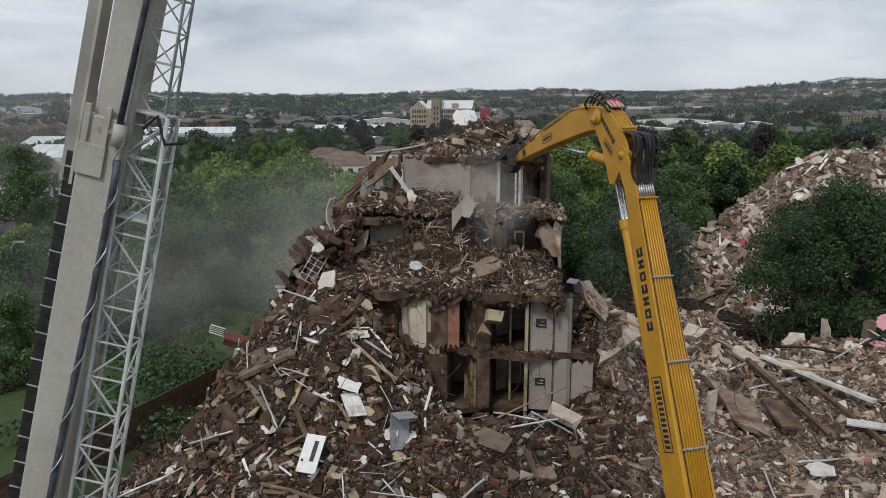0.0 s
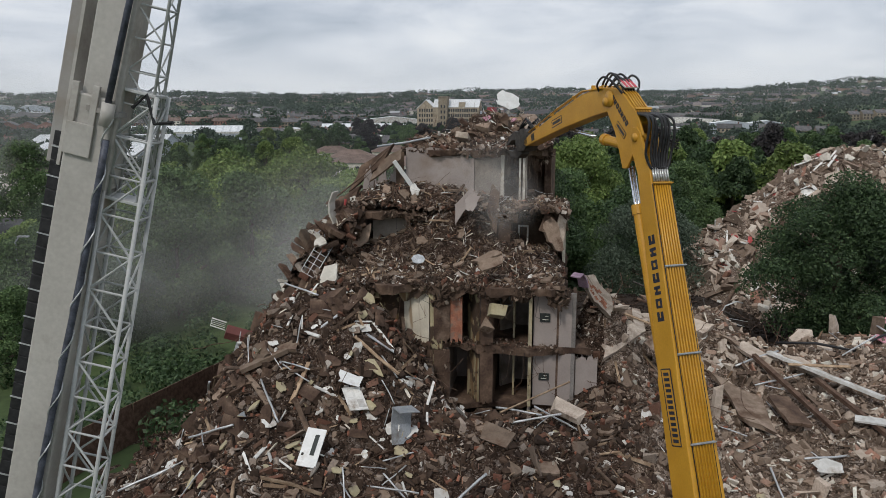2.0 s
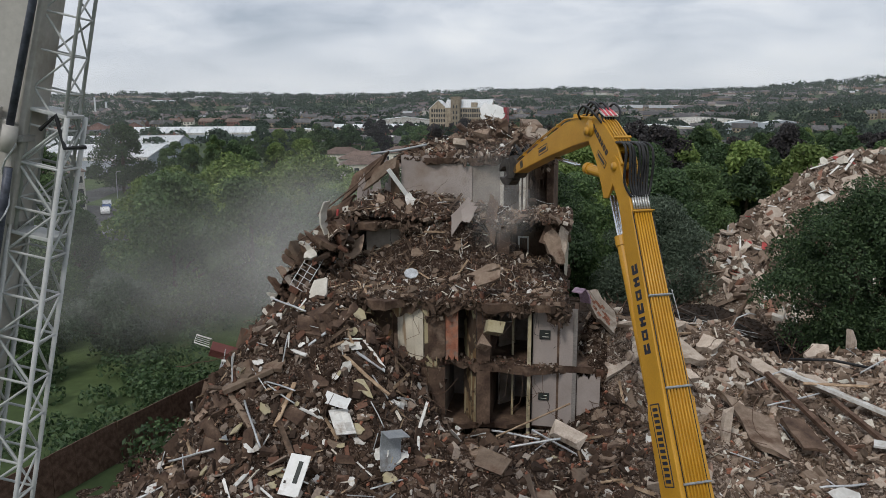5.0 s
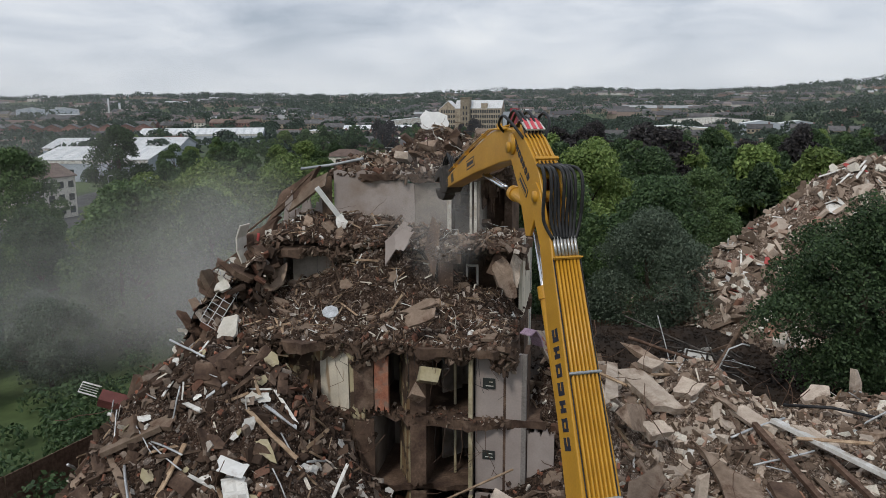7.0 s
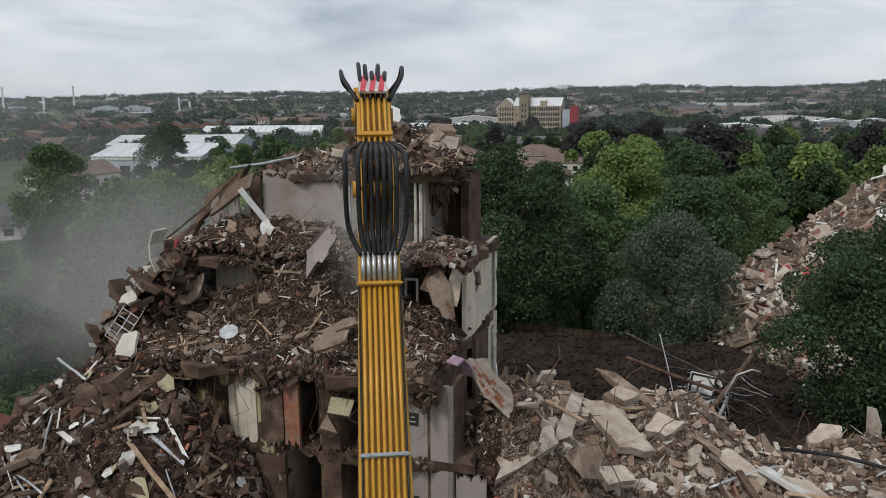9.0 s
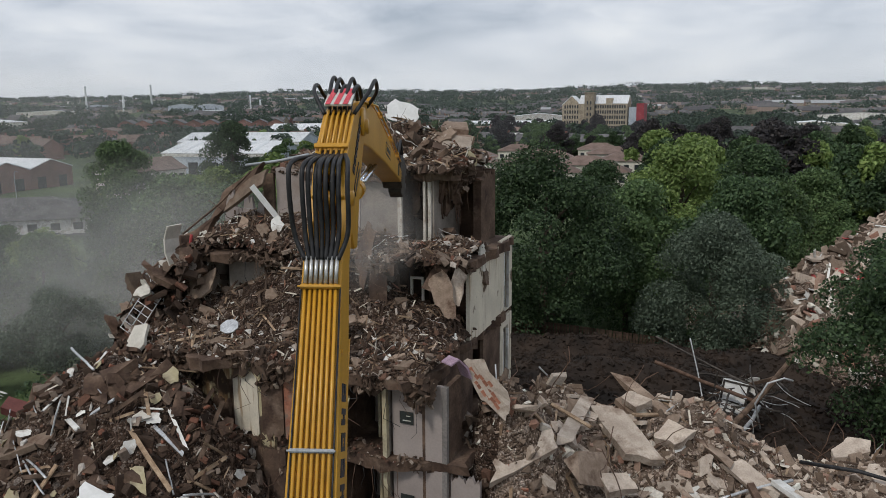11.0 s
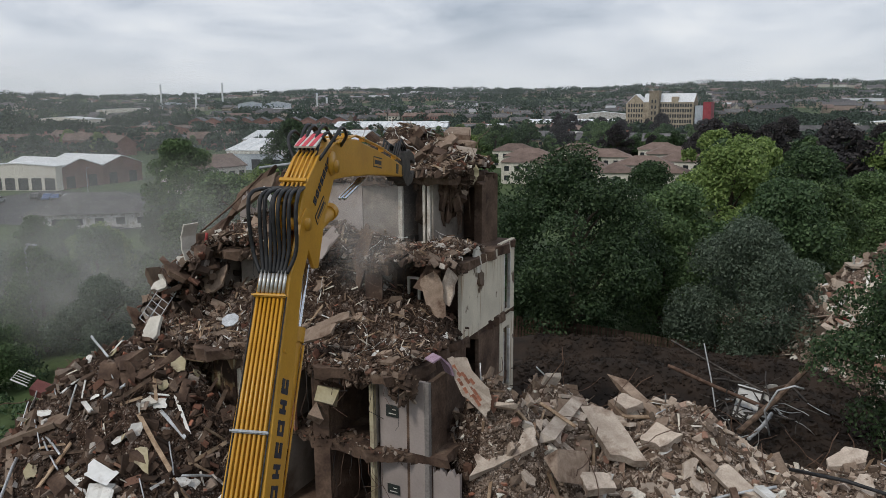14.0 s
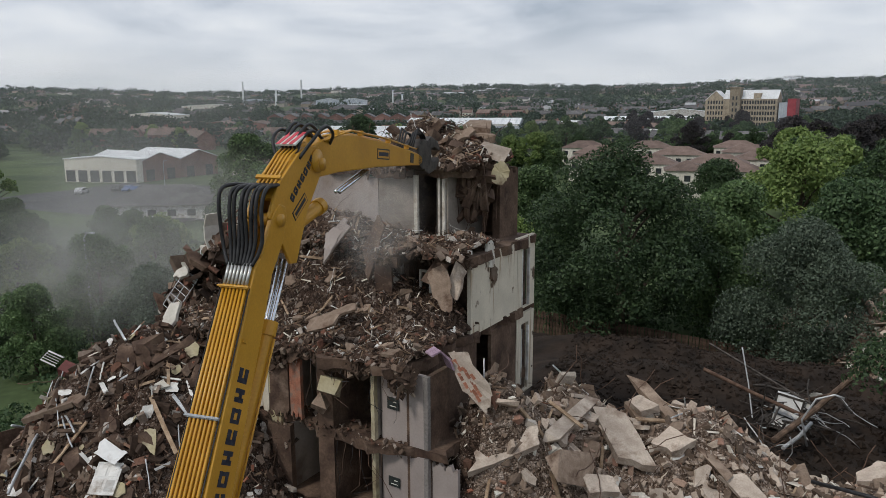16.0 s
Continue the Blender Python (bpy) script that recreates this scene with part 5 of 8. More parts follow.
def single(name, mesh, m, label, category, group=""):
    o = new(name, mesh)
    o.matrix_basis = m
    return tagged(o, label, category, group)


SLABS = [shard(1.0, 0.7, 0.16, M_CONC, i).mesh("concrete_slab", M_CONC) for i in range(7)]
SLABS_PALE = [shard(1.0, 0.72, 0.15, M_CONC_PALE, 50 + i).mesh("concrete_slab", M_CONC_PALE) for i in range(7)]
SLABS_BROWN = [shard(1.0, 0.75, 0.2, M_CONC_BROWN, 80 + i).mesh("concrete_slab", M_CONC_BROWN) for i in range(5)]
PLANKS = [plank(1.9, 0.13, 0.05, 120 + i).mesh("timber_plank", M_TIMBER) for i in range(4)]
PLANKS_DARK = [plank(2.0, 0.15, 0.06, 130 + i).mesh("timber_plank", M_TIMBER_DARK) for i in range(4)]
PLANKS_WHITE = [plank(1.5, 0.11, 0.04, 140 + i).mesh("painted_lath", M_WHITE) for i in range(3)]
SHEETS = [shard(0.8, 0.6, 0.025, M_WHITE, 150 + i, 6).mesh("white_sheet_scrap", M_WHITE) for i in range(5)]
SHEETS_RED = [shard(0.8, 0.5, 0.03, M_RED, 180 + i, 5).mesh("red_cloth_scrap", M_RED) for i in range(2)]
SHEETS_Y = [shard(0.7, 0.5, 0.04, M_PLASTER_Y, 160 + i, 6).mesh("plaster_piece", M_PLASTER_Y) for i in range(3)]
SHEETS_G = [shard(0.7, 0.5, 0.02, M_GREYMETAL, 170 + i, 6).mesh("metal_sheet", M_GREYMETAL) for i in range(3)]


def bent_bar(seed, L, r, material, name, wild=0.16):
    q = random.Random(seed)
    pts, p, d = [], Vector((-L / 2, 0, 0)), Vector((1, 0, 0.05))
    for i in range(7):
        pts.append(p.copy())
        d = (d + Vector((0, q.uniform(-wild, wild), q.uniform(-wild, wild)))).normalized()
        p = p + d * L / 6
    return Kit().tube(pts, r, 6).mesh(name, material, True)


PIPES = [bent_bar(i, 1.8, 0.035, M_GALV, "metal_pipe", 0.08) for i in range(4)]
BARS = [bent_bar(20 + i, 2.2, 0.013, M_RUST, "reinforcing_bar", 0.45) for i in range(6)]
WIRES = [bent_bar(40 + i, 1.6, 0.012, M_WHITE, "white_cable", 0.7) for i in range(4)]


def scatter(n, meshes, name, label, category, x0, x1, y0, y1, lo, hi, h=heap_z, lift=0.06, tilt=18, ok=None, group=""):
    made = 0
    while made < n:
        x, y = rd.uniform(x0, x1), rd.uniform(y0, y1)
        made += 1
        if ok and not ok(x, y):
            continue
        s = lo + (hi - lo) * rd.random() ** 1.7
        o = single(name, rd.choice(meshes), lay_on(h, x, y, lift * s, tilt), label, category, group)
        o.scale = (s, s * rd.uniform(0.8, 1.2), s * rd.uniform(0.8, 1.2) if s < 1.5 else 1.1)


def outside(x, y):
    p = RUIN.inverted() @ Vector((x, y, 0))
    return not (-11.5 < p.x < 0.3 and p.y > -0.3)


scatter(95, SLABS, "concrete_slab", "broken grey-brown concrete slab lying on the heap", "concrete slab", -12, 8, 23, 36, 0.35, 1.15, ok=outside, group="broken slabs")
scatter(60, SLABS_BROWN, "concrete_slab", "soiled brown concrete block in the heap", "concrete slab", -12, 8, 23, 36, 0.35, 1.0, ok=outside, group="broken slabs")
scatter(80, SLABS_PALE, "concrete_slab", "pale broken concrete slab on the heap", "concrete slab", 6.5, 27, 25, 44, 0.3, 1.25, ok=outside, group="pale broken slabs")
scatter(85, SLABS, "concrete_slab", "grey broken concrete slab on the heap", "concrete slab", 6.5, 27, 25, 44, 0.3, 1.2, ok=outside, group="pale broken slabs")
scatter(24, SLABS_PALE, "concrete_slab", "pale broken concrete slab on the heap", "concrete slab", 9, 17, 34.5, 42, 0.5, 1.4, ok=outside, tilt=30, group="pale broken slabs")
scatter(130, PLANKS, "timber_plank", "splintered pale timber plank in the rubble", "plank", -12, 8, 22, 36, 0.4, 1.15, ok=outside, tilt=24, group="timber planks")
scatter(80, PLANKS_DARK, "timber_plank", "dark stained timber plank in the rubble", "plank", -12, 26, 22, 43, 0.5, 1.3, ok=outside, tilt=24, group="timber planks")
scatter(42, PLANKS_WHITE, "painted_lath", "white painted board broken off a frame", "board", -12, 26, 22, 43, 0.4, 1.2, ok=outside, tilt=24, group="white boards")
scatter(110, SHEETS, "white_sheet_scrap", "thin white panel broken off, lying in rubble", "panel", -12, 26, 22, 43, 0.3, 1.0, ok=outside, tilt=26, group="white panels")
scatter(34, SHEETS_Y, "plaster_piece", "yellowed plaster piece lying in the rubble", "plaster", -12, 20, 22, 42, 0.35, 1.0, ok=outside, tilt=26, group="plaster pieces")
scatter(18, SHEETS_G, "metal_sheet", "bent grey sheet metal in the rubble", "sheet metal", -12, 24, 22, 42, 0.4, 1.2, ok=outside, tilt=26, group="metal sheets")
scatter(45, PIPES, "metal_pipe", "bent pale metal pipe among the rubble", "pipe", -12, 26, 22, 44, 0.5, 1.5, ok=outside, lift=0.2, tilt=26, group="pipes")
scatter(150, BARS, "reinforcing_bar", "rusty bent reinforcing bar sticking out", "steel bar", -12, 28, 22, 46, 0.6, 1.5, ok=outside, lift=0.25, tilt=40, group="reinforcing bars")
scatter(40, SLABS_PALE, "concrete_slab", "pale broken concrete slab on the far heap", "concrete slab", 24, 60, 66, 92, 1.2, 3.4, heap2_z, group="far slabs")
scatter(120, PLANKS_WHITE, "painted_lath", "white board on the far heap", "board", 20, 58, 60, 90, 0.9, 2.2, heap2_z, tilt=30, group="far boards")
scatter(90, SHEETS, "white_sheet_scrap", "white panel lying on the far heap", "panel", 20, 58, 60, 90, 0.8, 2.4, heap2_z, tilt=35, group="far panels")
scatter(14, SHEETS_RED, "red_cloth_scrap", "faded red sheet on the far heap", "sheet", 22, 40, 62, 82, 1.0, 2.4, heap2_z, tilt=35, group="far red sheets")
scatter(16, PLANKS_DARK, "timber_plank", "dark timber on the far heap", "plank", 24, 55, 66, 90, 1.0, 2.4, heap2_z, group="far timbers")


scatter(18, PLANKS_WHITE, "painted_lath", "white painted strip broken off a frame", "strip", -10.5, -0.5, 25.5, 33, 0.5, 1.5, ok=outside, lift=0.16, tilt=30, group="white strips")
scatter(26, PIPES, "metal_pipe", "bent pale metal tube among the rubble", "pipe", -10.5, 4, 25, 33, 0.6, 1.5, ok=outside, lift=0.3, tilt=30, group="pipes")
scatter(30, SHEETS_Y, "plaster_piece", "cream plaster piece lying in the rubble", "plaster", -10.5, 0, 25.5, 33, 0.5, 1.1, ok=outside, lift=0.25, tilt=34, group="plaster pieces")
scatter(26, SHEETS, "white_sheet_scrap", "white broken sheet among the rubble", "sheet", -10.5, 2, 25.5, 33, 0.4, 0.9, ok=outside, lift=0.25, tilt=34, group="white sheets")
scatter(36, SLABS, "concrete_slab", "brown-grey broken slab beside the end wall", "concrete slab", 6, 12, 31.5, 39, 0.3, 1.0, ok=outside, tilt=28, group="broken slabs")
scatter(20, PLANKS, "timber_plank", "splintered plank beside the end wall", "plank", 6, 13, 31.5, 40, 0.5, 1.2, ok=outside, tilt=28, group="timber planks")
scatter(24, BARS, "reinforcing_bar", "rusty bent bar beside the end wall", "steel bar", 6, 13, 31.5, 41, 0.8, 1.6, ok=outside, lift=0.3, tilt=40, group="reinforcing bars")


# pieces lying on the open floors of the ruin
def on_floor(U, V, z, h):
    def f(x, y):
        p = RUIN.inverted() @ Vector((float(x), float(y), 0))
        return z + float(h(np.array(p.x), np.array(p.y)))
    return f


def floor_scatter(n, meshes, name, label, category, u0, u1, v0, v1, z, h, lo, hi, lift=0.1, tilt=24, group=""):
    f = on_floor((0, 0), 0, z, h)
    for i in range(n):
        p = local(rd.uniform(u0, u1), rd.uniform(v0, v1))
        s = lo + (hi - lo) * rd.random() ** 1.6
        o = single(name, rd.choice(meshes), lay_on(f, p.x, p.y, lift * s, tilt), label, category, group)
        o.scale = (s, s, s)


for u0, u1, v0, v1, z, h, q in ((-10.8, 0, -0.2, 3.6, 6.95, h_c, 1.0), (-10.2, 0.1, 2.9, 5.6, 9.75, h_d, 0.9), (-7.7, -0.9, 5.0, 9.0, 12.6, h_e, 1.2)):
    floor_scatter(int(46 * q), SLABS, "concrete_slab", "broken concrete piece lying on an open floor", "concrete slab", u0, u1, v0, v1, z, h, 0.25, 0.85, group="floor slabs")
    floor_scatter(int(26 * q), PLANKS, "timber_plank", "splintered timber lying on an open floor", "plank", u0, u1, v0, v1, z, h, 0.2, 0.7, group="floor timbers")
    floor_scatter(int(16 * q), PLANKS_DARK, "timber_plank", "dark timber lying on an open floor", "plank", u0, u1, v0, v1, z, h, 0.2, 0.8, group="floor timbers")
    floor_scatter(int(22 * q), SHEETS, "white_sheet_scrap", "small white panel lying on an open floor", "panel", u0, u1, v0, v1, z, h, 0.15, 0.5, group="floor panels")
    floor_scatter(int(14 * q), PLANKS_WHITE, "painted_lath", "white painted board lying on an open floor", "board", u0, u1, v0, v1, z, h, 0.2, 0.7, group="floor boards")
    floor_scatter(int(9 * q), WIRES, "white_cable", "tangled white cable hanging from debris", "cable", u0, u1, v0, v1, z, h, 0.3, 0.8, 0.2, group="cables")
    floor_scatter(int(30 * q), BARS, "reinforcing_bar", "rusty bent reinforcing bar on a floor", "steel bar", u0, u1, v0, v1, z, h, 0.3, 0.9, 0.2, 40, group="floor bars")
# cables and bars hanging down the open front
for i in range(60):
    u = rd.uniform(-10.5, 0.2)
    z = rd.choice((6.7, 6.7, 4.0, 9.6))
    p = local(u, -0.35 if z < 9 else (2.5 if u < -2.4 else 3.7), z)
    L = rd.uniform(0.5, 1.9)
    k = Kit().tube([p, p + Vector((rd.uniform(-.1, .1), -0.1, -L * 0.4)), p + Vector((rd.uniform(-.35, .35), rd.uniform(-.2, .1), -L * 0.8)), p + Vector((rd.uniform(-.5, .5), rd.uniform(-.2, .2), -L))], rd.uniform(0.005, 0.012), 5)
    o = k.ob("hanging_cable", rd.choice((M_RUST, M_HOSE, M_RUST)))
    tagged(o, "thin cable hanging from a broken floor edge", "cable", "hanging cables")


M_PINK_BOARD = mat("pink_paint", (0.52, 0.24, 0.29), (0.62, 0.31, 0.36), 1.0, 0.8, 0.1, dirt=(0.36, 0.24, 0.22), grain=0.1, dirt_at=0.62)


# larger pieces that stand out one by one
def piece(name, k, material, m, label, category, bevel=0.0, smooth=False):
    o = k.ob(name, material, None, "", smooth, bevel)
    o.matrix_basis = m
    return tagged(o, label, category)


def hz(x, y, d=0.0):
    return float(heap_z(x, y)) + d


piece("white_sheet_scrap", shard(1.15, 0.95, 0.03, M_ENAMEL, 1, 4), M_ENAMEL, pose(-3.8, 29.1, 4.1, 38, 8, 20), "white flat door panel lying tilted on rubble", "panel")
door = piece("white_locker", Kit().box(0.75, 0.05, 1.5), M_ENAMEL, pose(-4.9, 26.4, hz(-4.9, 26.4, 0.55), -48, 4, -12), "white flat locker with a dark slot", "locker", 0.01)
Kit().box(0.16, 0.02, 0.8, pose(0.1, -0.035, 0.1)).ob("slot", M_SIGNBLACK, door, "dark narrow slot"); Kit().box(0.08, 0.02, 0.1, pose(-0.25, -0.035, -0.3)).ob("handle", M_CLAW, door)
piece("metal_sheet", Kit().prism([(-0.6, 0.5), (0, 0.65), (0.1, 0.0), (0.0, -0.75), (0.05, -0.76), (0.16, 0.0), (0.05, 0.7), (-0.62, 0.54)], 0.85), M_GREYMETAL, pose(-1.65, 28.0, 2.6, -12, 8, 32), "bent grey sheet metal casing standing up", "sheet metal")
cab = piece("cabinet", Kit().box(1.3, 0.5, 0.4), mat("maroon_board", (0.13, 0.045, 0.04), (0.19, 0.07, 0.06), 2, 0.7, 0.1), pose(-9.1, 32.6, hz(-9.1, 32.6, 0.75), 28, 20, 14), "maroon cabinet with a white wire rack", "cabinet", 0.01)
for i in range(5):
    Kit().tube([(-0.75, -0.22 + 0.11 * i, 0.3), (-1.35, -0.22 + 0.11 * i, 0.34)], 0.014, 5).ob("rack_wire", M_WHITE, cab)
Kit().tube([(-0.7, -0.25, 0.3), (-1.36, -0.25, 0.34), (-1.36, 0.25, 0.34), (-0.7, 0.25, 0.3)], 0.02, 5).ob("rack_frame", M_WHITE, cab)


def ladder_frame(L, W, n, r=0.018):
    k = Kit()
    for s in (-W / 2, 0, W / 2):
        k.tube([(0, s, 0), (L, s, 0)], r, 5)
    for i in range(n):
        k.tube([(L * i / (n - 1), -W / 2, 0), (L * i / (n - 1), W / 2, 0)], r * 0.8, 5)
    return k


piece("metal_railing", ladder_frame(2.3, 0.42, 11), M_GALV, pose(-8.2, 33.4, 5.0, 35, -42, 12), "pale metal railing bent up against the debris", "railing")
piece("metal_railing", ladder_frame(1.7, 0.7, 7), M_GALV, pose(-6.5, 35.0, 7.0, 60, -55, 30), "twisted white balcony railing", "railing")
piece("metal_railing", ladder_frame(1.6, 0.6, 6), M_RUST, pose(-6.6, 35.6, 7.6, 75, -62, 15), "dark twisted balcony railing", "railing")
piece("curved_cladding", Kit().prism([(0, 0), (0.2, 0.5), (0.2, 1.0), (0.0, 1.5), (0.05, 1.52), (0.26, 1.0), (0.26, 0.48), (0.05, -0.02)], 0.7), M_PLASTER_W, pose(-5.3, 36.6, 9.2, 0, 0, 75), "curved pale panel hanging at the broken corner", "panel")
piece("masonry_chunk", shard(1.0, 1.9, 0.14, M_PLASTER_W, 9, 5), M_PLASTER_W, pose(-5.4, 33.75, 6.95, 62, 18, -28), "torn white wall piece leaning against the ruin", "wall piece")
piece("white_post", Kit().box(0.2, 0.1, 1.65), M_ENAMEL, pose(-2.1, 37.6, 11.45, 12, -34, 0), "white post leaning on the debris", "post", 0.01)
piece("white_sheet_scrap", shard(0.6, 0.7, 0.03, M_WHITE, 14, 5), M_WHITE, pose(-1.55, 37.3, 10.75, 60, 10, 10), "white broken panel against the debris", "panel")
piece("round_plate", Kit().tube([(0, 0, -0.02), (0, 0, 0.02)], 0.3, 8), M_GALV, pose(-1.2, 32.7, 8.2, 32, 4, 0), "pale grey rounded plate on the rubble", "plate")
piece("concrete_slab", shard(1.35, 0.75, 0.09, M_CONC, 21, 6), M_CONC, pose(2.0, 32.9, 8.0, 30, -22, 18), "flat brown-grey slab lying across the debris", "concrete slab")
piece("concrete_slab", shard(1.9, 0.6, 0.09, M_CONC_PALE, 22, 5), M_CONC, pose(1.8, 34.25, 7.95, 24, -19, 4), "long grey slab lying across the debris", "concrete slab")
piece("board_scrap", shard(0.8, 1.0, 0.05, M_PLASTER, 23, 5), M_PLASTER, pose(1.15, 35.0, 10.4, 66, 10, -14), "pinkish panel leaning on the debris slope", "panel")
piece("concrete_slab", shard(0.8, 1.7, 0.22, M_CONC, 24, 8), M_CONC, pose(5.05, 35.7, 8.75, 70, -18, 20), "leaning broken concrete slab below the floor edge", "concrete slab")
piece("concrete_slab", shard(0.45, 1.0, 0.2, M_CONC_BROWN, 25, 8), M_CONC_BROWN, pose(4.75, 35.9, 9.3, 60, 30, 0), "brown broken concrete piece", "concrete slab")
piece("concrete_slab", shard(0.9, 1.0, 0.12, M_CONC_PALE, 26, 7), M_PLASTER_W, pose(5.95, 38.1, 9.6, 84, 0, 86), "pale concrete flap hanging over the end wall", "concrete slab")
piece("concrete_slab", shard(0.55, 0.7, 0.2, M_CONC, 27, 7), M_CONC, pose(6.0, 38.2, 8.9, 80, 20, 80), "broken concrete lump hanging on bars", "concrete slab")
xa, nz = Vector((1.9, -0.1, -2.6)).normalized(), Vector((0.35, -0.85, 0.25))
nz = (nz - xa * nz.dot(xa)).normalized()
ya = nz.cross(xa)
lean = Matrix(((xa.x, ya.x, nz.x, 6.8), (xa.y, ya.y, nz.y, 33.85), (xa.z, ya.z, nz.z, 6.4), (0, 0, 0, 1)))
brickface = piece("masonry_chunk", shard(2.4, 0.95, 0.38, M_CONC_PALE, 30, 6), M_CONC_PALE, lean, "fallen wall piece with red brick facing", "masonry")
bk = Kit().box(0.215, 0.1, 0.065).mesh("brick", M_BRICK)
for i in range(7):
    for j in range(5):
        if rd.random() < (0.8, 0.85, 0.6, 0.3, 0.12)[j]:
            part("brick", bk, brickface, pose(-0.8 + 0.225 * i + 0.11 * (j % 2), -0.22 + 0.11 * j, 0.19 + rd.uniform(-0.035, 0.012), rd.uniform(-6, 6), rd.uniform(-6, 6), rd.uniform(-7, 7)))
piece("cloth", Kit().prism([(-0.3, 0.3), (0.0, 0.42), (0.35, 0.1), (0.5, -0.3), (0.46, -0.33), (0.3, 0.04), (0.0, 0.36), (-0.3, 0.25)], 0.5), mat("mauve_cloth", (0.28, 0.19, 0.25), (0.38, 0.28, 0.34), 4, 0.9, 0.3), pose(5.9, 33.3, 7.05, 0, 0, -40), "mauve cloth hanging over broken masonry", "cloth")
# lumps hung in the opening over the lower rooms
piece("concrete_lump", shard(0.7, 0.55, 0.5, M_PLASTER_Y, 33, 8), M_PLASTER_Y, pose(2.25, 32.75, 5.9, 70, 10, 10), "yellowish concrete lump hanging in an open room", "concrete lump")
piece("concrete_lump", shard(0.5, 0.5, 0.45, M_CONC, 34, 8), M_CONC, pose(1.85, 32.9, 5.15, 40, 30, 10), "brown concrete lump hanging in an open room", "concrete lump")
piece("concrete_lump", shard(0.55, 0.7, 0.3, M_PLASTER_Y, 35, 7), M_PLASTER_Y, pose(-4.2, 32.9, 6.0, 70, 10, 10), "yellowed concrete lump on the torn wall", "concrete lump")
# the pale pieces of the heap beside the end wall
for L, W, T, m_, x, y, z, rx, ry, rz, s, lab in [
        
        (1.6, 1.1, 0.5, M_CONC, 10.1, 34.6, 3.6, 30, 20, 50, 44, "thick broken concrete block"),
        
        (0.45, 0.32, 1.5, M_CONC_PALE, 21.2, 40.6, 2.9, 4, -6, 20, 47, "upright pale concrete block"), (0.5, 0.34, 1.5, M_CONC, 23.0, 39.6, 2.9, -4, 8, 10, 48, "upright concrete block"),
        (2.0, 1.0, 0.3, M_CONC_PALE, 19.4, 40.6, 2.35, 14, -10, 20, 49, "pale pinkish concrete slab"), (1.4, 0.9, 0.03, M_WHITE, 15.2, 28.4, 0.75, 30, 4, 4, 50, "white panel with small holes lying flat"),
        (0.34, 0.3, 2.0, M_CONC_PALE, 11.7, 31.5, 1.9, 2, 3, 10, 51, "upright pale concrete post"), (2.4, 0.9, 0.3, M_CONC_PALE, 17.3, 35.6, 2.4, 14, 20, -30, 52, "pale broken concrete slab"), (2.6, 1.2, 0.3, M_CONC, 9.6, 31.0, 2.4, 24, -20, 40, 53, "grey broken slab leaning on the heap")]:
    piece("concrete_slab", shard(L, W, T, m_, s, 5 if T < 1 else 8), m_, pose(x, y, z, rx, ry, rz), lab, "concrete slab")
for a, b, w_, d_, m_, nm, lab in [((16.0, 36.6, 2.75), (19.3, 32.2, 2.1), 0.42, 0.16, M_WHITE, "white_beam", "long white painted beam lying on the heap"), ((15.2, 36.4, 2.65), (16.4, 30.3, 1.35), 0.22, 0.2, M_RUST, "steel_beam", "rusty brown steel beam on the heap"),
                                  ((17.2, 34.0, 2.3), (18.6, 28.0, 1.1), 0.2, 0.2, M_RUST, "steel_beam", "rusty brown steel beam on the heap"), ((11.6, 40.2, 4.1), (14.2, 36.6, 2.4), 0.2, 0.2, M_CONC, "concrete_post", "broken concrete post sloping down the heap"),
                                  ((10.9, 39.6, 4.0), (12.9, 37.4, 3.0), 0.3, 0.25, M_CONC, "concrete_post", "broken concrete post sloping down the heap"), ((17.4, 30.9, 1.7), (21.5, 28.6, 1.9), 0.5, 0.1, M_WHITE, "white_board", "white board lying on the heap"),
                                  ((-8.3, 30.0, 4.2), (-6.5, 28.0, 2.85), 0.24, 0.1, M_CONC, "concrete_post", "grey concrete lintel sloping down the heap"), ((-8.3, 29.6, 4.2), (-6.5, 30.2, 4.9), 0.35, 0.2, M_CONC, "concrete_post", "grey concrete lintel on the heap"),
                                  ((-5.55, 29.8, 4.5), (-6.1, 28.6, 3.2), 0.2, 0.06, M_TIMBER, "timber_plank", "pale timber board leaning up the heap"), ((15.6, 52.5, -0.6), (18.9, 50.4, 1.6), 0.16, 0.16, M_TIMBER_DARK, "timber_post", "weathered post sticking up from scrap"),
                                  ((-9.6, 31.6, 2.4), (-9.0, 32.6, 4.6), 0.55, 0.05, M_GREYMETAL, "metal_sheet", "grey corrugated sheet down the heap's side")]:
    p, q = Vector(a), Vector(b)
    m = look((p + q) / 2, q) @ pose(0, 0, 0, 0, 0, rd.uniform(-10, 10))
    piece(nm, Kit().box(w_, d_, (q - p).length), m_, m, lab, "beam" if "beam" in nm else "post", 0.012)
for x, y, z, rx, ry in ((24.6, 41.0, 3.3, 30, -18), (25.4, 40.0, 2.8, 12, -30), (22.6, 38.2, 2.9, 20, 10)):
    piece("pink_board", shard(1.7, 1.0, 0.08, M_PINK, int(x * 10), 5), M_PINK_BOARD, pose(x, y, z, rx, ry, 20), "pink painted wall board on the heap", "board")
# black hose across the heap
piece("black_hose", Kit().tube([(17.2, 38.6, 2.6), (18.8, 37.6, 2.9), (20.6, 37.3, 2.6), (22.4, 38.2, 3.1), (25, 39.4, 3.4)], 0.07, 8), M_HOSE, pose(0, 0, 0), "thick black hose lying over the heap", "hose", 0, True)
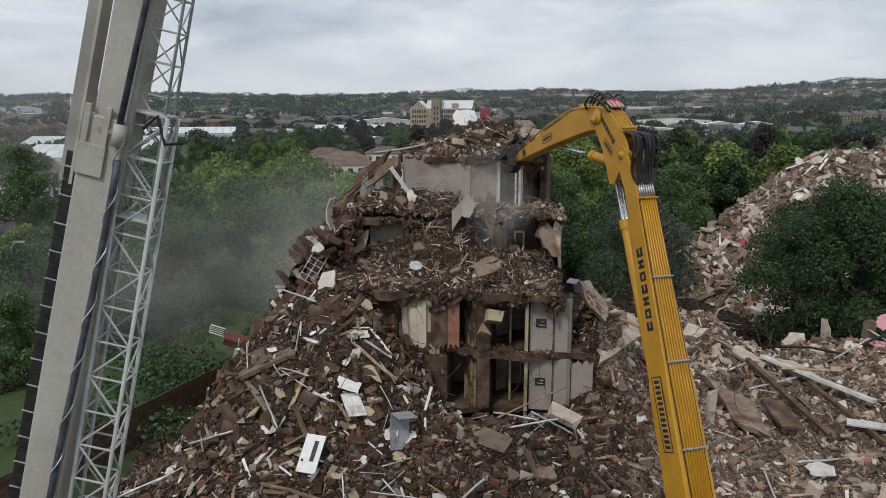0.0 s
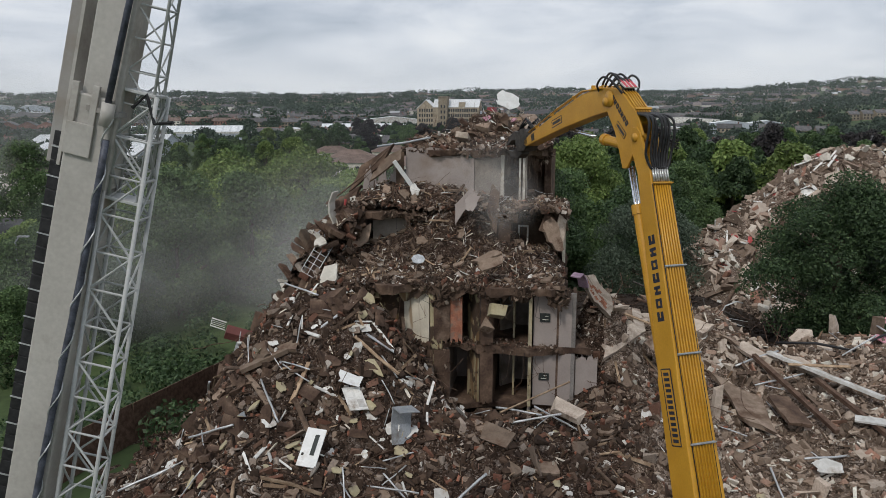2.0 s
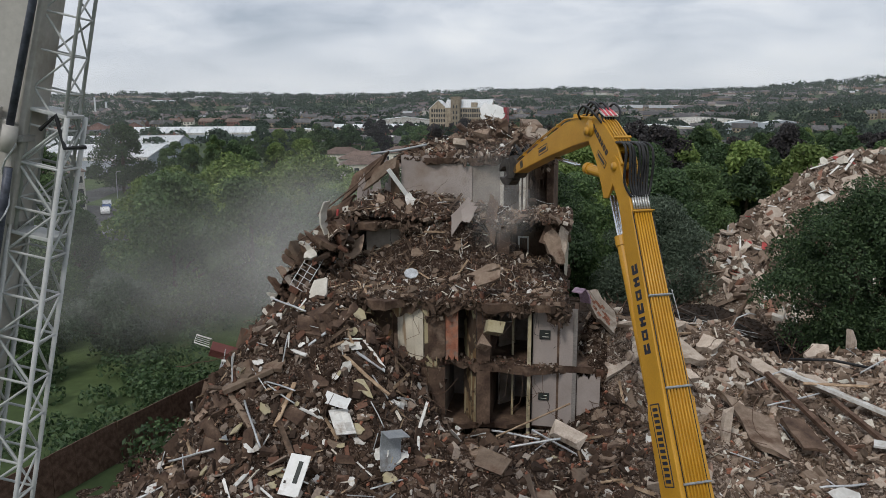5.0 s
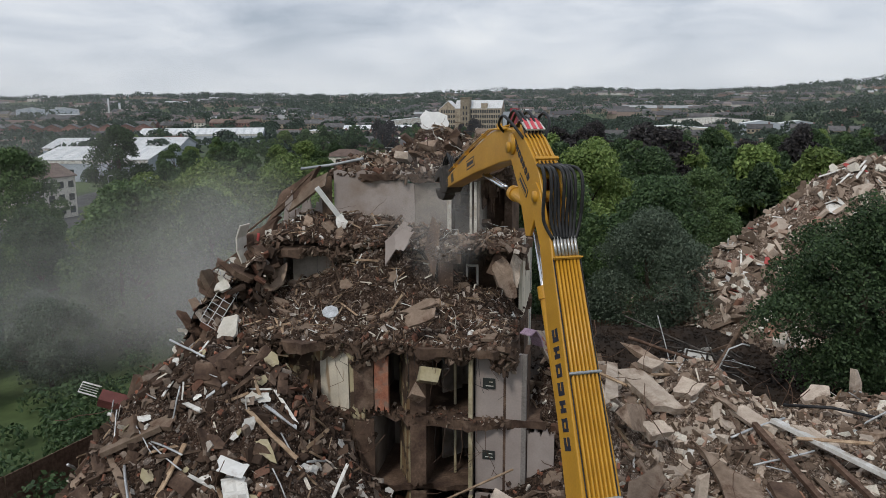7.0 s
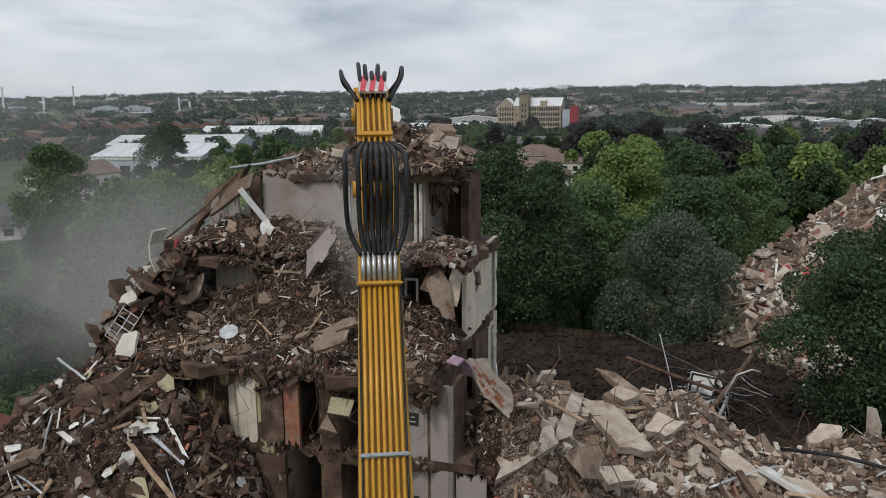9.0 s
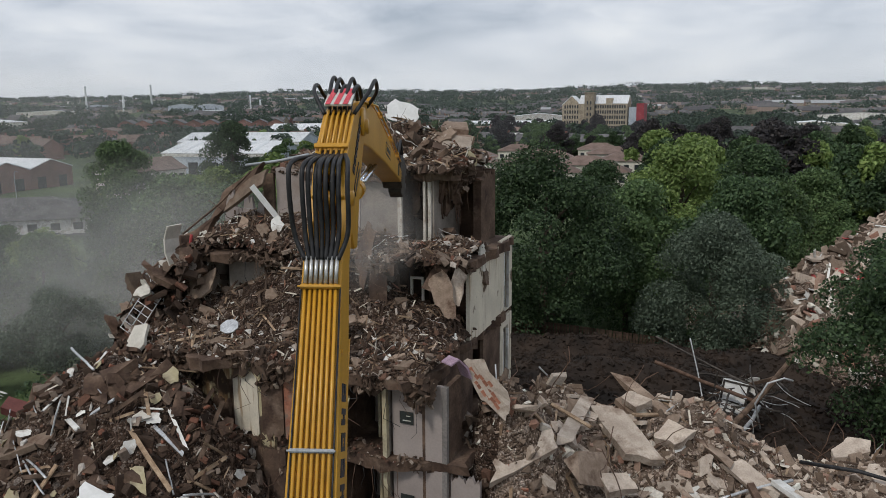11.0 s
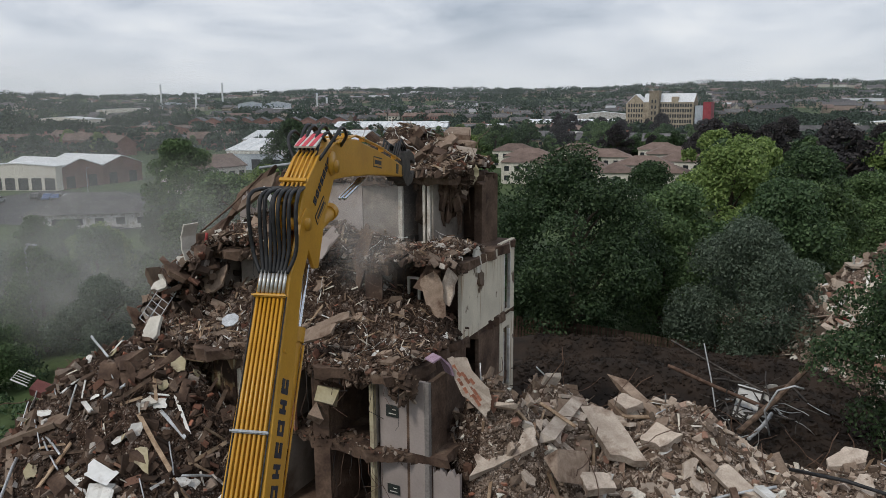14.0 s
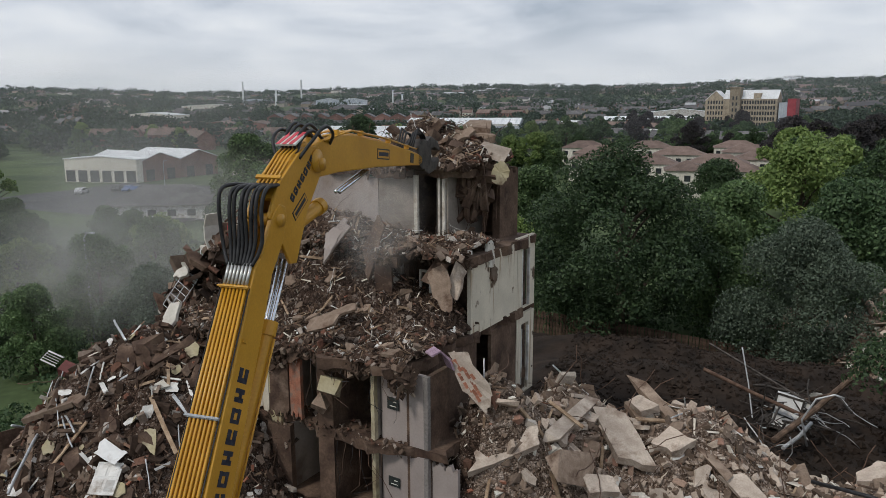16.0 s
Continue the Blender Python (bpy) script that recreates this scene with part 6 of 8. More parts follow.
# the scrap pile with a white cabinet on the bare soil
sx_, sy_ = 16.8, 51.6
sz_ = float(soil_z(np.array(sx_), np.array(sy_)))
wc = piece("white_cabinet", Kit().box(1.2, 0.6, 1.7), M_ENAMEL, pose(sx_, sy_ - 1.0, sz_ + 1.0, -14, 10, -4), "white metal cabinet dumped on scrap metal", "cabinet", 0.02)
Kit().box(1.28, 0.05, 0.1, pose(0, -0.31, 0.78)).box(1.28, 0.05, 0.1, pose(0, -0.31, -0.78)).box(0.1, 0.05, 1.62, pose(-0.6, -0.31, 0)).box(0.1, 0.05, 1.62, pose(0.6, -0.31, 0)).ob("frame", M_CLAW, wc, "dark frame round the door")
for i in range(46):
    m_, nm, lab = rd.choice(((M_GALV, "scrap_bar", "pale bent scrap metal bar"), (M_CLAW, "scrap_bar", "dark bent scrap metal bar"), (M_CLAW, "scrap_bar", "dark bent scrap metal bar"), (M_CLAW, "scrap_bar", "dark bent scrap metal bar")))
    o = single(nm, bent_bar(900 + i, rd.uniform(0.9, 2.6), rd.uniform(0.015, 0.035), m_, nm, 0.3), pose(sx_ + rd.gauss(0.4, 1.2), sy_ + rd.gauss(-1.2, 1.5), sz_ + rd.uniform(0.05, 1.5), rd.uniform(-35, 35), rd.uniform(-40, 40), rd.uniform(0, 360)), lab + " in the scrap pile", "scrap", "scrap metal")
for i in range(26):
    x, y = rd.uniform(11, 26), rd.uniform(42, 47)
    q = bent_bar(700 + i, rd.uniform(1.2, 3.0), 0.022, M_RUST if i % 3 else M_GALV, "reinforcing_bar", 0.5)
    single("reinforcing_bar", q, pose(x, y, hz(x, y, 0.9), rd.uniform(-50, 50), rd.uniform(-80, -20), rd.uniform(0, 360)), "long bent reinforcing bar sticking up", "steel bar", "reinforcing bars")
for x0, y0, z0, pts in ((17.6, 47.5, 0, [(0, 0, 0), (-0.3, 0, 1.2), (0.2, 0.1, 2.2), (0.9, 0.1, 2.5), (1.3, 0.1, 2.4)]), (12.6, 43.5, 0.4, [(0, 0, 0), (-0.5, 0, 1.2), (-1.4, 0, 1.9)]), (14.4, 44.2, 0, [(0, 0, 0), (0.1, 0, 1.4), (-0.4, 0, 2.0)])):
    piece("bent_pipe", Kit().tube([(x0 + a, y0 + b, z0 + c) for a, b, c in pts], 0.045, 7), M_GALV, pose(0, 0, 0), "bent pale pipe standing out of the debris", "pipe", 0, True)


def between(name, a, b, w, d, m_, seed, label, category, face=None):
    """A broken slab or board that runs from a to b, its broad side turned towards face."""
    p, q = Vector(a), Vector(b)
    x = (q - p).normalized()
    z = Vector(face or (0.1, -0.75, 0.65))
    z = (z - x * z.dot(x)).normalized()
    y = z.cross(x)
    c = (p + q) / 2
    m = Matrix(((x.x, y.x, z.x, c.x), (x.y, y.y, z.y, c.y), (x.z, y.z, z.z, c.z), (0, 0, 0, 1)))
    k = shard((q - p).length * 1.12, w * 1.15, d, m_, seed, 4 if w > 0.3 else 6) if w > 0.3 else plank((q - p).length, w, d, seed)
    return piece(name, k, m_, m, label, category)


# slabs and boards sliding down the collapsed upper corner of the ruin
for i, (a, b, w_, d_, m_, lab) in enumerate([
        ((-7.7, 4.3, 12.75), (-9.3, 3.6, 11.2), 0.6, 0.16, M_CONC, "tilted grey roof slab over a broken room"), ((-8.4, 4.9, 12.8), (-10.6, 4.3, 10.7), 0.7, 0.2, M_CONC_BROWN, "brown roof slab sagging at the corner"),
        ((-9.6, 3.6, 10.8), (-11.4, 3.2, 9.5), 1.0, 0.22, M_CONC_BROWN, "brown slab sliding off the corner"), ((-10.0, 3.0, 10.1), (-12.1, 2.6, 8.3), 0.5, 0.12, M_TIMBER_DARK, "dark board sliding off the corner"),
        ((-8.9, 2.5, 9.3), (-10.1, 2.1, 8.1), 1.0, 0.1, M_CONC, "grey panel leaning in the broken storey"), ((-10.0, 0.9, 7.2), (-11.2, 0.6, 4.6), 0.9, 0.3, M_CONC_BROWN, "dark broken wall slab leaning outwards"),
        ((-11.1, 1.5, 8.6), (-12.2, 1.2, 5.8), 0.7, 0.3, M_CONC_BROWN, "dark broken slab leaning outwards"), ((-11.6, 2.4, 8.2), (-12.9, 1.6, 5.4), 0.6, 0.2, M_CONC, "grey broken slab sliding down"),
        ((-12.3, 1.0, 6.4), (-13.4, 0.2, 4.6), 0.8, 0.2, M_CONC_BROWN, "brown slab at the foot of the slope"), ((-4.9, 2.2, 9.3), (-4.2, 2.6, 11.0), 0.75, 0.08, M_PLASTER, "pinkish panel leaning on the debris slope"),
        ((-3.1, 2.4, 8.9), (-3.3, 3.4, 11.0), 0.6, 0.2, M_CONC_BROWN, "torn brown strip of wall"), ((-0.2, 3.2, 8.2), (-0.1, 3.6, 9.6), 0.7, 0.25, M_CONC_PALE, "pale concrete slab leaning under the floor edge")]):
    between("concrete_slab", local(*a), local(*b), w_, d_, m_, 820 + i, lab, "concrete slab")
for i, (a, b, r_, m_, lab) in enumerate([
        ((-10.9, 2.7, 8.1), (-10.4, 2.9, 10.3), 0.06, M_RED, "red painted steel post"), ((-12.4, 2.3, 8.7), (-12.0, 1.9, 7.0), 0.03, M_RUST, "dark bent balcony bar"), ((-12.4, 2.3, 8.7), (-10.6, 2.7, 10.0), 0.035, M_RUST, "dark bent balcony bar"),
        ((-12.2, 2.2, 8.2), (-10.8, 2.5, 9.4), 0.025, M_GALV, "pale bent balcony bar"), ((-12.1, 2.1, 7.6), (-10.8, 2.3, 8.5), 0.025, M_GALV, "pale bent balcony bar"), ((-11.8, 2.1, 8.9), (-11.5, 1.8, 7.2), 0.02, M_GALV, "pale bent balcony bar"),
        ((-11.4, 2.2, 9.2), (-11.0, 1.9, 7.5), 0.02, M_GALV, "pale bent balcony bar"), ((-6.6, 5.2, 13.2), (-9.3, 5.0, 12.75), 0.06, M_GREYMETAL, "grey gutter jutting from the roof edge"), ((-8.6, 4.3, 12.6), (-11.2, 3.4, 10.2), 0.04, M_TIMBER_DARK, "dark rail sloping down the broken corner"),
        ((-9.9, 2.6, 8.6), (-11.9, 0.8, 5.6), 0.035, M_GALV, "pale pipe sliding down the debris"), ((-10.6, 0.4, 6.8), (-11.5, 0.0, 5.2), 0.05, M_WHITE, "white strip hanging on the torn wall"), ((-10.3, 0.4, 7.0), (-11.1, 0.0, 5.4), 0.03, M_WHITE, "white strip hanging on the torn wall")]):
    p, q = local(*a), local(*b)
    mid_ = p.lerp(q, 0.5) + Vector((rd.uniform(-.12, .12), -0.08, rd.uniform(-.15, .1)))
    piece("bent_bar", Kit().tube(bend([p, p.lerp(mid_, 0.5), mid_, mid_.lerp(q, 0.5), q], 3), r_, 7), m_, pose(0, 0, 0), lab, "bar", 0, True)
# large slabs lying on the heap
for i, (a, b, w_, d_, m_, lab) in enumerate([
        ((13.0, 35.6, 2.2), (13.8, 30.2, 1.2), 1.9, 0.25, M_CONC, "large flat concrete slab with a broken edge"), ((14.9, 33.4, 1.9), (15.2, 30.6, 1.35), 1.1, 0.15, M_CONC_BROWN, "ribbed brown slab beside a flat slab"),
        ((7.0, 33.0, 3.5), (9.0, 35.0, 4.7), 0.95, 0.3, M_CONC_PALE, "long pale slab lying up the heap"), ((10.1, 38.2, 4.2), (12.1, 36.3, 3.1), 1.15, 0.35, M_CONC_PALE, "large white-faced broken concrete slab"),
        ((12.0, 37.6, 3.7), (13.6, 37.5, 3.7), 1.1, 0.4, M_CONC_PALE, "large pale broken concrete slab"), ((9.2, 35.3, 4.2), (9.8, 38.4, 4.3), 0.4, 0.3, M_CONC_PALE, "pale broken concrete beam in the heap"),
        ((10.4, 35.2, 3.3), (11.4, 34.4, 2.7), 0.9, 0.4, M_CONC_PALE, "thick pale broken block"), ((11.0, 39.3, 4.2), (12.0, 38.8, 4.1), 0.7, 0.3, M_CONC_PALE, "pale broken block on the crest"),
        ((11.3, 40.6, 4.3), (14.2, 37.4, 3.3), 0.34, 0.28, M_CONC, "broken concrete post sloping down the heap"), ((14.2, 37.4, 3.0), (16.4, 36.2, 2.3), 0.9, 0.2, M_CONC_PALE, "pale slab lying on the heap"),
        ((-7.4, 30.8, 5.0), (-6.0, 30.4, 5.1), 0.9, 0.18, M_CONC, "flat grey slab lying on the heap"), ((-8.6, 31.0, 4.6), (-6.8, 31.6, 5.6), 0.6, 0.25, M_CONC, "grey concrete lintel on the heap"),
        ((-4.4, 31.6, 5.6), (-3.4, 31.4, 5.4), 0.55, 0.08, M_PLASTER_W, "white flaked slab lying on the heap"), ((-5.6, 32.0, 6.2), (-4.8, 31.2, 5.8), 0.7, 0.3, M_CONC_BROWN, "dark block lying on the heap"),
        ((-6.8, 31.6, 5.7), (-5.9, 31.2, 5.5), 0.65, 0.05, M_GREYMETAL, "grey metal panel lying on the heap"), ((-3.2, 30.2, 4.5), (-2.6, 29.6, 3.9), 0.5, 0.06, M_PLASTER_Y, "cream panel leaning on the heap"),
        ((1.6, 28.6, 2.0), (2.6, 28.2, 1.8), 0.7, 0.35, M_CONC, "tan concrete block lying on the heap"), ((4.6, 30.0, 2.6), (5.5, 29.6, 2.3), 0.6, 0.3, M_CONC_PALE, "pale concrete block lying on the heap")]):
    between("concrete_slab", a, b, w_, d_, m_, 860 + i, lab, "concrete slab", (0.15, -0.5, 0.85))
for i, (a, b, w_, m_, lab) in enumerate([
        ((-6.4, 31.2, 5.5), (-5.2, 30.4, 5.4), 0.16, M_WHITE, "white painted strip lying on the heap"), ((-6.2, 30.6, 5.0), (-4.6, 31.4, 6.0), 0.1, M_GALV, "pale metal strip lying up the heap"), ((-4.4, 31.9, 5.7), (-2.2, 31.2, 4.5), 0.12, M_GALV, "pale bent metal strip"),
        ((-3.8, 31.0, 5.2), (-1.9, 30.0, 3.9), 0.14, M_TIMBER, "pale timber batten lying on the heap"), ((-8.9, 31.4, 4.8), (-7.2, 30.9, 4.9), 0.12, M_WHITE, "white painted strip lying on the heap"), ((-7.8, 32.6, 5.6), (-6.9, 31.6, 5.6), 0.3, M_WHITE, "white board lying on the heap"),
        ((2.2, 29.2, 2.6), (5.2, 30.6, 3.4), 0.06, M_TIMBER, "long thin batten lying on the heap"), ((-5.9, 28.6, 3.3), (-5.2, 27.6, 2.4), 0.2, M_TIMBER_DARK, "dark timber lying on the heap"), ((-9.2, 30.6, 4.0), (-7.4, 29.8, 4.1), 0.18, M_TIMBER_DARK, "dark timber lying on the heap"),
        ((16.4, 35.2, 2.6), (19.0, 34.6, 2.7), 0.14, M_TIMBER, "timber batten lying on the heap"), ((17.4, 31.0, 1.6), (21.0, 30.2, 1.9), 0.2, M_RUST, "rusty strip lying on the heap"), ((12.8, 40.2, 3.8), (15.4, 38.2, 3.2), 0.14, M_TIMBER_DARK, "dark timber lying down the heap"),
        ((8.6, 37.0, 4.7), (10.0, 36.2, 4.3), 0.12, M_TIMBER, "splintered batten on the heap")]):
    between("timber_plank" if m_ in (M_TIMBER, M_TIMBER_DARK) else "metal_strip" if m_ in (M_GALV, M_RUST) else "painted_board", a, b, min(w_, 0.29), 0.05, m_, 900 + i, lab, "board", (0.1, -0.4, 0.9))
# loose whole bricks on the heap
for i in range(260):
    x, y = rd.uniform(-11, 12), rd.uniform(23, 34)
    if outside(x, y):
        part("brick", bk, heap, lay_on(heap_z, x, y, 0.08, 60))

# big torn pieces on the roof and on the collapsed side
for i in range(16):
    p = local(rd.uniform(-5.6, -1.4), rd.uniform(6.0, 8.8), 12.6)
    z = 12.6 + float(h_e(np.array((RUIN.inverted() @ p).x), np.array((RUIN.inverted() @ p).y))) + 0.12
    m_ = rd.choice((M_CONC, M_CONC_BROWN, M_CONC, M_CONC_PALE, M_TIMBER_DARK))
    piece("concrete_slab", shard(rd.uniform(0.5, 1.2), rd.uniform(0.3, 0.8), rd.uniform(0.08, 0.4), m_, 600 + i, 6), m_, pose(p.x, p.y, z, rd.uniform(-50, 50), rd.uniform(-40, 40), rd.uniform(0, 360)), "torn slab jutting from the roof debris", "concrete slab")
for i in range(46):
    u, v = rd.uniform(-13.4, -9.9), rd.uniform(0.9, 4.5)
    p = local(u, v, float(h_side(np.array(u), np.array(v))) + 0.12)
    m_ = rd.choice((M_CONC_BROWN, M_CONC_BROWN, M_CONC, M_TIMBER_DARK, M_PLASTER_W, M_RUST))
    piece("concrete_slab", shard(rd.uniform(0.5, 1.7), rd.uniform(0.25, 0.8), rd.uniform(0.06, 0.3), m_, 640 + i, 6), m_, pose(p.x, p.y, p.z, rd.uniform(-40, 40), rd.uniform(15, 70), rd.uniform(-40, 40)), "torn slab sliding down the collapsed side", "concrete slab")
# big dark blocks of the left part of the heap
for i in range(44):
    x, y = rd.uniform(-10.5, -2.5), rd.uniform(27.5, 33.2)
    if outside(x, y):
        piece("concrete_slab", shard(rd.uniform(0.4, 1.1), rd.uniform(0.3, 0.7), rd.uniform(0.12, 0.4), M_CONC_BROWN, 700 + i, 6), M_CONC_BROWN, lay_on(heap_z, x, y, 0.12, 34), "dark soiled concrete block in the heap", "concrete slab")
# a white panelled leaf among the rubble
leaf_ = piece("white_door", Kit().box(0.78, 0.04, 1.2), M_WHITE, pose(-3.55, 28.6, hz(-3.55, 28.6, 0.5), -62, 6, 28), "white panelled door lying broken on the heap", "door", 0.008)
for dx_ in (-0.18, 0.18):
    for dz_ in (-0.27, 0.27):
        Kit().box(0.26, 0.012, 0.4, pose(dx_, -0.024, dz_)).ob("raised_panel", M_WHITE, leaf_)
# plates and frames in the scrap pile
for i in range(9):
    m_ = (M_WHITE, M_CLAW, M_GREYMETAL)[i % 3]
    piece("scrap_plate", shard(rd.uniform(0.5, 1.2), rd.uniform(0.25, 0.6), 0.03, m_, 760 + i, 5), m_, pose(sx_ + rd.gauss(0.3, 0.9), sy_ + rd.gauss(-1.0, 1.2), sz_ + rd.uniform(0.2, 1.5), rd.uniform(-70, 70), rd.uniform(-50, 50), rd.uniform(0, 360)), "bent metal plate in the scrap pile", "scrap")
for i in range(16):
    o = single("scrap_bar", bent_bar(960 + i, rd.uniform(1.5, 3.2), rd.uniform(0.035, 0.07), M_CLAW, "scrap_bar", 0.18), pose(sx_ + rd.gauss(0.4, 1.1), sy_ + rd.gauss(-1.0, 1.3), sz_ + rd.uniform(0.2, 1.7), rd.uniform(-30, 30), rd.uniform(-35, 35), rd.uniform(0, 360)), "dark steel section in the scrap pile", "scrap", "scrap metal")

for a, b, r_, m_, lab in (((12.9, 50.6, 1.9), (17.6, 49.4, 0.6), 0.1, M_RUST, "long rusty tube lying across the scrap pile"), ((19.6, 51.2, 2.3), (16.2, 46.6, 0.4), 0.14, M_TIMBER_DARK, "thick weathered pole leaning on the scrap pile"),
                          ((13.0, 52.4, 2.7), (18.4, 50.2, 0.7), 0.06, M_CLAW, "long dark steel tube over the scrap pile"), ((17.8, 49.0, 0.5), (16.6, 46.4, 0.2), 0.09, M_GALV, "grey metal duct lying beside the scrap"),
                          ((15.3, 49.6, 0.1), (14.6, 50.8, 3.2), 0.035, M_GALV, "bent pale steel strip sticking up from scrap")):
    p, q = Vector(a), Vector(b)
    m = p.lerp(q, 0.5) + Vector((0.06, 0.05, -0.08))
    piece("steel_tube" if m_ is not M_TIMBER_DARK else "timber_pole", Kit().tube([p, p.lerp(m, 0.5), m, m.lerp(q, 0.5), q], r_, 9), m_, pose(0, 0, 0), lab, "tube" if m_ is not M_TIMBER_DARK else "pole")


# ---------------------------------------------------------------- trees
def leaf_cloud(rng, lumps, leaves, size, squash=1.0):
    """Leaf quads, folded along the middle, on the skins of many uneven lumps (x, y, z, radius)."""
    cs = np.array(lumps)
    w = cs[:, 3] ** 2
    pick = rng.choice(len(cs), leaves, p=w / w.sum())
    d = rng.normal(size=(leaves, 3)); d /= np.linalg.norm(d, axis=1)[:, None]
    d[:, 2] = np.where(d[:, 2] < -0.35, -d[:, 2], d[:, 2])
    r = cs[pick, 3] * (0.55 + 0.5 * rng.uniform(0, 1, leaves) ** 0.6)
    C = cs[pick, :3] + d * r[:, None] * np.array([1, 1, squash])
    nrm = d + rng.normal(size=(leaves, 3)) * 0.7; nrm /= np.linalg.norm(nrm, axis=1)[:, None]
    a = np.cross(nrm, rng.normal(size=(leaves, 3))); a /= np.linalg.norm(a, axis=1)[:, None] + 1e-9
    b = np.cross(nrm, a)
    s = size * rng.uniform(0.6, 1.4, leaves)[:, None]
    V = np.stack([C - a * s, C + b * s * 0.55 - nrm * s * 0.15, C + a * s - nrm * s * 0.3, C - b * s * 0.55 - nrm * s * 0.15], 1).reshape(-1, 3)
    k = np.arange(leaves)[:, None] * 4
    F = np.concatenate([k + np.array([[0, 1, 2]]), k + np.array([[0, 2, 3]])])
    return V, F


def crown_lumps(rng, h, r, n, low=0.28):
    out = []
    for i in range(n):
        z = rng.uniform(low, 0.97)
        prof = math.sin(math.pi * min(1, (z - low + 0.12) / (1.12 - low)) ** 0.85) ** 0.7
        a, q = rng.uniform(0, 2 * math.pi), rng.uniform(0.35, 0.92)
        R = r * prof
        out.append((R * q * math.cos(a) * rng.uniform(0.85, 1.12), R * q * math.sin(a) * rng.uniform(0.85, 1.12), h * z, r * rng.uniform(0.17, 0.32)))
    return out


def make_tree(name, seed, h, r, leaves, size, material, label, lumps=34, low=0.25):
    rng = np.random.default_rng(seed)
    root = thing(name, label, "tree", group="trees round the site")
    L = crown_lumps(rng, h, r, lumps, low)
    k = Kit()
    k.tube([(0, 0, -0.6), (0.05 * h / 10, 0, h * 0.25), (-0.02 * h, 0.01 * h, h * 0.5), (0.01 * h, 0, h * 0.8)], h * 0.03, 8, h * 0.008)
    for x, y, z, q in L[:9]:
        z0 = max(h * 0.18, z - 0.55 * math.hypot(x, y) - 0.1 * h)
        k.tube([(0, 0, z0), (x * 0.45, y * 0.45, z0 + (z - z0) * 0.6), (x, y, z)], h * 0.012, 6, h * 0.003)
    k.ob("trunk", M_BARK, root)
    V, F = leaf_cloud(rng, L, leaves, size)
    part("crown", tri_mesh("crown", V, F, material), root)
    return root


def put(x, y, sc=1.0, turn=0.0, dz=0.0):
    return Matrix.Translation((x, y, float(ground_z(x, y)) + dz)) @ pose(0, 0, 0, 0, 0, turn)


def plant(proto, x, y, sc=1.0, dz=0.0, turn=None, first=[]):
    """A tree at x, y; sc scales it as it grew."""
    o = copy_thing(proto, put(x, y, 1, rt.uniform(0, 360) if turn is None else turn, dz))
    o.scale = (sc * rt.uniform(0.92, 1.08), sc * rt.uniform(0.92, 1.08), sc)
    return o


rt = random.Random(21)
near = [make_tree("tree", 1, 13, 7.0, 22000, 0.20, M_LEAF[0], "large dark green broadleaf tree", 60, 0.14),
        make_tree("tree", 2, 12, 6.4, 20000, 0.185, M_LEAF[1], "full green broadleaf tree in leaf", 50, 0.16),
        make_tree("tree", 3, 12, 6.5, 20000, 0.19, M_LEAF[2], "bright yellow-green broadleaf tree", 46, 0.16),
        make_tree("tree", 4, 10, 5.8, 20000, 0.165, M_LEAF[3], "greyish green willow-like tree", 50, 0.1),
        make_tree("tree", 5, 13, 7.0, 60000, 0.115, M_LEAF[0], "large dark green broadleaf tree", 70, 0.12),
        make_tree("tree", 6, 10, 5.8, 52000, 0.095, M_LEAF[3], "greyish green willow-like tree", 60, 0.05)]
mid = [make_tree("tree", 11, 12, 6.2, 7000, 0.34, M_LEAF[1], "green broadleaf tree in full leaf", 36, 0.12),
       make_tree("tree", 12, 12, 6.4, 7000, 0.34, M_LEAF[0], "dark green broadleaf tree in full leaf", 36, 0.12),
       make_tree("tree", 13, 13, 5.6, 7000, 0.33, M_LEAF[2], "light green broadleaf tree in full leaf", 34, 0.12),
       make_tree("tree", 14, 15, 7.4, 7000, 0.36, M_LEAF[4], "dark copper-leaved tree in full leaf", 36, 0.12)]
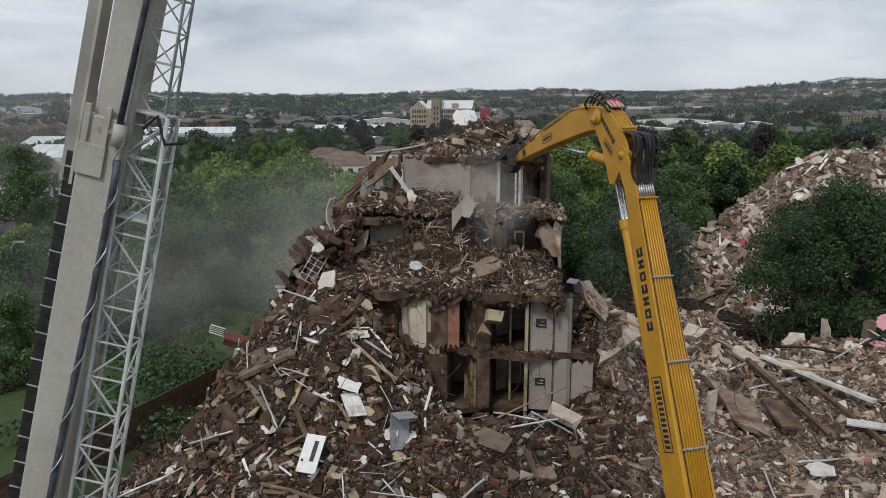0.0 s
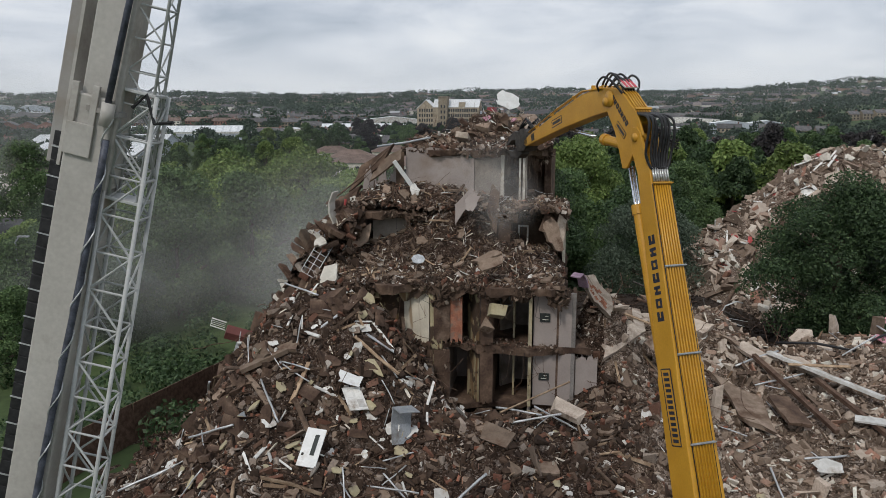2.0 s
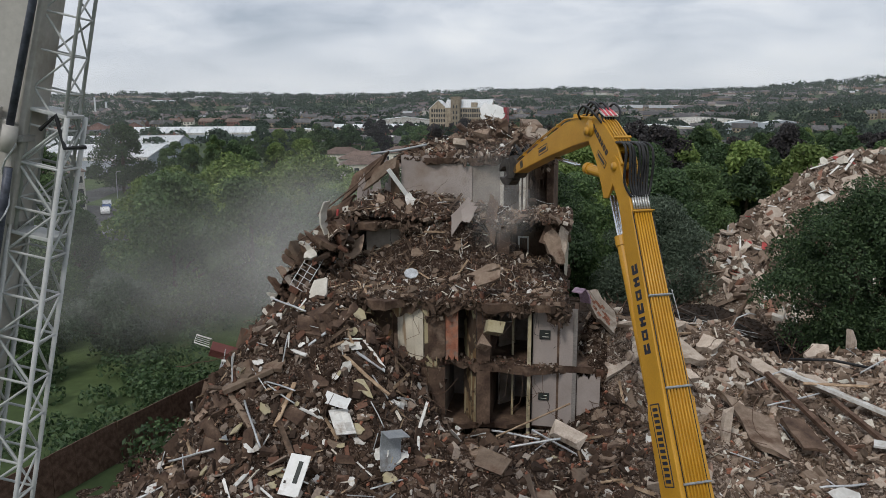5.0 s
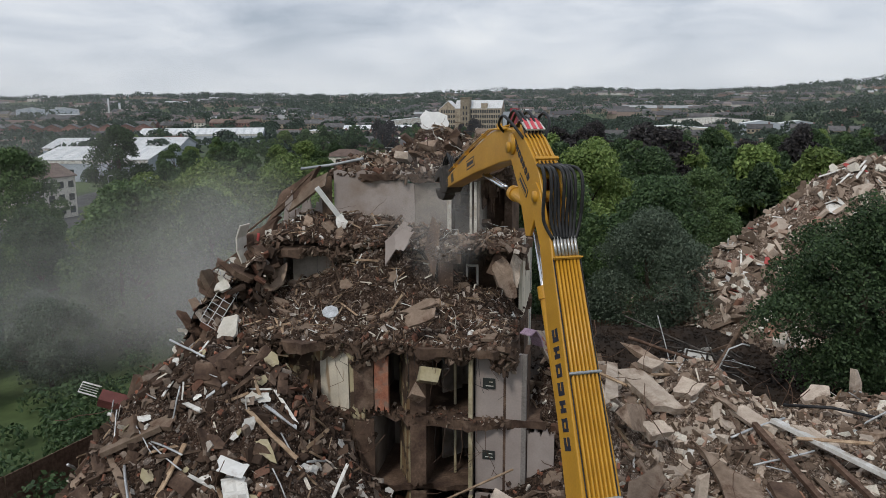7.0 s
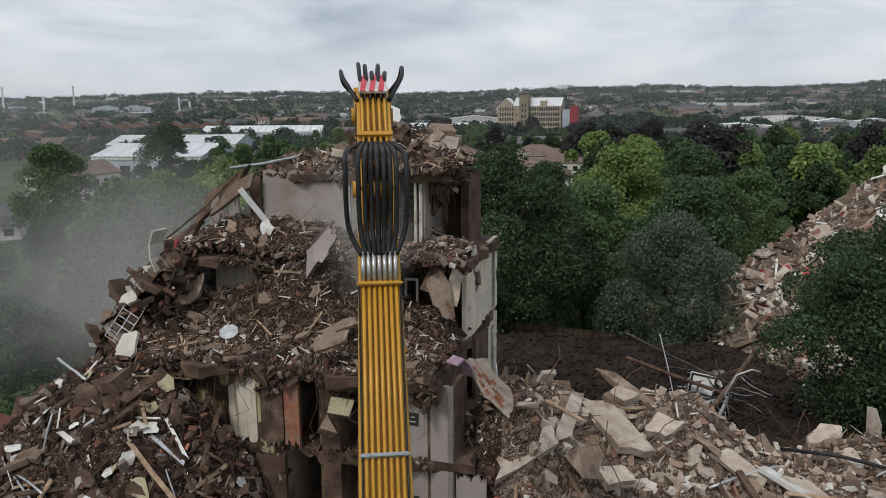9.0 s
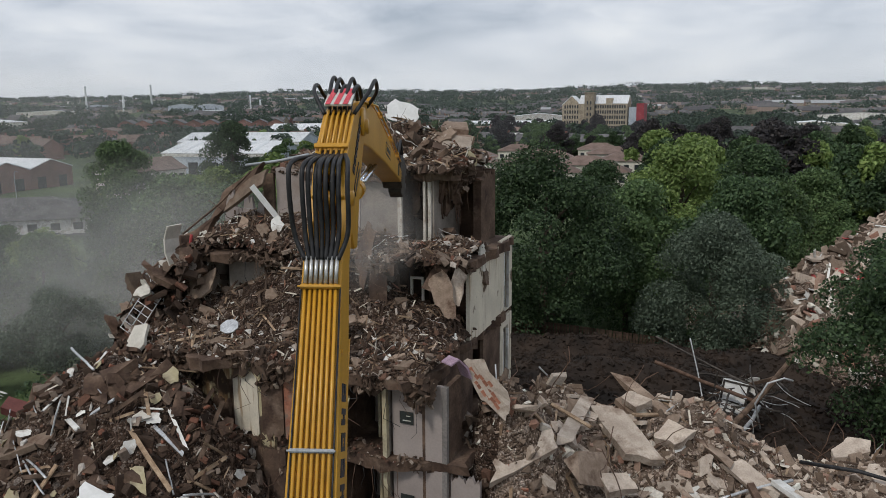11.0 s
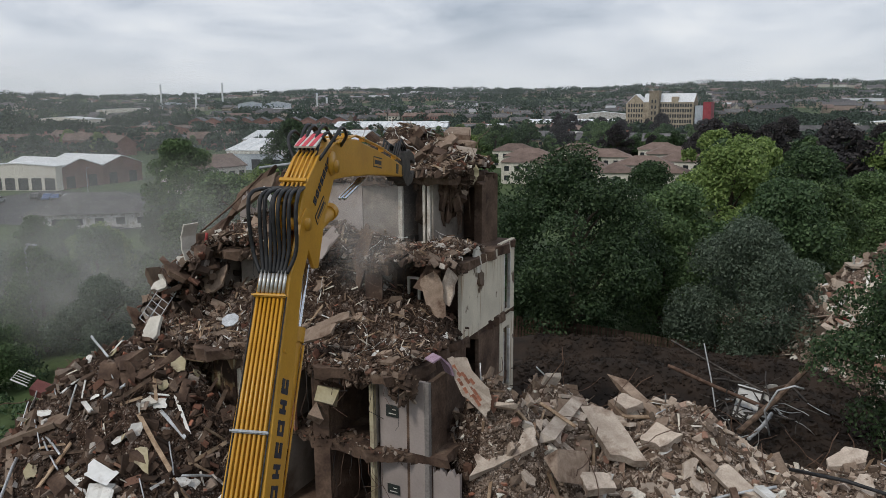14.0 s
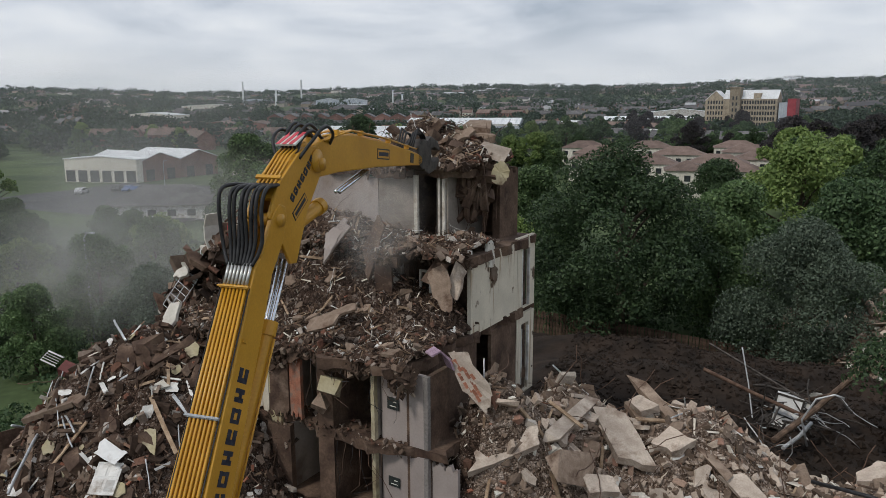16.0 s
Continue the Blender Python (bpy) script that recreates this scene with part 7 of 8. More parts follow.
# the trees beside and behind the ruin
for p, x, y, sc in [(4, 5.6, 69, 1.1), (5, 17.6, 68, 1.05), (1, 12.5, 84, 0.95), (0, 22, 84, 0.9), (4, 25.2, 48.8, 0.86), (5, 28.5, 52, 0.9), (2, 19.5, 113, 1.2), (1, 12, 77, 0.8), (1, 27, 96, 0.9), (0, 30, 124, 1.0), (0, 9, 128, 0.8),
                    (1, 35, 112, 0.9), (2, -26, 90, 1.12), (2, -17, 92, 1.1), (2, -33, 88, 1.05), (1, -9, 95, 0.95), (2, -22, 78, 0.95), (1, -25, 68, 0.9), (1, -17, 65, 0.85), (1, -21, 58, 0.7),
                    (1, -12, 72, 0.8), (2, -11, 82, 0.95), (0, -84, 190, 1.2), (1, -66, 119, 1.15), (0, -40, 80, 0.62), (1, -46, 72, 0.55), (1, -33, 62, 0.6), (2, -38, 68, 0.58), (1, -54, 66, 0.55), (1, -48, 58, 0.6),
                    (2, -40, 54, 0.55), (1, -30, 53, 0.6), (3, -22, 50, 0.55), (1, -34, 46, 0.5), (1, -26, 44, 0.45), (1, -58, 52, 0.6), (2, -50, 46, 0.5), (1, -42, 42, 0.5), (1, -62, 60, 0.55), (0, -68, 50, 0.7), (1, -60, 40, 0.6), (1, -50, 36, 0.55),
                    (1, -66, 74, 0.5), (1, -58, 80, 0.45), (2, -74, 66, 0.55), (0, -46, 92, 0.6), (0, -52, 98, 0.62)]:
    plant(near[p], x, y, sc)
# the belt of trees further off
for i in range(190):
    a = rt.uniform(-0.2, 0.62)
    d = rt.uniform(95, 330)
    x, y = d * math.sin(a), d * math.cos(a)
    if x < 18 and 80 < y < 300 or (16 < x < 95 and 60 < y < 122):
        continue
    plant(mid[rt.choice((0, 1, 1, 0, 2, 1, 3))], x, y, rt.uniform(0.75, 1.12))
for i in range(60):
    a = rt.uniform(-0.12, 0.1)
    d = rt.uniform(282, 480)
    plant(mid[rt.choice((0, 1, 1, 3))], d * math.sin(a), d * math.cos(a), rt.uniform(0.6, 0.95))
for i in range(110):
    a = rt.uniform(-1.02, -0.16)
    d = rt.uniform(96, 420)
    x, y = d * math.sin(a), d * math.cos(a)
    if (-200 < x < -46 and 85 < y < 270) or (x < -40 and d > 120 and rt.random() < 0.5):
        continue
    plant(mid[rt.choice((0, 1, 0, 2))], x, y, rt.uniform(0.55, 0.85))
for i in range(46):
    x, y = rt.uniform(-90, -42), rt.uniform(150, 330)
    if y < 200 and x < -62 or y < 262 and x < -86:
        continue
    plant(mid[rt.choice((0, 1, 0, 2))], x, y, rt.uniform(0.6, 0.95))
for o in near + mid:
    for c in list(o.children):
        bpy.data.objects.remove(c)
    bpy.data.objects.remove(o)

# far woods: clumps of foliage over the valley and the hills
rw = np.random.default_rng(31)


def far_woods(n, d0, d1, size, leaves, name, label, a0=-1.1, a1=0.75, thresh=0.0, ridge=None):
    a = rw.uniform(a0, a1, n * 3)
    d = np.sqrt(rw.uniform(d0 ** 2, d1 ** 2, n * 3)) if ridge is None else rw.normal(ridge, 130, n * 3)
    x, y = d * np.sin(a), d * np.cos(a)
    ok = wave(x, y, 0.011, 3.0) + 0.35 * rw.normal(size=len(x)) > thresh
    x, y = x[ok][:n], y[ok][:n]
    s = size * rw.uniform(0.55, 1.25, len(x))
    z = ground_z(x, y)
    L = [(p, q, r + t * 0.55, t) for p, q, r, t in zip(x, y, z, s)]
    V, F = leaf_cloud(rw, L, leaves * len(L), size * 0.20, 0.8)
    o = new(name, tri_mesh(name, V, F, M_FARLEAF))
    tagged(o, label, "woods", kind="stuff")


far_woods(1700, 320, 760, 6.0, 95, "valley_trees", "scattered green trees between far houses", thresh=-0.1)
far_woods(3600, 760, 1900, 8.5, 44, "hillside_trees", "dark green trees over the far hillside", thresh=-0.3)
far_woods(3200, 1900, 3700, 13.0, 30, "far_hill_trees", "dark green woods on the far hills", thresh=-0.4)
far_woods(1500, 0, 0, 15.0, 34, "skyline_trees", "line of dark trees along the hill skyline", thresh=-0.6, ridge=3900)
# undergrowth below the trees
xs = np.concatenate([rw.uniform(-62, -11, 420), rw.uniform(20, 42, 90), rw.uniform(-6, 26, 90)])
ys = np.concatenate([rw.uniform(34, 96, 420), rw.uniform(62, 74, 90), rw.uniform(67.5, 82, 90)])
s_ = rw.uniform(0.5, 1.7, len(xs))
V, F = leaf_cloud(rw, [(a, b, c + 0.4 * t, t) for a, b, c, t in zip(xs, ys, ground_z(xs, ys), s_)], 220 * len(xs), 0.13, 0.8)
tagged(new("undergrowth", tri_mesh("undergrowth", V, F, M_LEAF[0])), "tangled green bushes and undergrowth below the trees", "bushes", kind="stuff")


# ---------------------------------------------------------------- the town
M_ROOF = mat("slate_roof", (0.07, 0.068, 0.07), (0.13, 0.125, 0.125), 0.5, 0.8, 0.2, objrand=0.3, fine=4)
M_ROOF_BROWN = mat("brown_tile_roof", (0.12, 0.085, 0.07), (0.18, 0.13, 0.11), 0.5, 0.85, 0.3, objrand=0.2, fine=4)
M_STONE = mat("sandstone_wall", (0.22, 0.18, 0.13), (0.32, 0.27, 0.20), 0.4, 0.9, 0.3, objrand=0.25, fine=3)
M_CREAM = mat("cream_render", (0.52, 0.49, 0.42), (0.62, 0.59, 0.52), 0.4, 0.85, 0.1, objrand=0.15, fine=3)
M_REDWALL = mat("red_brick_wall", (0.15, 0.082, 0.066), (0.22, 0.12, 0.098), 0.4, 0.9, 0.2, objrand=0.25, fine=5)
M_WHITEROOF = mat("pale_sheet_roof", (0.60, 0.62, 0.63), (0.72, 0.73, 0.74), 0.15, 0.5, 0.05, objrand=0.12, fine=1.5)
M_BLUEGREY = mat("blue_grey_cladding", (0.34, 0.38, 0.43), (0.44, 0.48, 0.52), 0.2, 0.6, 0.05, objrand=0.1)
M_ROOFLIGHT = mat("translucent_roof_light", (0.50, 0.53, 0.55), (0.60, 0.62, 0.64), 0.3, 0.5, 0.0)
M_ASPHALT = mat("asphalt", (0.045, 0.045, 0.047), (0.075, 0.075, 0.077), 0.2, 0.9, 0.2, fine=3)
M_REDCLAD = mat("red_cladding", (0.24, 0.03, 0.04), (0.30, 0.045, 0.055), 0.3, 0.5, 0.0)
M_GLASSD = mat("dark_window", (0.02, 0.023, 0.027), (0.05, 0.055, 0.06), 1, 0.12, 0.0, spec=0.6)
M_WINFRAME = mat("white_window_frame", (0.6, 0.6, 0.58), (0.72, 0.72, 0.7), 2, 0.6, 0.0)
rb = random.Random(77)
PANE = {}


def pane(w, h):
    """One shared window mesh a size: a dark pane behind a thin pale frame."""
    if (w, h) not in PANE:
        PANE[(w, h)] = Kit().box(w, 0.08, h).mesh("window", M_GLASSD)
    return PANE[(w, h)]


def windows(root, L, y, rows, cols, w=1.2, h=1.3, z0=1.6, dz=2.7, side=-1):
    for r in range(rows):
        for c in range(cols):
            part("window", pane(w, h), root, pose(-L / 2 + L * (c + 0.5) / cols, y + side * 0.05, z0 + dz * r))


def gable(L, D, h, rise, over=0.3):
    """Walls with gables and a pitched roof whose ridge runs along x."""
    walls = Kit().prism([(-D / 2, -3), (D / 2, -3), (D / 2, h), (0, h + rise), (-D / 2, h)], L)
    roof = Kit()
    for s in (-1, 1):
        a, b = (s * (D / 2 + over), h - over * rise / (D / 2)), (0, h + rise)
        roof.prism([a, b, (b[0], b[1] + 0.2), (a[0], a[1] + 0.2)], L + 2 * over)
    return walls, roof


def hip(L, D, h, rise, over=0.4):
    roof = Kit()
    l, d, r = L / 2 + over, D / 2 + over, max(L / 2 - D / 2, 0.2)
    roof.add([(-l, -d, h), (l, -d, h), (l, d, h), (-l, d, h), (-r, 0, h + rise), (r, 0, h + rise)], [(0, 1, 5, 4), (1, 2, 5), (2, 3, 4, 5), (3, 0, 4), (3, 2, 1, 0)])
    return roof


def house(L, D, h, rise, wall_m, roof_m, label, cols=3, rows=2, hipped=False, chimney=True, category="house", group="houses of the town", w=1.3, hh=1.3):
    root = thing("house", label, category, group=group)
    walls, roof = gable(L, D, h, rise)
    if hipped:
        walls, roof = Kit().box(L, D, h + 3, pose(0, 0, h / 2 - 1.5)), hip(L, D, h, rise)
    walls.ob("wall", wall_m, root)
    r = roof.ob("roof", roof_m, root)
    if chimney:
        Kit().box(0.9, 0.6, 1.8, pose(L * 0.36, 0, h + rise + 0.3)).ob("chimney", M_REDWALL, r)
    windows(root, L, -D / 2, rows, cols, w, hh, 1.5, (h - 0.6) / rows)
    return root


def lay(proto, x, y, turn, dz=0.0):
    return copy_thing(proto, Matrix.Translation((x, y, float(ground_z(x, y)) + dz)) @ pose(0, 0, 0, 0, 0, turn))


protos = [house(9, 8, 5.2, 2.8, M_STONE, M_ROOF, "stone terraced house with a slate roof"), house(16, 8, 5.4, 2.9, M_STONE, M_ROOF, "pair of stone houses with slate roofs", 6),
          house(8, 8, 5.2, 2.6, M_REDWALL, M_ROOF, "red brick house with a dark roof"), house(22, 8, 5.4, 2.8, M_REDWALL, M_ROOF_BROWN, "red brick terrace with brown roofs", 8),
          house(9, 8, 5.2, 2.6, M_CREAM, M_ROOF_BROWN, "cream rendered house with a brown roof"), house(24, 8, 5.4, 2.8, M_STONE, M_ROOF, "stone terrace with slate roofs", 9)]
cream = [house(9, 9, 5.6, 2.0, M_CREAM, M_ROOF_BROWN, "cream rendered house with a hipped brown roof", 3, 2, True, False, group="cream houses"),
         house(14, 9, 5.6, 2.2, M_CREAM, M_ROOF_BROWN, "pair of cream rendered houses with a hipped brown roof", 5, 2, True, False, group="cream houses")]
for x, y, k, turn in [(-1, 188, 0, 8), (10, 192, 0, -4), (-12, 206, 1, 6), (4, 214, 1, 2), (14, 228, 1, 3), (-26, 214, 1, 8), (-30, 236, 1, 5), (-8, 240, 1, 4), (10, 252, 1, 2), (-40, 262, 1, 6), (-20, 268, 1, 5), (6, 278, 1, 3)]:
    lay(cream[k], x, y, turn)
for x, y, k, turn in [(58, 236, 3, 35), (76, 262, 1, 20), (66, 205, 2, 60), (95, 300, 5, 15), (130, 330, 3, 10)]:
    lay(protos[k], x, y, turn)
# rows of houses across the valley and up the hills
for row in range(72):
    a = rb.uniform(-0.98, 0.62)
    d = rb.uniform(330, 1050)
    turn = rb.uniform(-35, 35)
    x, y = d * math.sin(a), d * math.cos(a)
    if -40 < x < 70 and 330 < y < 640:
        continue
    p = protos[rb.choice((0, 1, 2, 3, 4, 5, 1, 5))]
    step_ = 12 if p in (protos[0], protos[2], protos[4]) else 27
    for i in range(rb.randint(2, 4)):
        lay(p, x + i * step_ * math.cos(radians(turn)), y + i * step_ * math.sin(radians(turn)), turn)


def far_town(n, d0, d1, name, walls_m, roof_m):
    """Far roofs and walls, too small to tell apart, over the hillsides."""
    W, R = Kit(), Kit()
    for i in range(n):
        a, d = rb.uniform(-1.05, 0.7), math.sqrt(rb.uniform(d0 ** 2, d1 ** 2))
        x, y = d * math.sin(a), d * math.cos(a)
        if float(wave(x, y, 0.006, 8.0)) < -0.25:
            continue
        L, D, h = rb.choice((10, 18, 30, 40)), 9, rb.uniform(4.5, 6.5)
        m = Matrix.Translation((x, y, float(ground_z(x, y)))) @ pose(0, 0, 0, 0, 0, rb.uniform(-30, 30))
        W.prism([(-D / 2, -2), (D / 2, -2), (D / 2, h), (0, h + 3), (-D / 2, h)], L, m)
        R.prism([(-D / 2 - .4, h - .2), (0, h + 3), (0, h + 3.3), (-D / 2 - .4, h + .1)], L + .6, m)
        R.prism([(D / 2 + .4, h - .2), (0, h + 3), (0, h + 3.3), (D / 2 + .4, h + .1)], L + .6, m)
    t = thing(name, "far rows of stone and brick houses on the hillside", "houses", kind="stuff")
    W.ob("walls", walls_m, t); R.ob("roofs", roof_m, t)


ISL = [(0, (0.18, 0.15, 0.12)), (0.35, (0.32, 0.27, 0.21)), (0.5, (0.22, 0.12, 0.095)), (0.75, (0.42, 0.39, 0.34)), (1, (0.70, 0.69, 0.66))]
M_FARWALL = mat("far_house_walls", (0.22, 0.18, 0.14), (0.3, 0.25, 0.2), 0.1, 0.9, 0.0, island=ISL)
M_FARROOF = mat("far_house_roofs", (0.07, 0.07, 0.075), (0.12, 0.11, 0.11), 0.1, 0.85, 0.0, island=[(0, (0.06, 0.06, 0.065)), (0.6, (0.12, 0.11, 0.11)), (0.85, (0.18, 0.12, 0.10)), (0.92, (0.40, 0.42, 0.43)), (1, (0.60, 0.62, 0.63))])
far_town(1500, 800, 2000, "far_houses", M_FARWALL, M_FARROOF)
far_town(900, 2000, 3300, "farthest_houses", M_FARWALL, M_FARROOF)

# the mill
mx_, my_ = 5.0, 508.0
mill = thing("mill_building", "tall sandstone textile mill with many windows and a pale roof", "mill", pose(mx_, my_, float(ground_z(mx_, my_)), 0, 0, -12))
mill.scale = (0.66, 0.66, 0.9)
w_, r_ = gable(46, 18, 23, 5.5)
w_.ob("wall", M_STONE, mill); r_.ob("roof", M_WHITEROOF, mill)
Kit().box(9, 9, 33, pose(-12, -9.2, 13.5)).box(10, 10, 0.8, pose(-12, -9.2, 30.2)).ob("stair_tower", M_STONE, mill, bevel=0.1)
Kit().prism([(-9, -3), (9, -3), (9, 22), (0, 28), (-9, 22)], 15, pose(-30.5, 0, 0) @ pose(0, 0, 0, 0, 0, 90)).ob("gable_wing", M_STONE, mill)
for s in (-1, 1):
    Kit().prism([(s * 9.5, 21.8), (0, 28.1), (0, 28.5), (s * 9.5, 22.2)], 15.6, pose(-30.5, 0, 0) @ pose(0, 0, 0, 0, 0, 90)).ob("roof", M_WHITEROOF, mill)
Kit().prism([(-9.3, 22), (-9.3, 26.5), (-4, 26.5)], 6, pose(6, 0, 0)).ob("dormer", M_STONE, mill)
for r in range(6):
    for c in range(13):
        part("window", pane(1.5, 2.2), mill, pose(-6.5 + c * 2.25, -9.06, 3.0 + 3.55 * r))
    for c in range(6):
        part("window", pane(1.4, 2.2), mill, pose(-36.7 + c * 2.45, -7.56, 3.0 + 3.55 * r))
    for c in range(2):
        part("window", pane(1.3, 2.2), mill, pose(-13.5 + c * 3.0, -13.76, 4.0 + 3.9 * r))
Kit().box(7, 15, 21, pose(27.5, 0, 10)).ob("stair_block", M_BLUEGREY, mill, "blue-grey clad block")
Kit().box(7, 15.5, 23.5, pose(34.5, 0, 11.2)).ob("stair_block", M_REDCLAD, mill, "bright red clad block")


def long_shed(x, y, L, D, h, rise, turn, wall_m, roof_m, label, doors):
    """A warehouse whose ridge runs along its front, with raised roof ribs and a dark plinth."""
    root = thing("warehouse", label, "warehouse", Matrix.Translation((x, y, float(ground_z(x, y)))) @ pose(0, 0, 0, 0, 0, turn), group="works sheds")
    w, r = gable(L, D, h, rise, 0.4)
    w.ob("wall", wall_m, root)
    roof = r.ob("roof", roof_m, root)
    slope = math.degrees(math.atan2(rise, D / 2))
    for i in range(int(L / 4.5)):
        Kit().box(1.2, D * 0.42, 0.12, pose(-L / 2 + 4.5 * (i + 0.5), -D * 0.26, h + rise * 0.48 + 0.24, slope)).ob("roof_light", M_ROOFLIGHT, roof, "grey translucent roof light")
    Kit().box(L + 0.2, 0.2, 0.9, pose(0, -D / 2 - 0.12, h - 0.6)).ob("fascia", M_WHITE, root)
    for i in range(doors):
        part("door", pane(3.2, 3.6), root, pose(-L / 2 + L * (i + 0.5) / doors, -D / 2 - 0.03, 1.8))
    return root


def shed(x, y, L, D, h, rise, turn, wall_m, roof_m, label, spans=1, doors=3, low_m=None):
    """A works shed of one or more pitched spans."""
    root = thing("warehouse", label, "warehouse", Matrix.Translation((x, y, float(ground_z(x, y)))) @ pose(0, 0, 0, 0, 0, turn), group="works sheds")
    for i in range(spans):
        w, r = gable(D, L / spans, h, rise, 0.2)
        m = pose(-L / 2 + L / spans * (i + 0.5), 0, 0, 0, 0, 90)
        a, b = w.ob("wall", wall_m, root), r.ob("roof", roof_m, root)
        a.matrix_basis, b.matrix_basis = m, m
    for i in range(doors):
        part("door", pane(2.6, 3.0), root, pose(-L / 2 + L * (i + 0.5) / doors, -D / 2 - 0.03, 1.6))
    if low_m:
        Kit().box(L + 0.3, 0.3, h * 0.5, pose(0, -D / 2 - 0.1, h * 0.22)).ob("plinth", low_m, root)
    return root


shed(-146, 181, 27, 22, 5.2, 2.2, 82, M_REDWALL, M_WHITEROOF, "red brick factory with pale twin pitched roofs", 2, 4)
shed(-147, 164.5, 21, 5, 6.0, 0.8, 13, M_CREAM, M_WHITEROOF, "cream fronted works with tall dark doorways", 1, 6)
long_shed(-112, 246, 34, 34, 6.4, 3.0, 3, M_BLUEGREY, M_WHITEROOF, "grey clad warehouse with a pale ribbed roof", 5)
long_shed(-144, 322, 52, 34, 6.0, 3.2, 8, M_BLUEGREY, M_WHITEROOF, "large grey warehouse with a pale ribbed roof", 4)
long_shed(-166, 478, 72, 34, 6.0, 3.2, 12, M_BLUEGREY, M_WHITEROOF, "very large pale roofed warehouse", 6)
shed(-222, 330, 50, 20, 4.5, 1.6, 18, M_REDWALL, M_ROOF, "long low red brick works", 3, 8)
shed(-300, 420, 90, 26, 6, 2, 20, M_REDWALL, M_ROOF_BROWN, "long low red brick works", 4, 8)
shed(-268, 500, 110, 18, 8, 2.6, 22, M_REDWALL, M_ROOF, "long red brick terrace of works with many gables", 10, 20)
shed(-455, 510, 48, 26, 8, 2, 12, M_CREAM, M_WHITEROOF, "cream walled works shed", 1, 4)
shed(-600, 760, 70, 30, 9, 2, 36, M_CREAM, M_WHITEROOF, "pale cream works shed", 1, 4)
shed(-505, 900, 66, 36, 10, 3, 30, M_BLUEGREY, M_WHITEROOF, "pale green-grey works shed", 2, 3)
shed(-720, 1000, 60, 30, 10, 3, 36, M_BLUEGREY, M_WHITEROOF, "pale grey sheet-clad works shed", 1, 3)
shed(-95, 470, 50, 24, 6, 2, 10, M_CREAM, M_WHITEROOF, "low white roofed works shed", 1, 4)
shed(-46, 620, 46, 18, 9, 2.5, 6, M_WHITE, M_WHITEROOF, "long white building with a dark window band", 1, 10, M_REDWALL)
shed(130, 520, 50, 24, 7, 2, -10, M_CREAM, M_WHITEROOF, "long pale roofed works", 1, 5)
shed(190, 640, 60, 24, 8, 2, -14, M_WHITE, M_ROOF, "long white walled works", 1, 5)
shed(215, 560, 50, 26, 7, 2, -14, M_BLUEGREY, M_WHITEROOF, "grey sheet-clad works shed", 2, 5)
long_shed(-62, 560, 60, 24, 6, 2, 6, M_WHITE, M_WHITEROOF, "white works with a long pale roof", 8)
# the white building with a curved roof
dome = thing("curved_roof_hall", "white hall with a low curved roof and a row of windows", "hall", Matrix.Translation((-38, 362, float(ground_z(-38, 362)))) @ pose(0, 0, 0, 0, 0, 5))
arc = [(-17 * math.cos(math.pi * i / 12), 4.6 + 3.2 * math.sin(math.pi * i / 12)) for i in range(13)]
Kit().prism([(-17, -2)] + arc + [(17, -2)], 16, pose(0, 0, 0, 0, 0, 90)).ob("wall", M_WHITE, dome)
for i in range(12):
    part("window", pane(1.5, 1.4), dome, pose(-14.3 + 2.6 * i, -8.05, 3.4))
# bungalow, flats, car park
bung = thing("bungalow", "low white bungalow with a dark hipped roof", "bungalow", Matrix.Translation((-84, 119, float(ground_z(-84, 119)))) @ pose(0, 0, 0, 0, 0, 30))
Kit().box(20, 12, 5.6, pose(0, 0, 0)).ob("wall", M_WHITE, bung); hip(20, 12, 2.8, 3.0, 0.7).ob("roof", M_ROOF, bung)
windows(bung, 20, -6, 1, 6, 1.4, 1.1, 1.5)
flats = house(15, 9, 8.2, 2.2, M_CREAM, M_ROOF_BROWN, "three storey cream block of flats with a brown roof", 6, 3, False, False, "flats", "flats", 1.3, 1.3)
for x, y, turn in [(-83.3, 150.3, 74)]:
    lay(flats, x, y, turn)
tarmac = sheet("car_park", np.arange(-140, -45, 3.0), np.arange(116, 166, 3.0), lambda X, Y: ground_z(X, Y) + 0.12, M_ASPHALT)
tagged(tarmac, "grey asphalt yard with parked cars", "car park", kind="structure")
road = sheet("road", np.arange(-62, -52, 2.0), np.arange(60, 240, 3.0), lambda X, Y: ground_z(X, Y) + 0.15, M_ASPHALT)
road.matrix_basis = pose(-5, 2, 0, 0, 0, 8)
tagged(road, "grey asphalt road", "road", kind="structure")
CAR_PAINT = [mat("car_paint_" + n, c, tuple(1.1 * v for v in c), 2, 0.25, 0.0, spec=0.6) for n, c in (("white", (0.7, 0.7, 0.7)), ("silver", (0.4, 0.41, 0.42)), ("red", (0.3, 0.03, 0.03)), ("blue", (0.04, 0.08, 0.2)), ("black", (0.02, 0.02, 0.022)))]
cars = []
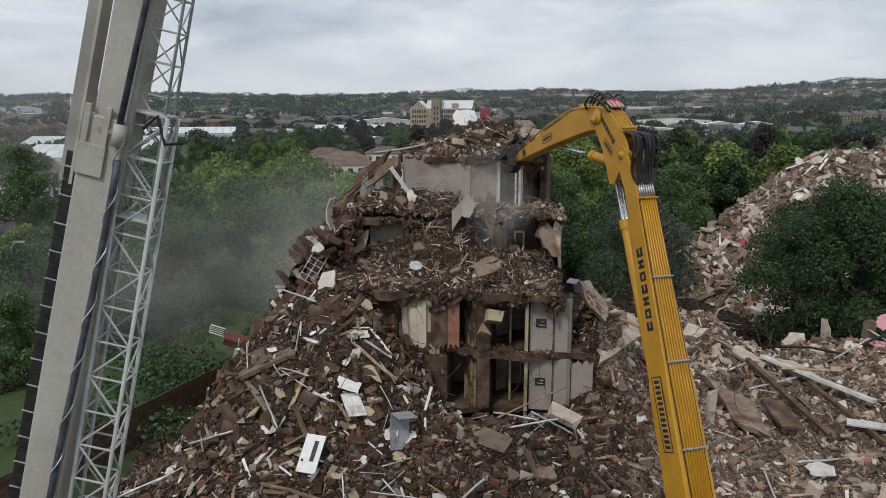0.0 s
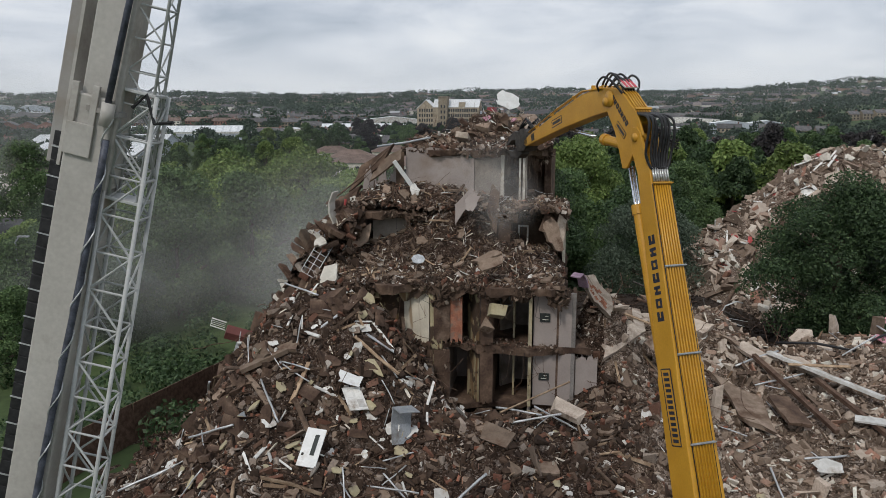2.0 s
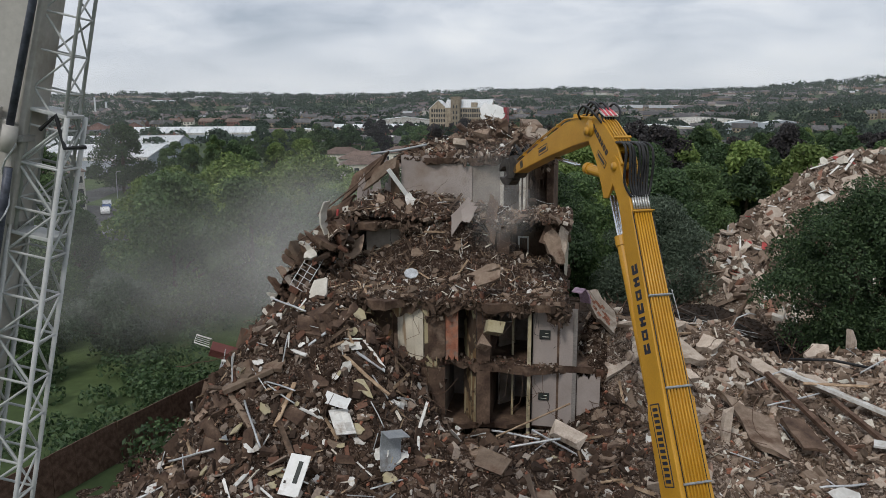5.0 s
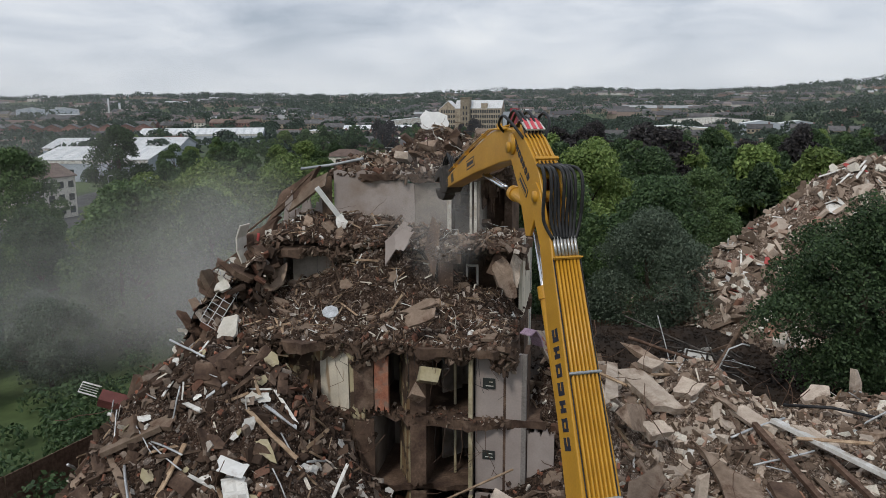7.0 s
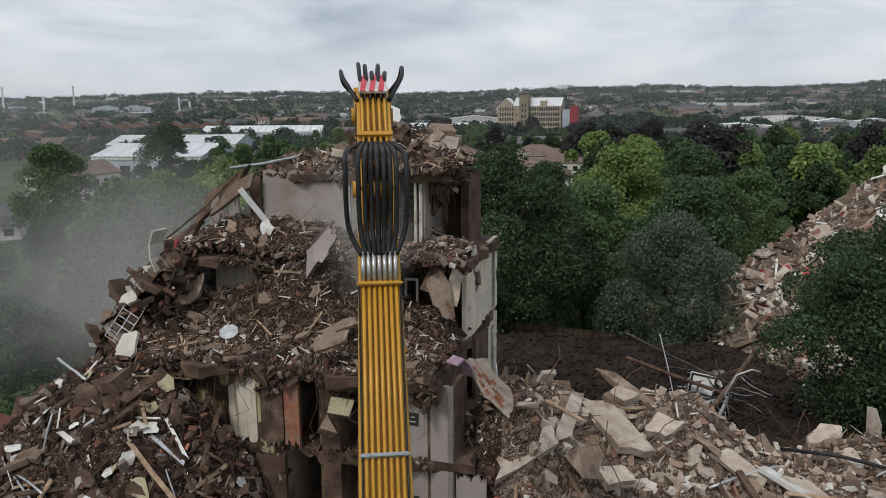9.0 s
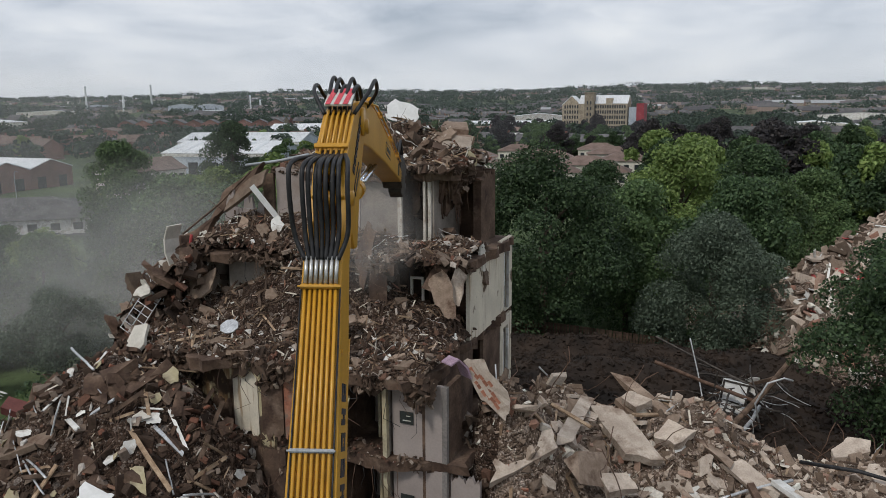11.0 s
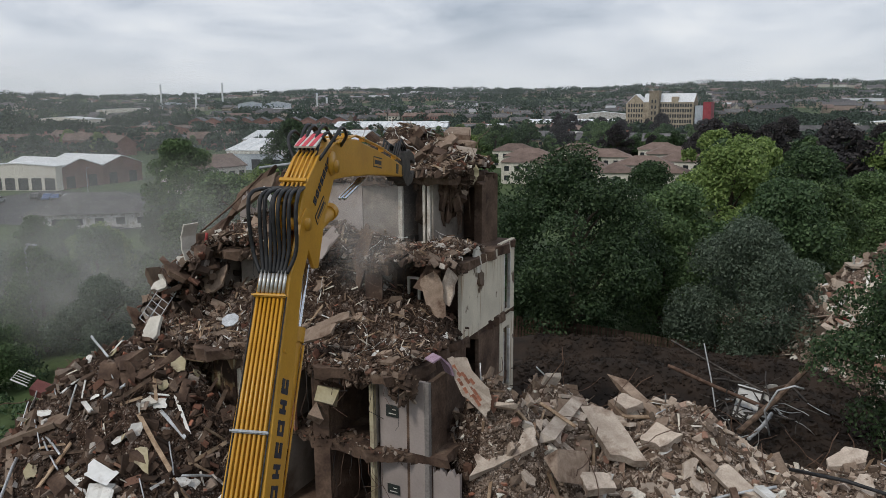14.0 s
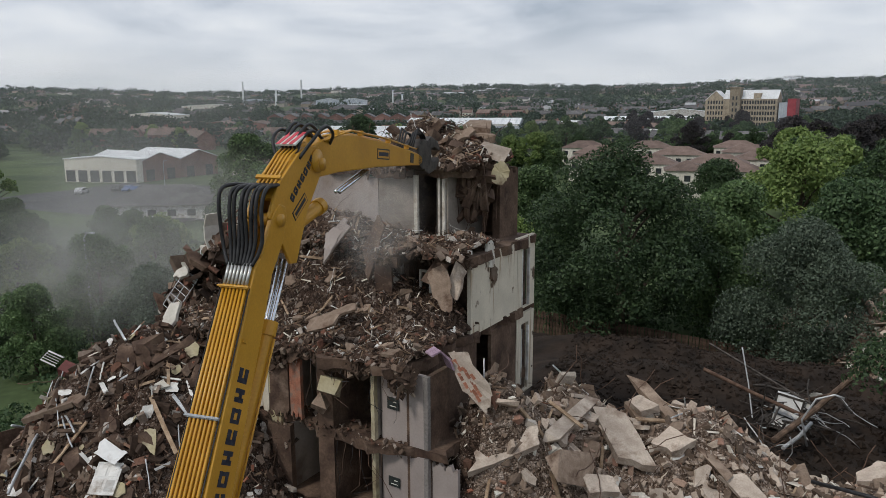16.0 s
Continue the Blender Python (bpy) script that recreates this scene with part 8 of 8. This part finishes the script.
for m_, nm in zip(CAR_PAINT, ("white", "silver", "red", "blue", "black")):
    c = thing("car", nm + " parked hatchback car", "car", group="parked cars")
    Kit().prism([(-2.1, 0.3), (2.1, 0.3), (2.15, 0.75), (1.2, 0.95), (0.5, 1.45), (-1.3, 1.48), (-2.0, 1.0), (-2.15, 0.8)], 1.7).ob("body", m_, c, bevel=0.08)
    Kit().prism([(1.05, 0.98), (0.47, 1.40), (-1.25, 1.42), (-1.8, 1.02)], 1.72).ob("glass", M_GLASSD, c)
    for sx in (-0.78, 0.78):
        for sy in (-1.35, 1.35):
            Kit().tube([(sx - 0.1, sy, 0.32), (sx + 0.1, sy, 0.32)], 0.32, 12).ob("wheel", M_HOSE, c)
    cars.append(c)
for i in range(34):
    x, y = rb.choice(((-70 - 2.8 * (i % 12), 150 + 6 * (i % 3)), (-100 - 2.9 * (i % 11), 140 + 8 * (i % 2)), (-57 + 0.2 * i, 100 + 3.5 * i)))
    copy_thing(rb.choice(cars), Matrix.Translation((x + rb.uniform(-.3, .3), y, float(ground_z(x, y)) + 0.14)) @ pose(0, 0, 0, 0, 0, rb.choice((24, 204, 28))))
for p in protos + cream + cars + [flats]:
    for c in list(p.children_recursive):
        bpy.data.objects.remove(c)
    bpy.data.objects.remove(p)
# chimneys over the works and lamp posts
for x, y, h, r in [(-655, 890, 36, 1.3), (-590, 935, 36, 1.3), (-622, 920, 24, 1.6), (-480, 1000, 22, 1.2), (-470, 1010, 16, 1.5)]:
    st = thing("factory_chimney", "slim pale steel chimney over the works", "chimney", Matrix.Translation((x, y, float(ground_z(x, y)))), "works chimneys")
    Kit().tube([(0, 0, -2), (0, 0, h)], r, 10, r * 0.85).ob("stack", M_WHITEROOF, st); Kit().tube([(0, 0, h - 1), (0, 0, h)], r * 1.1, 10).ob("rim", M_BLUEGREY, st)
for x, y in [(-30, 52), (-92, 150), (-72, 160), (-110, 146), (-64, 120), (52, 190), (-20, 205)]:
    lp = thing("street_lamp", "tall slim grey street lamp", "street lamp", Matrix.Translation((x, y, float(ground_z(x, y)))), "street lamps")
    Kit().tube([(0, 0, -0.3), (0, 0, 7.6), (0.3, 0, 8.0)], 0.08, 8, 0.05).ob("pole", M_GREYMETAL, lp); Kit().box(0.8, 0.22, 0.1, pose(0.6, 0, 8.02)).ob("lantern", M_GREYMETAL, lp)
# timber fence along the back of the site, and a brown site fence on the other side
fence = thing("timber_fence", "dark brown close-boarded timber fence", "fence")
for i in range(120):
    x = -2 + 0.24 * i
    y = 66.5 + 0.05 * x + 0.3 * math.sin(x * 0.3)
    part("board", PANE.setdefault("board", Kit().box(0.2, 0.04, 2.1).mesh("board", M_TIMBER_DARK)), fence, pose(x, y, float(ground_z(x, y)) + 1.0, rb.uniform(-2, 2), rb.uniform(-1.5, 1.5), 3))
hoard = thing("site_hoarding", "rusty brown site hoarding beside the heap", "fence")
for i in range(26):
    x, y = -16.4 + 0.42 * i, 27.0 + 1.12 * i
    part("panel", PANE.setdefault("hoard", Kit().box(0.05, 1.18, 2.0).mesh("panel", M_RUST)), hoard, pose(x - 1.2, y, float(ground_z(x, y)) + 0.9, 0, rb.uniform(-2, 2), -20.5))


# ---------------------------------------------------------------- hanging and falling pieces, dust
def lump_thing(name, L, W, T, material, seed, label, category="concrete slab"):
    o = shard(L, W, T, material, seed, 8).ob(name, material)
    return tagged(o, label, category)


# the top edge that the machine tears at: heavy curtain of broken wall, pale lumps and a white sheet
hang = thing("hanging_wall_section", "dark torn wall section hanging on bars at the roof edge", "wall section", pose(4.6, 40.0, 12.4))
rg = random.Random(88)
for i in range(26):
    s = rg.uniform(0.35, 0.95)
    o = shard(s, s * rg.uniform(0.6, 1.2), s * rg.uniform(0.3, 0.6), M_CONC_BROWN, 300 + i, 8).ob("broken_piece", M_CONC_BROWN, hang)
    o.matrix_basis = pose(rg.uniform(-1.0, 0.55), rg.uniform(-0.5, 0.6), rg.uniform(-2.4, 0.9), rg.uniform(-60, 60), rg.uniform(-60, 60), rg.uniform(0, 360))
for i in range(16):
    x, y = rg.uniform(-1.0, 0.6), rg.uniform(-0.6, 0.4)
    Kit().tube([(x, y, 0.6), (x + rg.uniform(-.2, .2), y - 0.1, -0.5), (x + rg.uniform(-.3, .3), y, -1.4 - rg.random())], 0.015, 5).ob("bar", M_RUST, hang)
for i in range(34):
    L_ = rg.uniform(0.7, 1.7)
    o = shard(rg.uniform(0.14, 0.4), L_, rg.uniform(0.06, 0.2), M_CONC_BROWN, 340 + i, 7).ob("torn_strip", M_CONC_BROWN, hang)
    o.matrix_basis = pose(rg.uniform(-1.35, 0.35), rg.uniform(-0.7, 0.3), rg.uniform(-0.3, 0.6) - 0.5 * L_, 90 + rg.uniform(-14, 14), rg.uniform(-22, 22), rg.uniform(0, 180))
o = shard(0.75, 0.95, 0.3, M_PLASTER_Y, 61, 8).ob("yellow_lump", M_PLASTER_Y, hang, "yellowish plastered lump"); o.matrix_basis = pose(0.75, -0.3, 0.35, 78, 10, 20)
o = shard(1.1, 0.7, 0.35, M_CONC_PALE, 62, 8).ob("pale_lump", M_CONC_PALE, hang, "pale concrete lump"); o.matrix_basis = pose(0.3, -0.1, 1.05, 20, 8, 20)
o = shard(0.6, 0.5, 0.3, M_CONC_BROWN, 63, 8).ob("brown_lump", M_CONC_BROWN, hang); o.matrix_basis = pose(-0.15, -0.3, 0.55, 60, 8, 20)
insul = thing("pink_insulation", "torn pink insulation and boards over the roof edge", "insulation", pose(3.0, 40.6, 13.75))
for i, (x, z, s, m_) in enumerate([(-0.8, 0.15, 0.9, M_PINK), (0.0, 0.02, 1.2, M_PINK), (0.8, -0.1, 0.9, M_PINK), (0.4, 0.12, 1.1, M_TIMBER), (-0.3, 0.2, 0.8, M_TIMBER_DARK), (-0.1, -0.3, 0.4, M_WHITE), (1.1, 0.0, 0.7, M_PINK)]):
    o = shard(s, 0.4, 0.05, m_, 330 + i, 7).ob("torn_sheet", m_, insul); o.matrix_basis = pose(x, -0.2 + 0.06 * i, z, rg.uniform(20, 60), rg.uniform(-12, 14), rg.uniform(-20, 20))
sheet_w = lump_thing("white_sheet", 1.55, 0.95, 0.05, M_ENAMEL, 71, "white rigid sheet standing on the torn roof", "sheet")
boulder = lump_thing("concrete_block", 0.9, 1.0, 0.7, M_CONC, 72, "grey-brown concrete block on the roof debris", "concrete block")
boulder.matrix_basis = pose(4.3, 41.2, 13.9, 10, 6, 10)
fallers = [lump_thing("falling_lump", s, s * 0.8, s * 0.5, M_CONC_BROWN, 400 + i, "brown broken lump falling from the roof edge", "concrete lump") for i, s in enumerate((0.42, 0.3, 0.24, 0.34))]


def dust_mat(name, strength):
    m = bpy.data.materials.new(name)
    m.use_nodes = True
    N, L = m.node_tree.nodes, m.node_tree.links
    N.clear()
    co = N.new("ShaderNodeTexCoord")
    g = N.new("ShaderNodeTexGradient"); g.gradient_type = "SPHERICAL"
    L.new(co.outputs["Object"], g.inputs[0])
    n = N.new("ShaderNodeTexNoise"); n.inputs["Scale"].default_value, n.inputs["Detail"].default_value, n.inputs["Roughness"].default_value = 1.5, 5, 0.5
    L.new(co.outputs["Object"], n.inputs["Vector"])
    a = N.new("ShaderNodeMapRange"); a.inputs[1].default_value, a.inputs[2].default_value = 0.0, 0.75
    a.interpolation_type = "SMOOTHSTEP"; L.new(g.outputs["Fac"], a.inputs[0])
    b = N.new("ShaderNodeMapRange"); b.inputs[1].default_value, b.inputs[2].default_value, b.inputs[3].default_value = 0.3, 0.7, 0.3
    L.new(n.outputs["Fac"], b.inputs[0])
    p = N.new("ShaderNodeMath"); p.operation = "MULTIPLY"; L.new(a.outputs[0], p.inputs[0]); L.new(b.outputs[0], p.inputs[1])
    q = N.new("ShaderNodeMath"); q.operation = "MULTIPLY"; L.new(p.outputs[0], q.inputs[0]); q.inputs[1].default_value = strength
    d, t, tr = N.new("ShaderNodeBsdfDiffuse"), N.new("ShaderNodeBsdfTransparent"), N.new("ShaderNodeBsdfTranslucent")
    d.inputs[0].default_value = tr.inputs[0].default_value = (0.76, 0.74, 0.71, 1)
    h = N.new("ShaderNodeMixShader"); h.inputs[0].default_value = 0.5; L.new(d.outputs[0], h.inputs[1]); L.new(tr.outputs[0], h.inputs[2])
    k = N.new("ShaderNodeMixShader"); L.new(q.outputs[0], k.inputs[0]); L.new(t.outputs[0], k.inputs[1]); L.new(h.outputs[0], k.inputs[2])
    o = N.new("ShaderNodeOutputMaterial"); L.new(k.outputs[0], o.inputs[0])
    return m


def dust_mesh(name, seed, material):
    """A thin billowing veil about two units across."""
    n = 20
    q = np.linspace(-1, 1, n)
    X, Z = np.meshgrid(q, q)
    Y = 0.16 * wave(X, Z, 2.2, seed)
    V = np.stack([X.ravel(), Y.ravel(), Z.ravel()], 1)
    i, j = np.meshgrid(np.arange(n - 1), np.arange(n - 1))
    a = (j * n + i).ravel()
    F = np.concatenate([np.stack([a, a + 1, a + n + 1], 1), np.stack([a, a + n + 1, a + n], 1)])
    me = tri_mesh(name, V, F, material); me.shade_smooth()
    return me


DUST = [dust_mat("dust_thick", 0.30), dust_mat("dust_thin", 0.20), dust_mat("dust_dense", 0.29)]
clouds = []
# x, y, z, half width, half height, turn, material, drift over the clip
for i, (x, y, z, w_, h_, turn, dm, dx) in enumerate([(-10, 47, 6.5, 8, 6.5, 12, 1, -3), (-16, 45.5, 6, 11, 7.5, 25, 1, -4), (-23, 47, 4, 11, 7, 38, 1, -9), (-75, 110, 9, 42, 17, 38, 0, -6), (-4, 51, 4.5, 7.5, 7.5, 25, 2, -25), (0, 56, 5, 9.5, 8.5, 30, 2, -30), (-9, 52, 3, 8, 6, 30, 2, -26), (-8.5, 42.5, 8.5, 4.5, 5.5, 18, 1, -2),
                                                     (1.2, 35.3, 10.4, 2.0, 2.3, 10, 0, 0), (0.6, 36.2, 11.4, 2.4, 2.4, 10, 1, 0)]):
    o = new("dust_cloud", dust_mesh("dust_cloud", i * 1.7, DUST[dm]))
    o.scale = (w_, 3.0, h_)
    o.visible_shadow = False
    tagged(o, "thin grey demolition dust drifting in the air", "dust", "dust clouds")
    clouds.append((o, x, y, z, turn, dx))


# curved translucent sheets round the valley, their pale colour painting in distance haze
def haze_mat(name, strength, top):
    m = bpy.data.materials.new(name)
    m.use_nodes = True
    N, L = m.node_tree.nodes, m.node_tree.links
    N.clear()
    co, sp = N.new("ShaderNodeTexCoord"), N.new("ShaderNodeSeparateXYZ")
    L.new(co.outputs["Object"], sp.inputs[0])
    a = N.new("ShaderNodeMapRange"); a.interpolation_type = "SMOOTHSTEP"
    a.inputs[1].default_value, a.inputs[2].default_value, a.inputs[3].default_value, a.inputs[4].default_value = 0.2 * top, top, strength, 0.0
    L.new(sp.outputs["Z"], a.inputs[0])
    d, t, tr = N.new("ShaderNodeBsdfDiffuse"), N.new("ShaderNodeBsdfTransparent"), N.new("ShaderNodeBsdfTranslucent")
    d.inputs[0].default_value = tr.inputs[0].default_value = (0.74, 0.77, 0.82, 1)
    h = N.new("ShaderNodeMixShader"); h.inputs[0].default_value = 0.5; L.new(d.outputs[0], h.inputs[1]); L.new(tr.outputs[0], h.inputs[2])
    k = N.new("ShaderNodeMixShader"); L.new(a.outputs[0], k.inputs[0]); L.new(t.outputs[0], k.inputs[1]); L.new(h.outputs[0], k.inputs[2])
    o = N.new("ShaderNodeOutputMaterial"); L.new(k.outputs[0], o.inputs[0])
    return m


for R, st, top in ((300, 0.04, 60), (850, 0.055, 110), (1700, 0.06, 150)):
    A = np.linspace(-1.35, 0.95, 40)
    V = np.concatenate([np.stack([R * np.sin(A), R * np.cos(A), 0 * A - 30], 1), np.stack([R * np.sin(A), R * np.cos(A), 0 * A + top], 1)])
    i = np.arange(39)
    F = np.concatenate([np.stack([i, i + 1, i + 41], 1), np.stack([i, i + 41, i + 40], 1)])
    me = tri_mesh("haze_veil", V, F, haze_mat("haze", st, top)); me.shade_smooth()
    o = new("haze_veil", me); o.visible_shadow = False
    tagged(o, "curved pale sheet standing in for distance haze over the valley", "haze", kind="structure")


# ---------------------------------------------------------------- what moves
def motions():
    place_arm()
    # the torn section sags while the jaws pull at it, then leans out
    walk(hang, [(t, pose(4.35 + dx, 40.0, 12.55 + dz, 0, ry, 0)) for t, dx, dz, ry in ((0, -0.1, 0.1, 0), (8, -0.1, 0.1, 0), (10.5, 0, 0, 0), (11.2, 0, -0.02, 0), (12.3, 0, -0.18, 0), (13.4, 0, -0.18, 1), (14, 0.1, -0.2, 2), (14.5, 0.26, -0.26, 4), (15, 0.48, -0.3, 7), (15.5, 0.6, -0.34, 8), (16, 0.62, -0.35, 8))])
    walk(insul, [(t, pose(3.0 + dx, 40.6, 13.75 + dz, 0, ry, 0)) for t, dx, dz, ry in ((0, -0.6, -0.1, 0), (1.5, 0.1, 0.25, 0), (3.5, 0.1, 0, 0), (6, -0.1, 0, 0), (10.5, 0, 0, 0), (12.3, 0.1, -0.1, 4), (13.5, 0.25, -0.15, 6), (16, 0.5, -0.25, 10))])
    walk(sheet_w, [(t, pose(x, 41.2, z, 62, ry, rz)) for t, x, z, ry, rz in ((0, 1.15, 14.45, 4, 4), (0.7, 1.9, 14.6, 12, 6), (1.3, 3.0, 15.05, 26, 8), (2.2, 3.2, 15.0, 24, 8), (3.0, 3.2, 14.75, 14, 6), (3.6, 3.1, 14.65, 12, 6), (5.8, 2.1, 14.65, 14, 8), (8.2, 2.0, 14.65, 14, 10), (10.3, 2.15, 14.7, 22, 12), (12.9, 2.2, 14.5, 24, 14), (13.6, 2.2, 13.9, 40, 20), (14.1, 2.3, 12.9, 60, 24), (16, 2.3, 12.9, 60, 24))])
    for o, t0, x, y, sp in zip(fallers, (14.2, 14.45, 14.1, 14.7), (5.6, 6.1, 5.9, 5.3), (39.6, 40.3, 41.2, 39.2), (0.35, 0.7, 0.5, 0.4)):
        rows = [(0, pose(x - 0.6, y, 12.2)), (t0, pose(x - 0.6, y, 12.2))]
        for k in range(1, 12):
            dt = 0.12 * k
            z = 12.2 - 4.9 * dt * dt
            low = float(ground_z(x, y)) + 0.3
            rows.append((t0 + dt, pose(x - 0.6 + sp * dt, y, max(z, low), 40 * dt, 60 * dt, 30 * dt)))
        rows.append((16.1, rows[-1][1]))
        walk(o, rows)
    for o, x, y, z, turn, dx in clouds:
        walk(o, [(0, pose(x + 1.5, y, z, 0, 0, turn)), (4, pose(x + 1.5 + 0.22 * dx, y, z + 0.15, 0, 3, turn)), (8, pose(x + 1.5 + 0.5 * dx, y, z + 0.25, 0, 5, turn)), (12, pose(x + 1.5 + 0.75 * dx, y, z + 0.3, 0, 6, turn)), (16, pose(x + 1.5 + dx, y, z + 0.35, 0, 8, turn))])


motions()
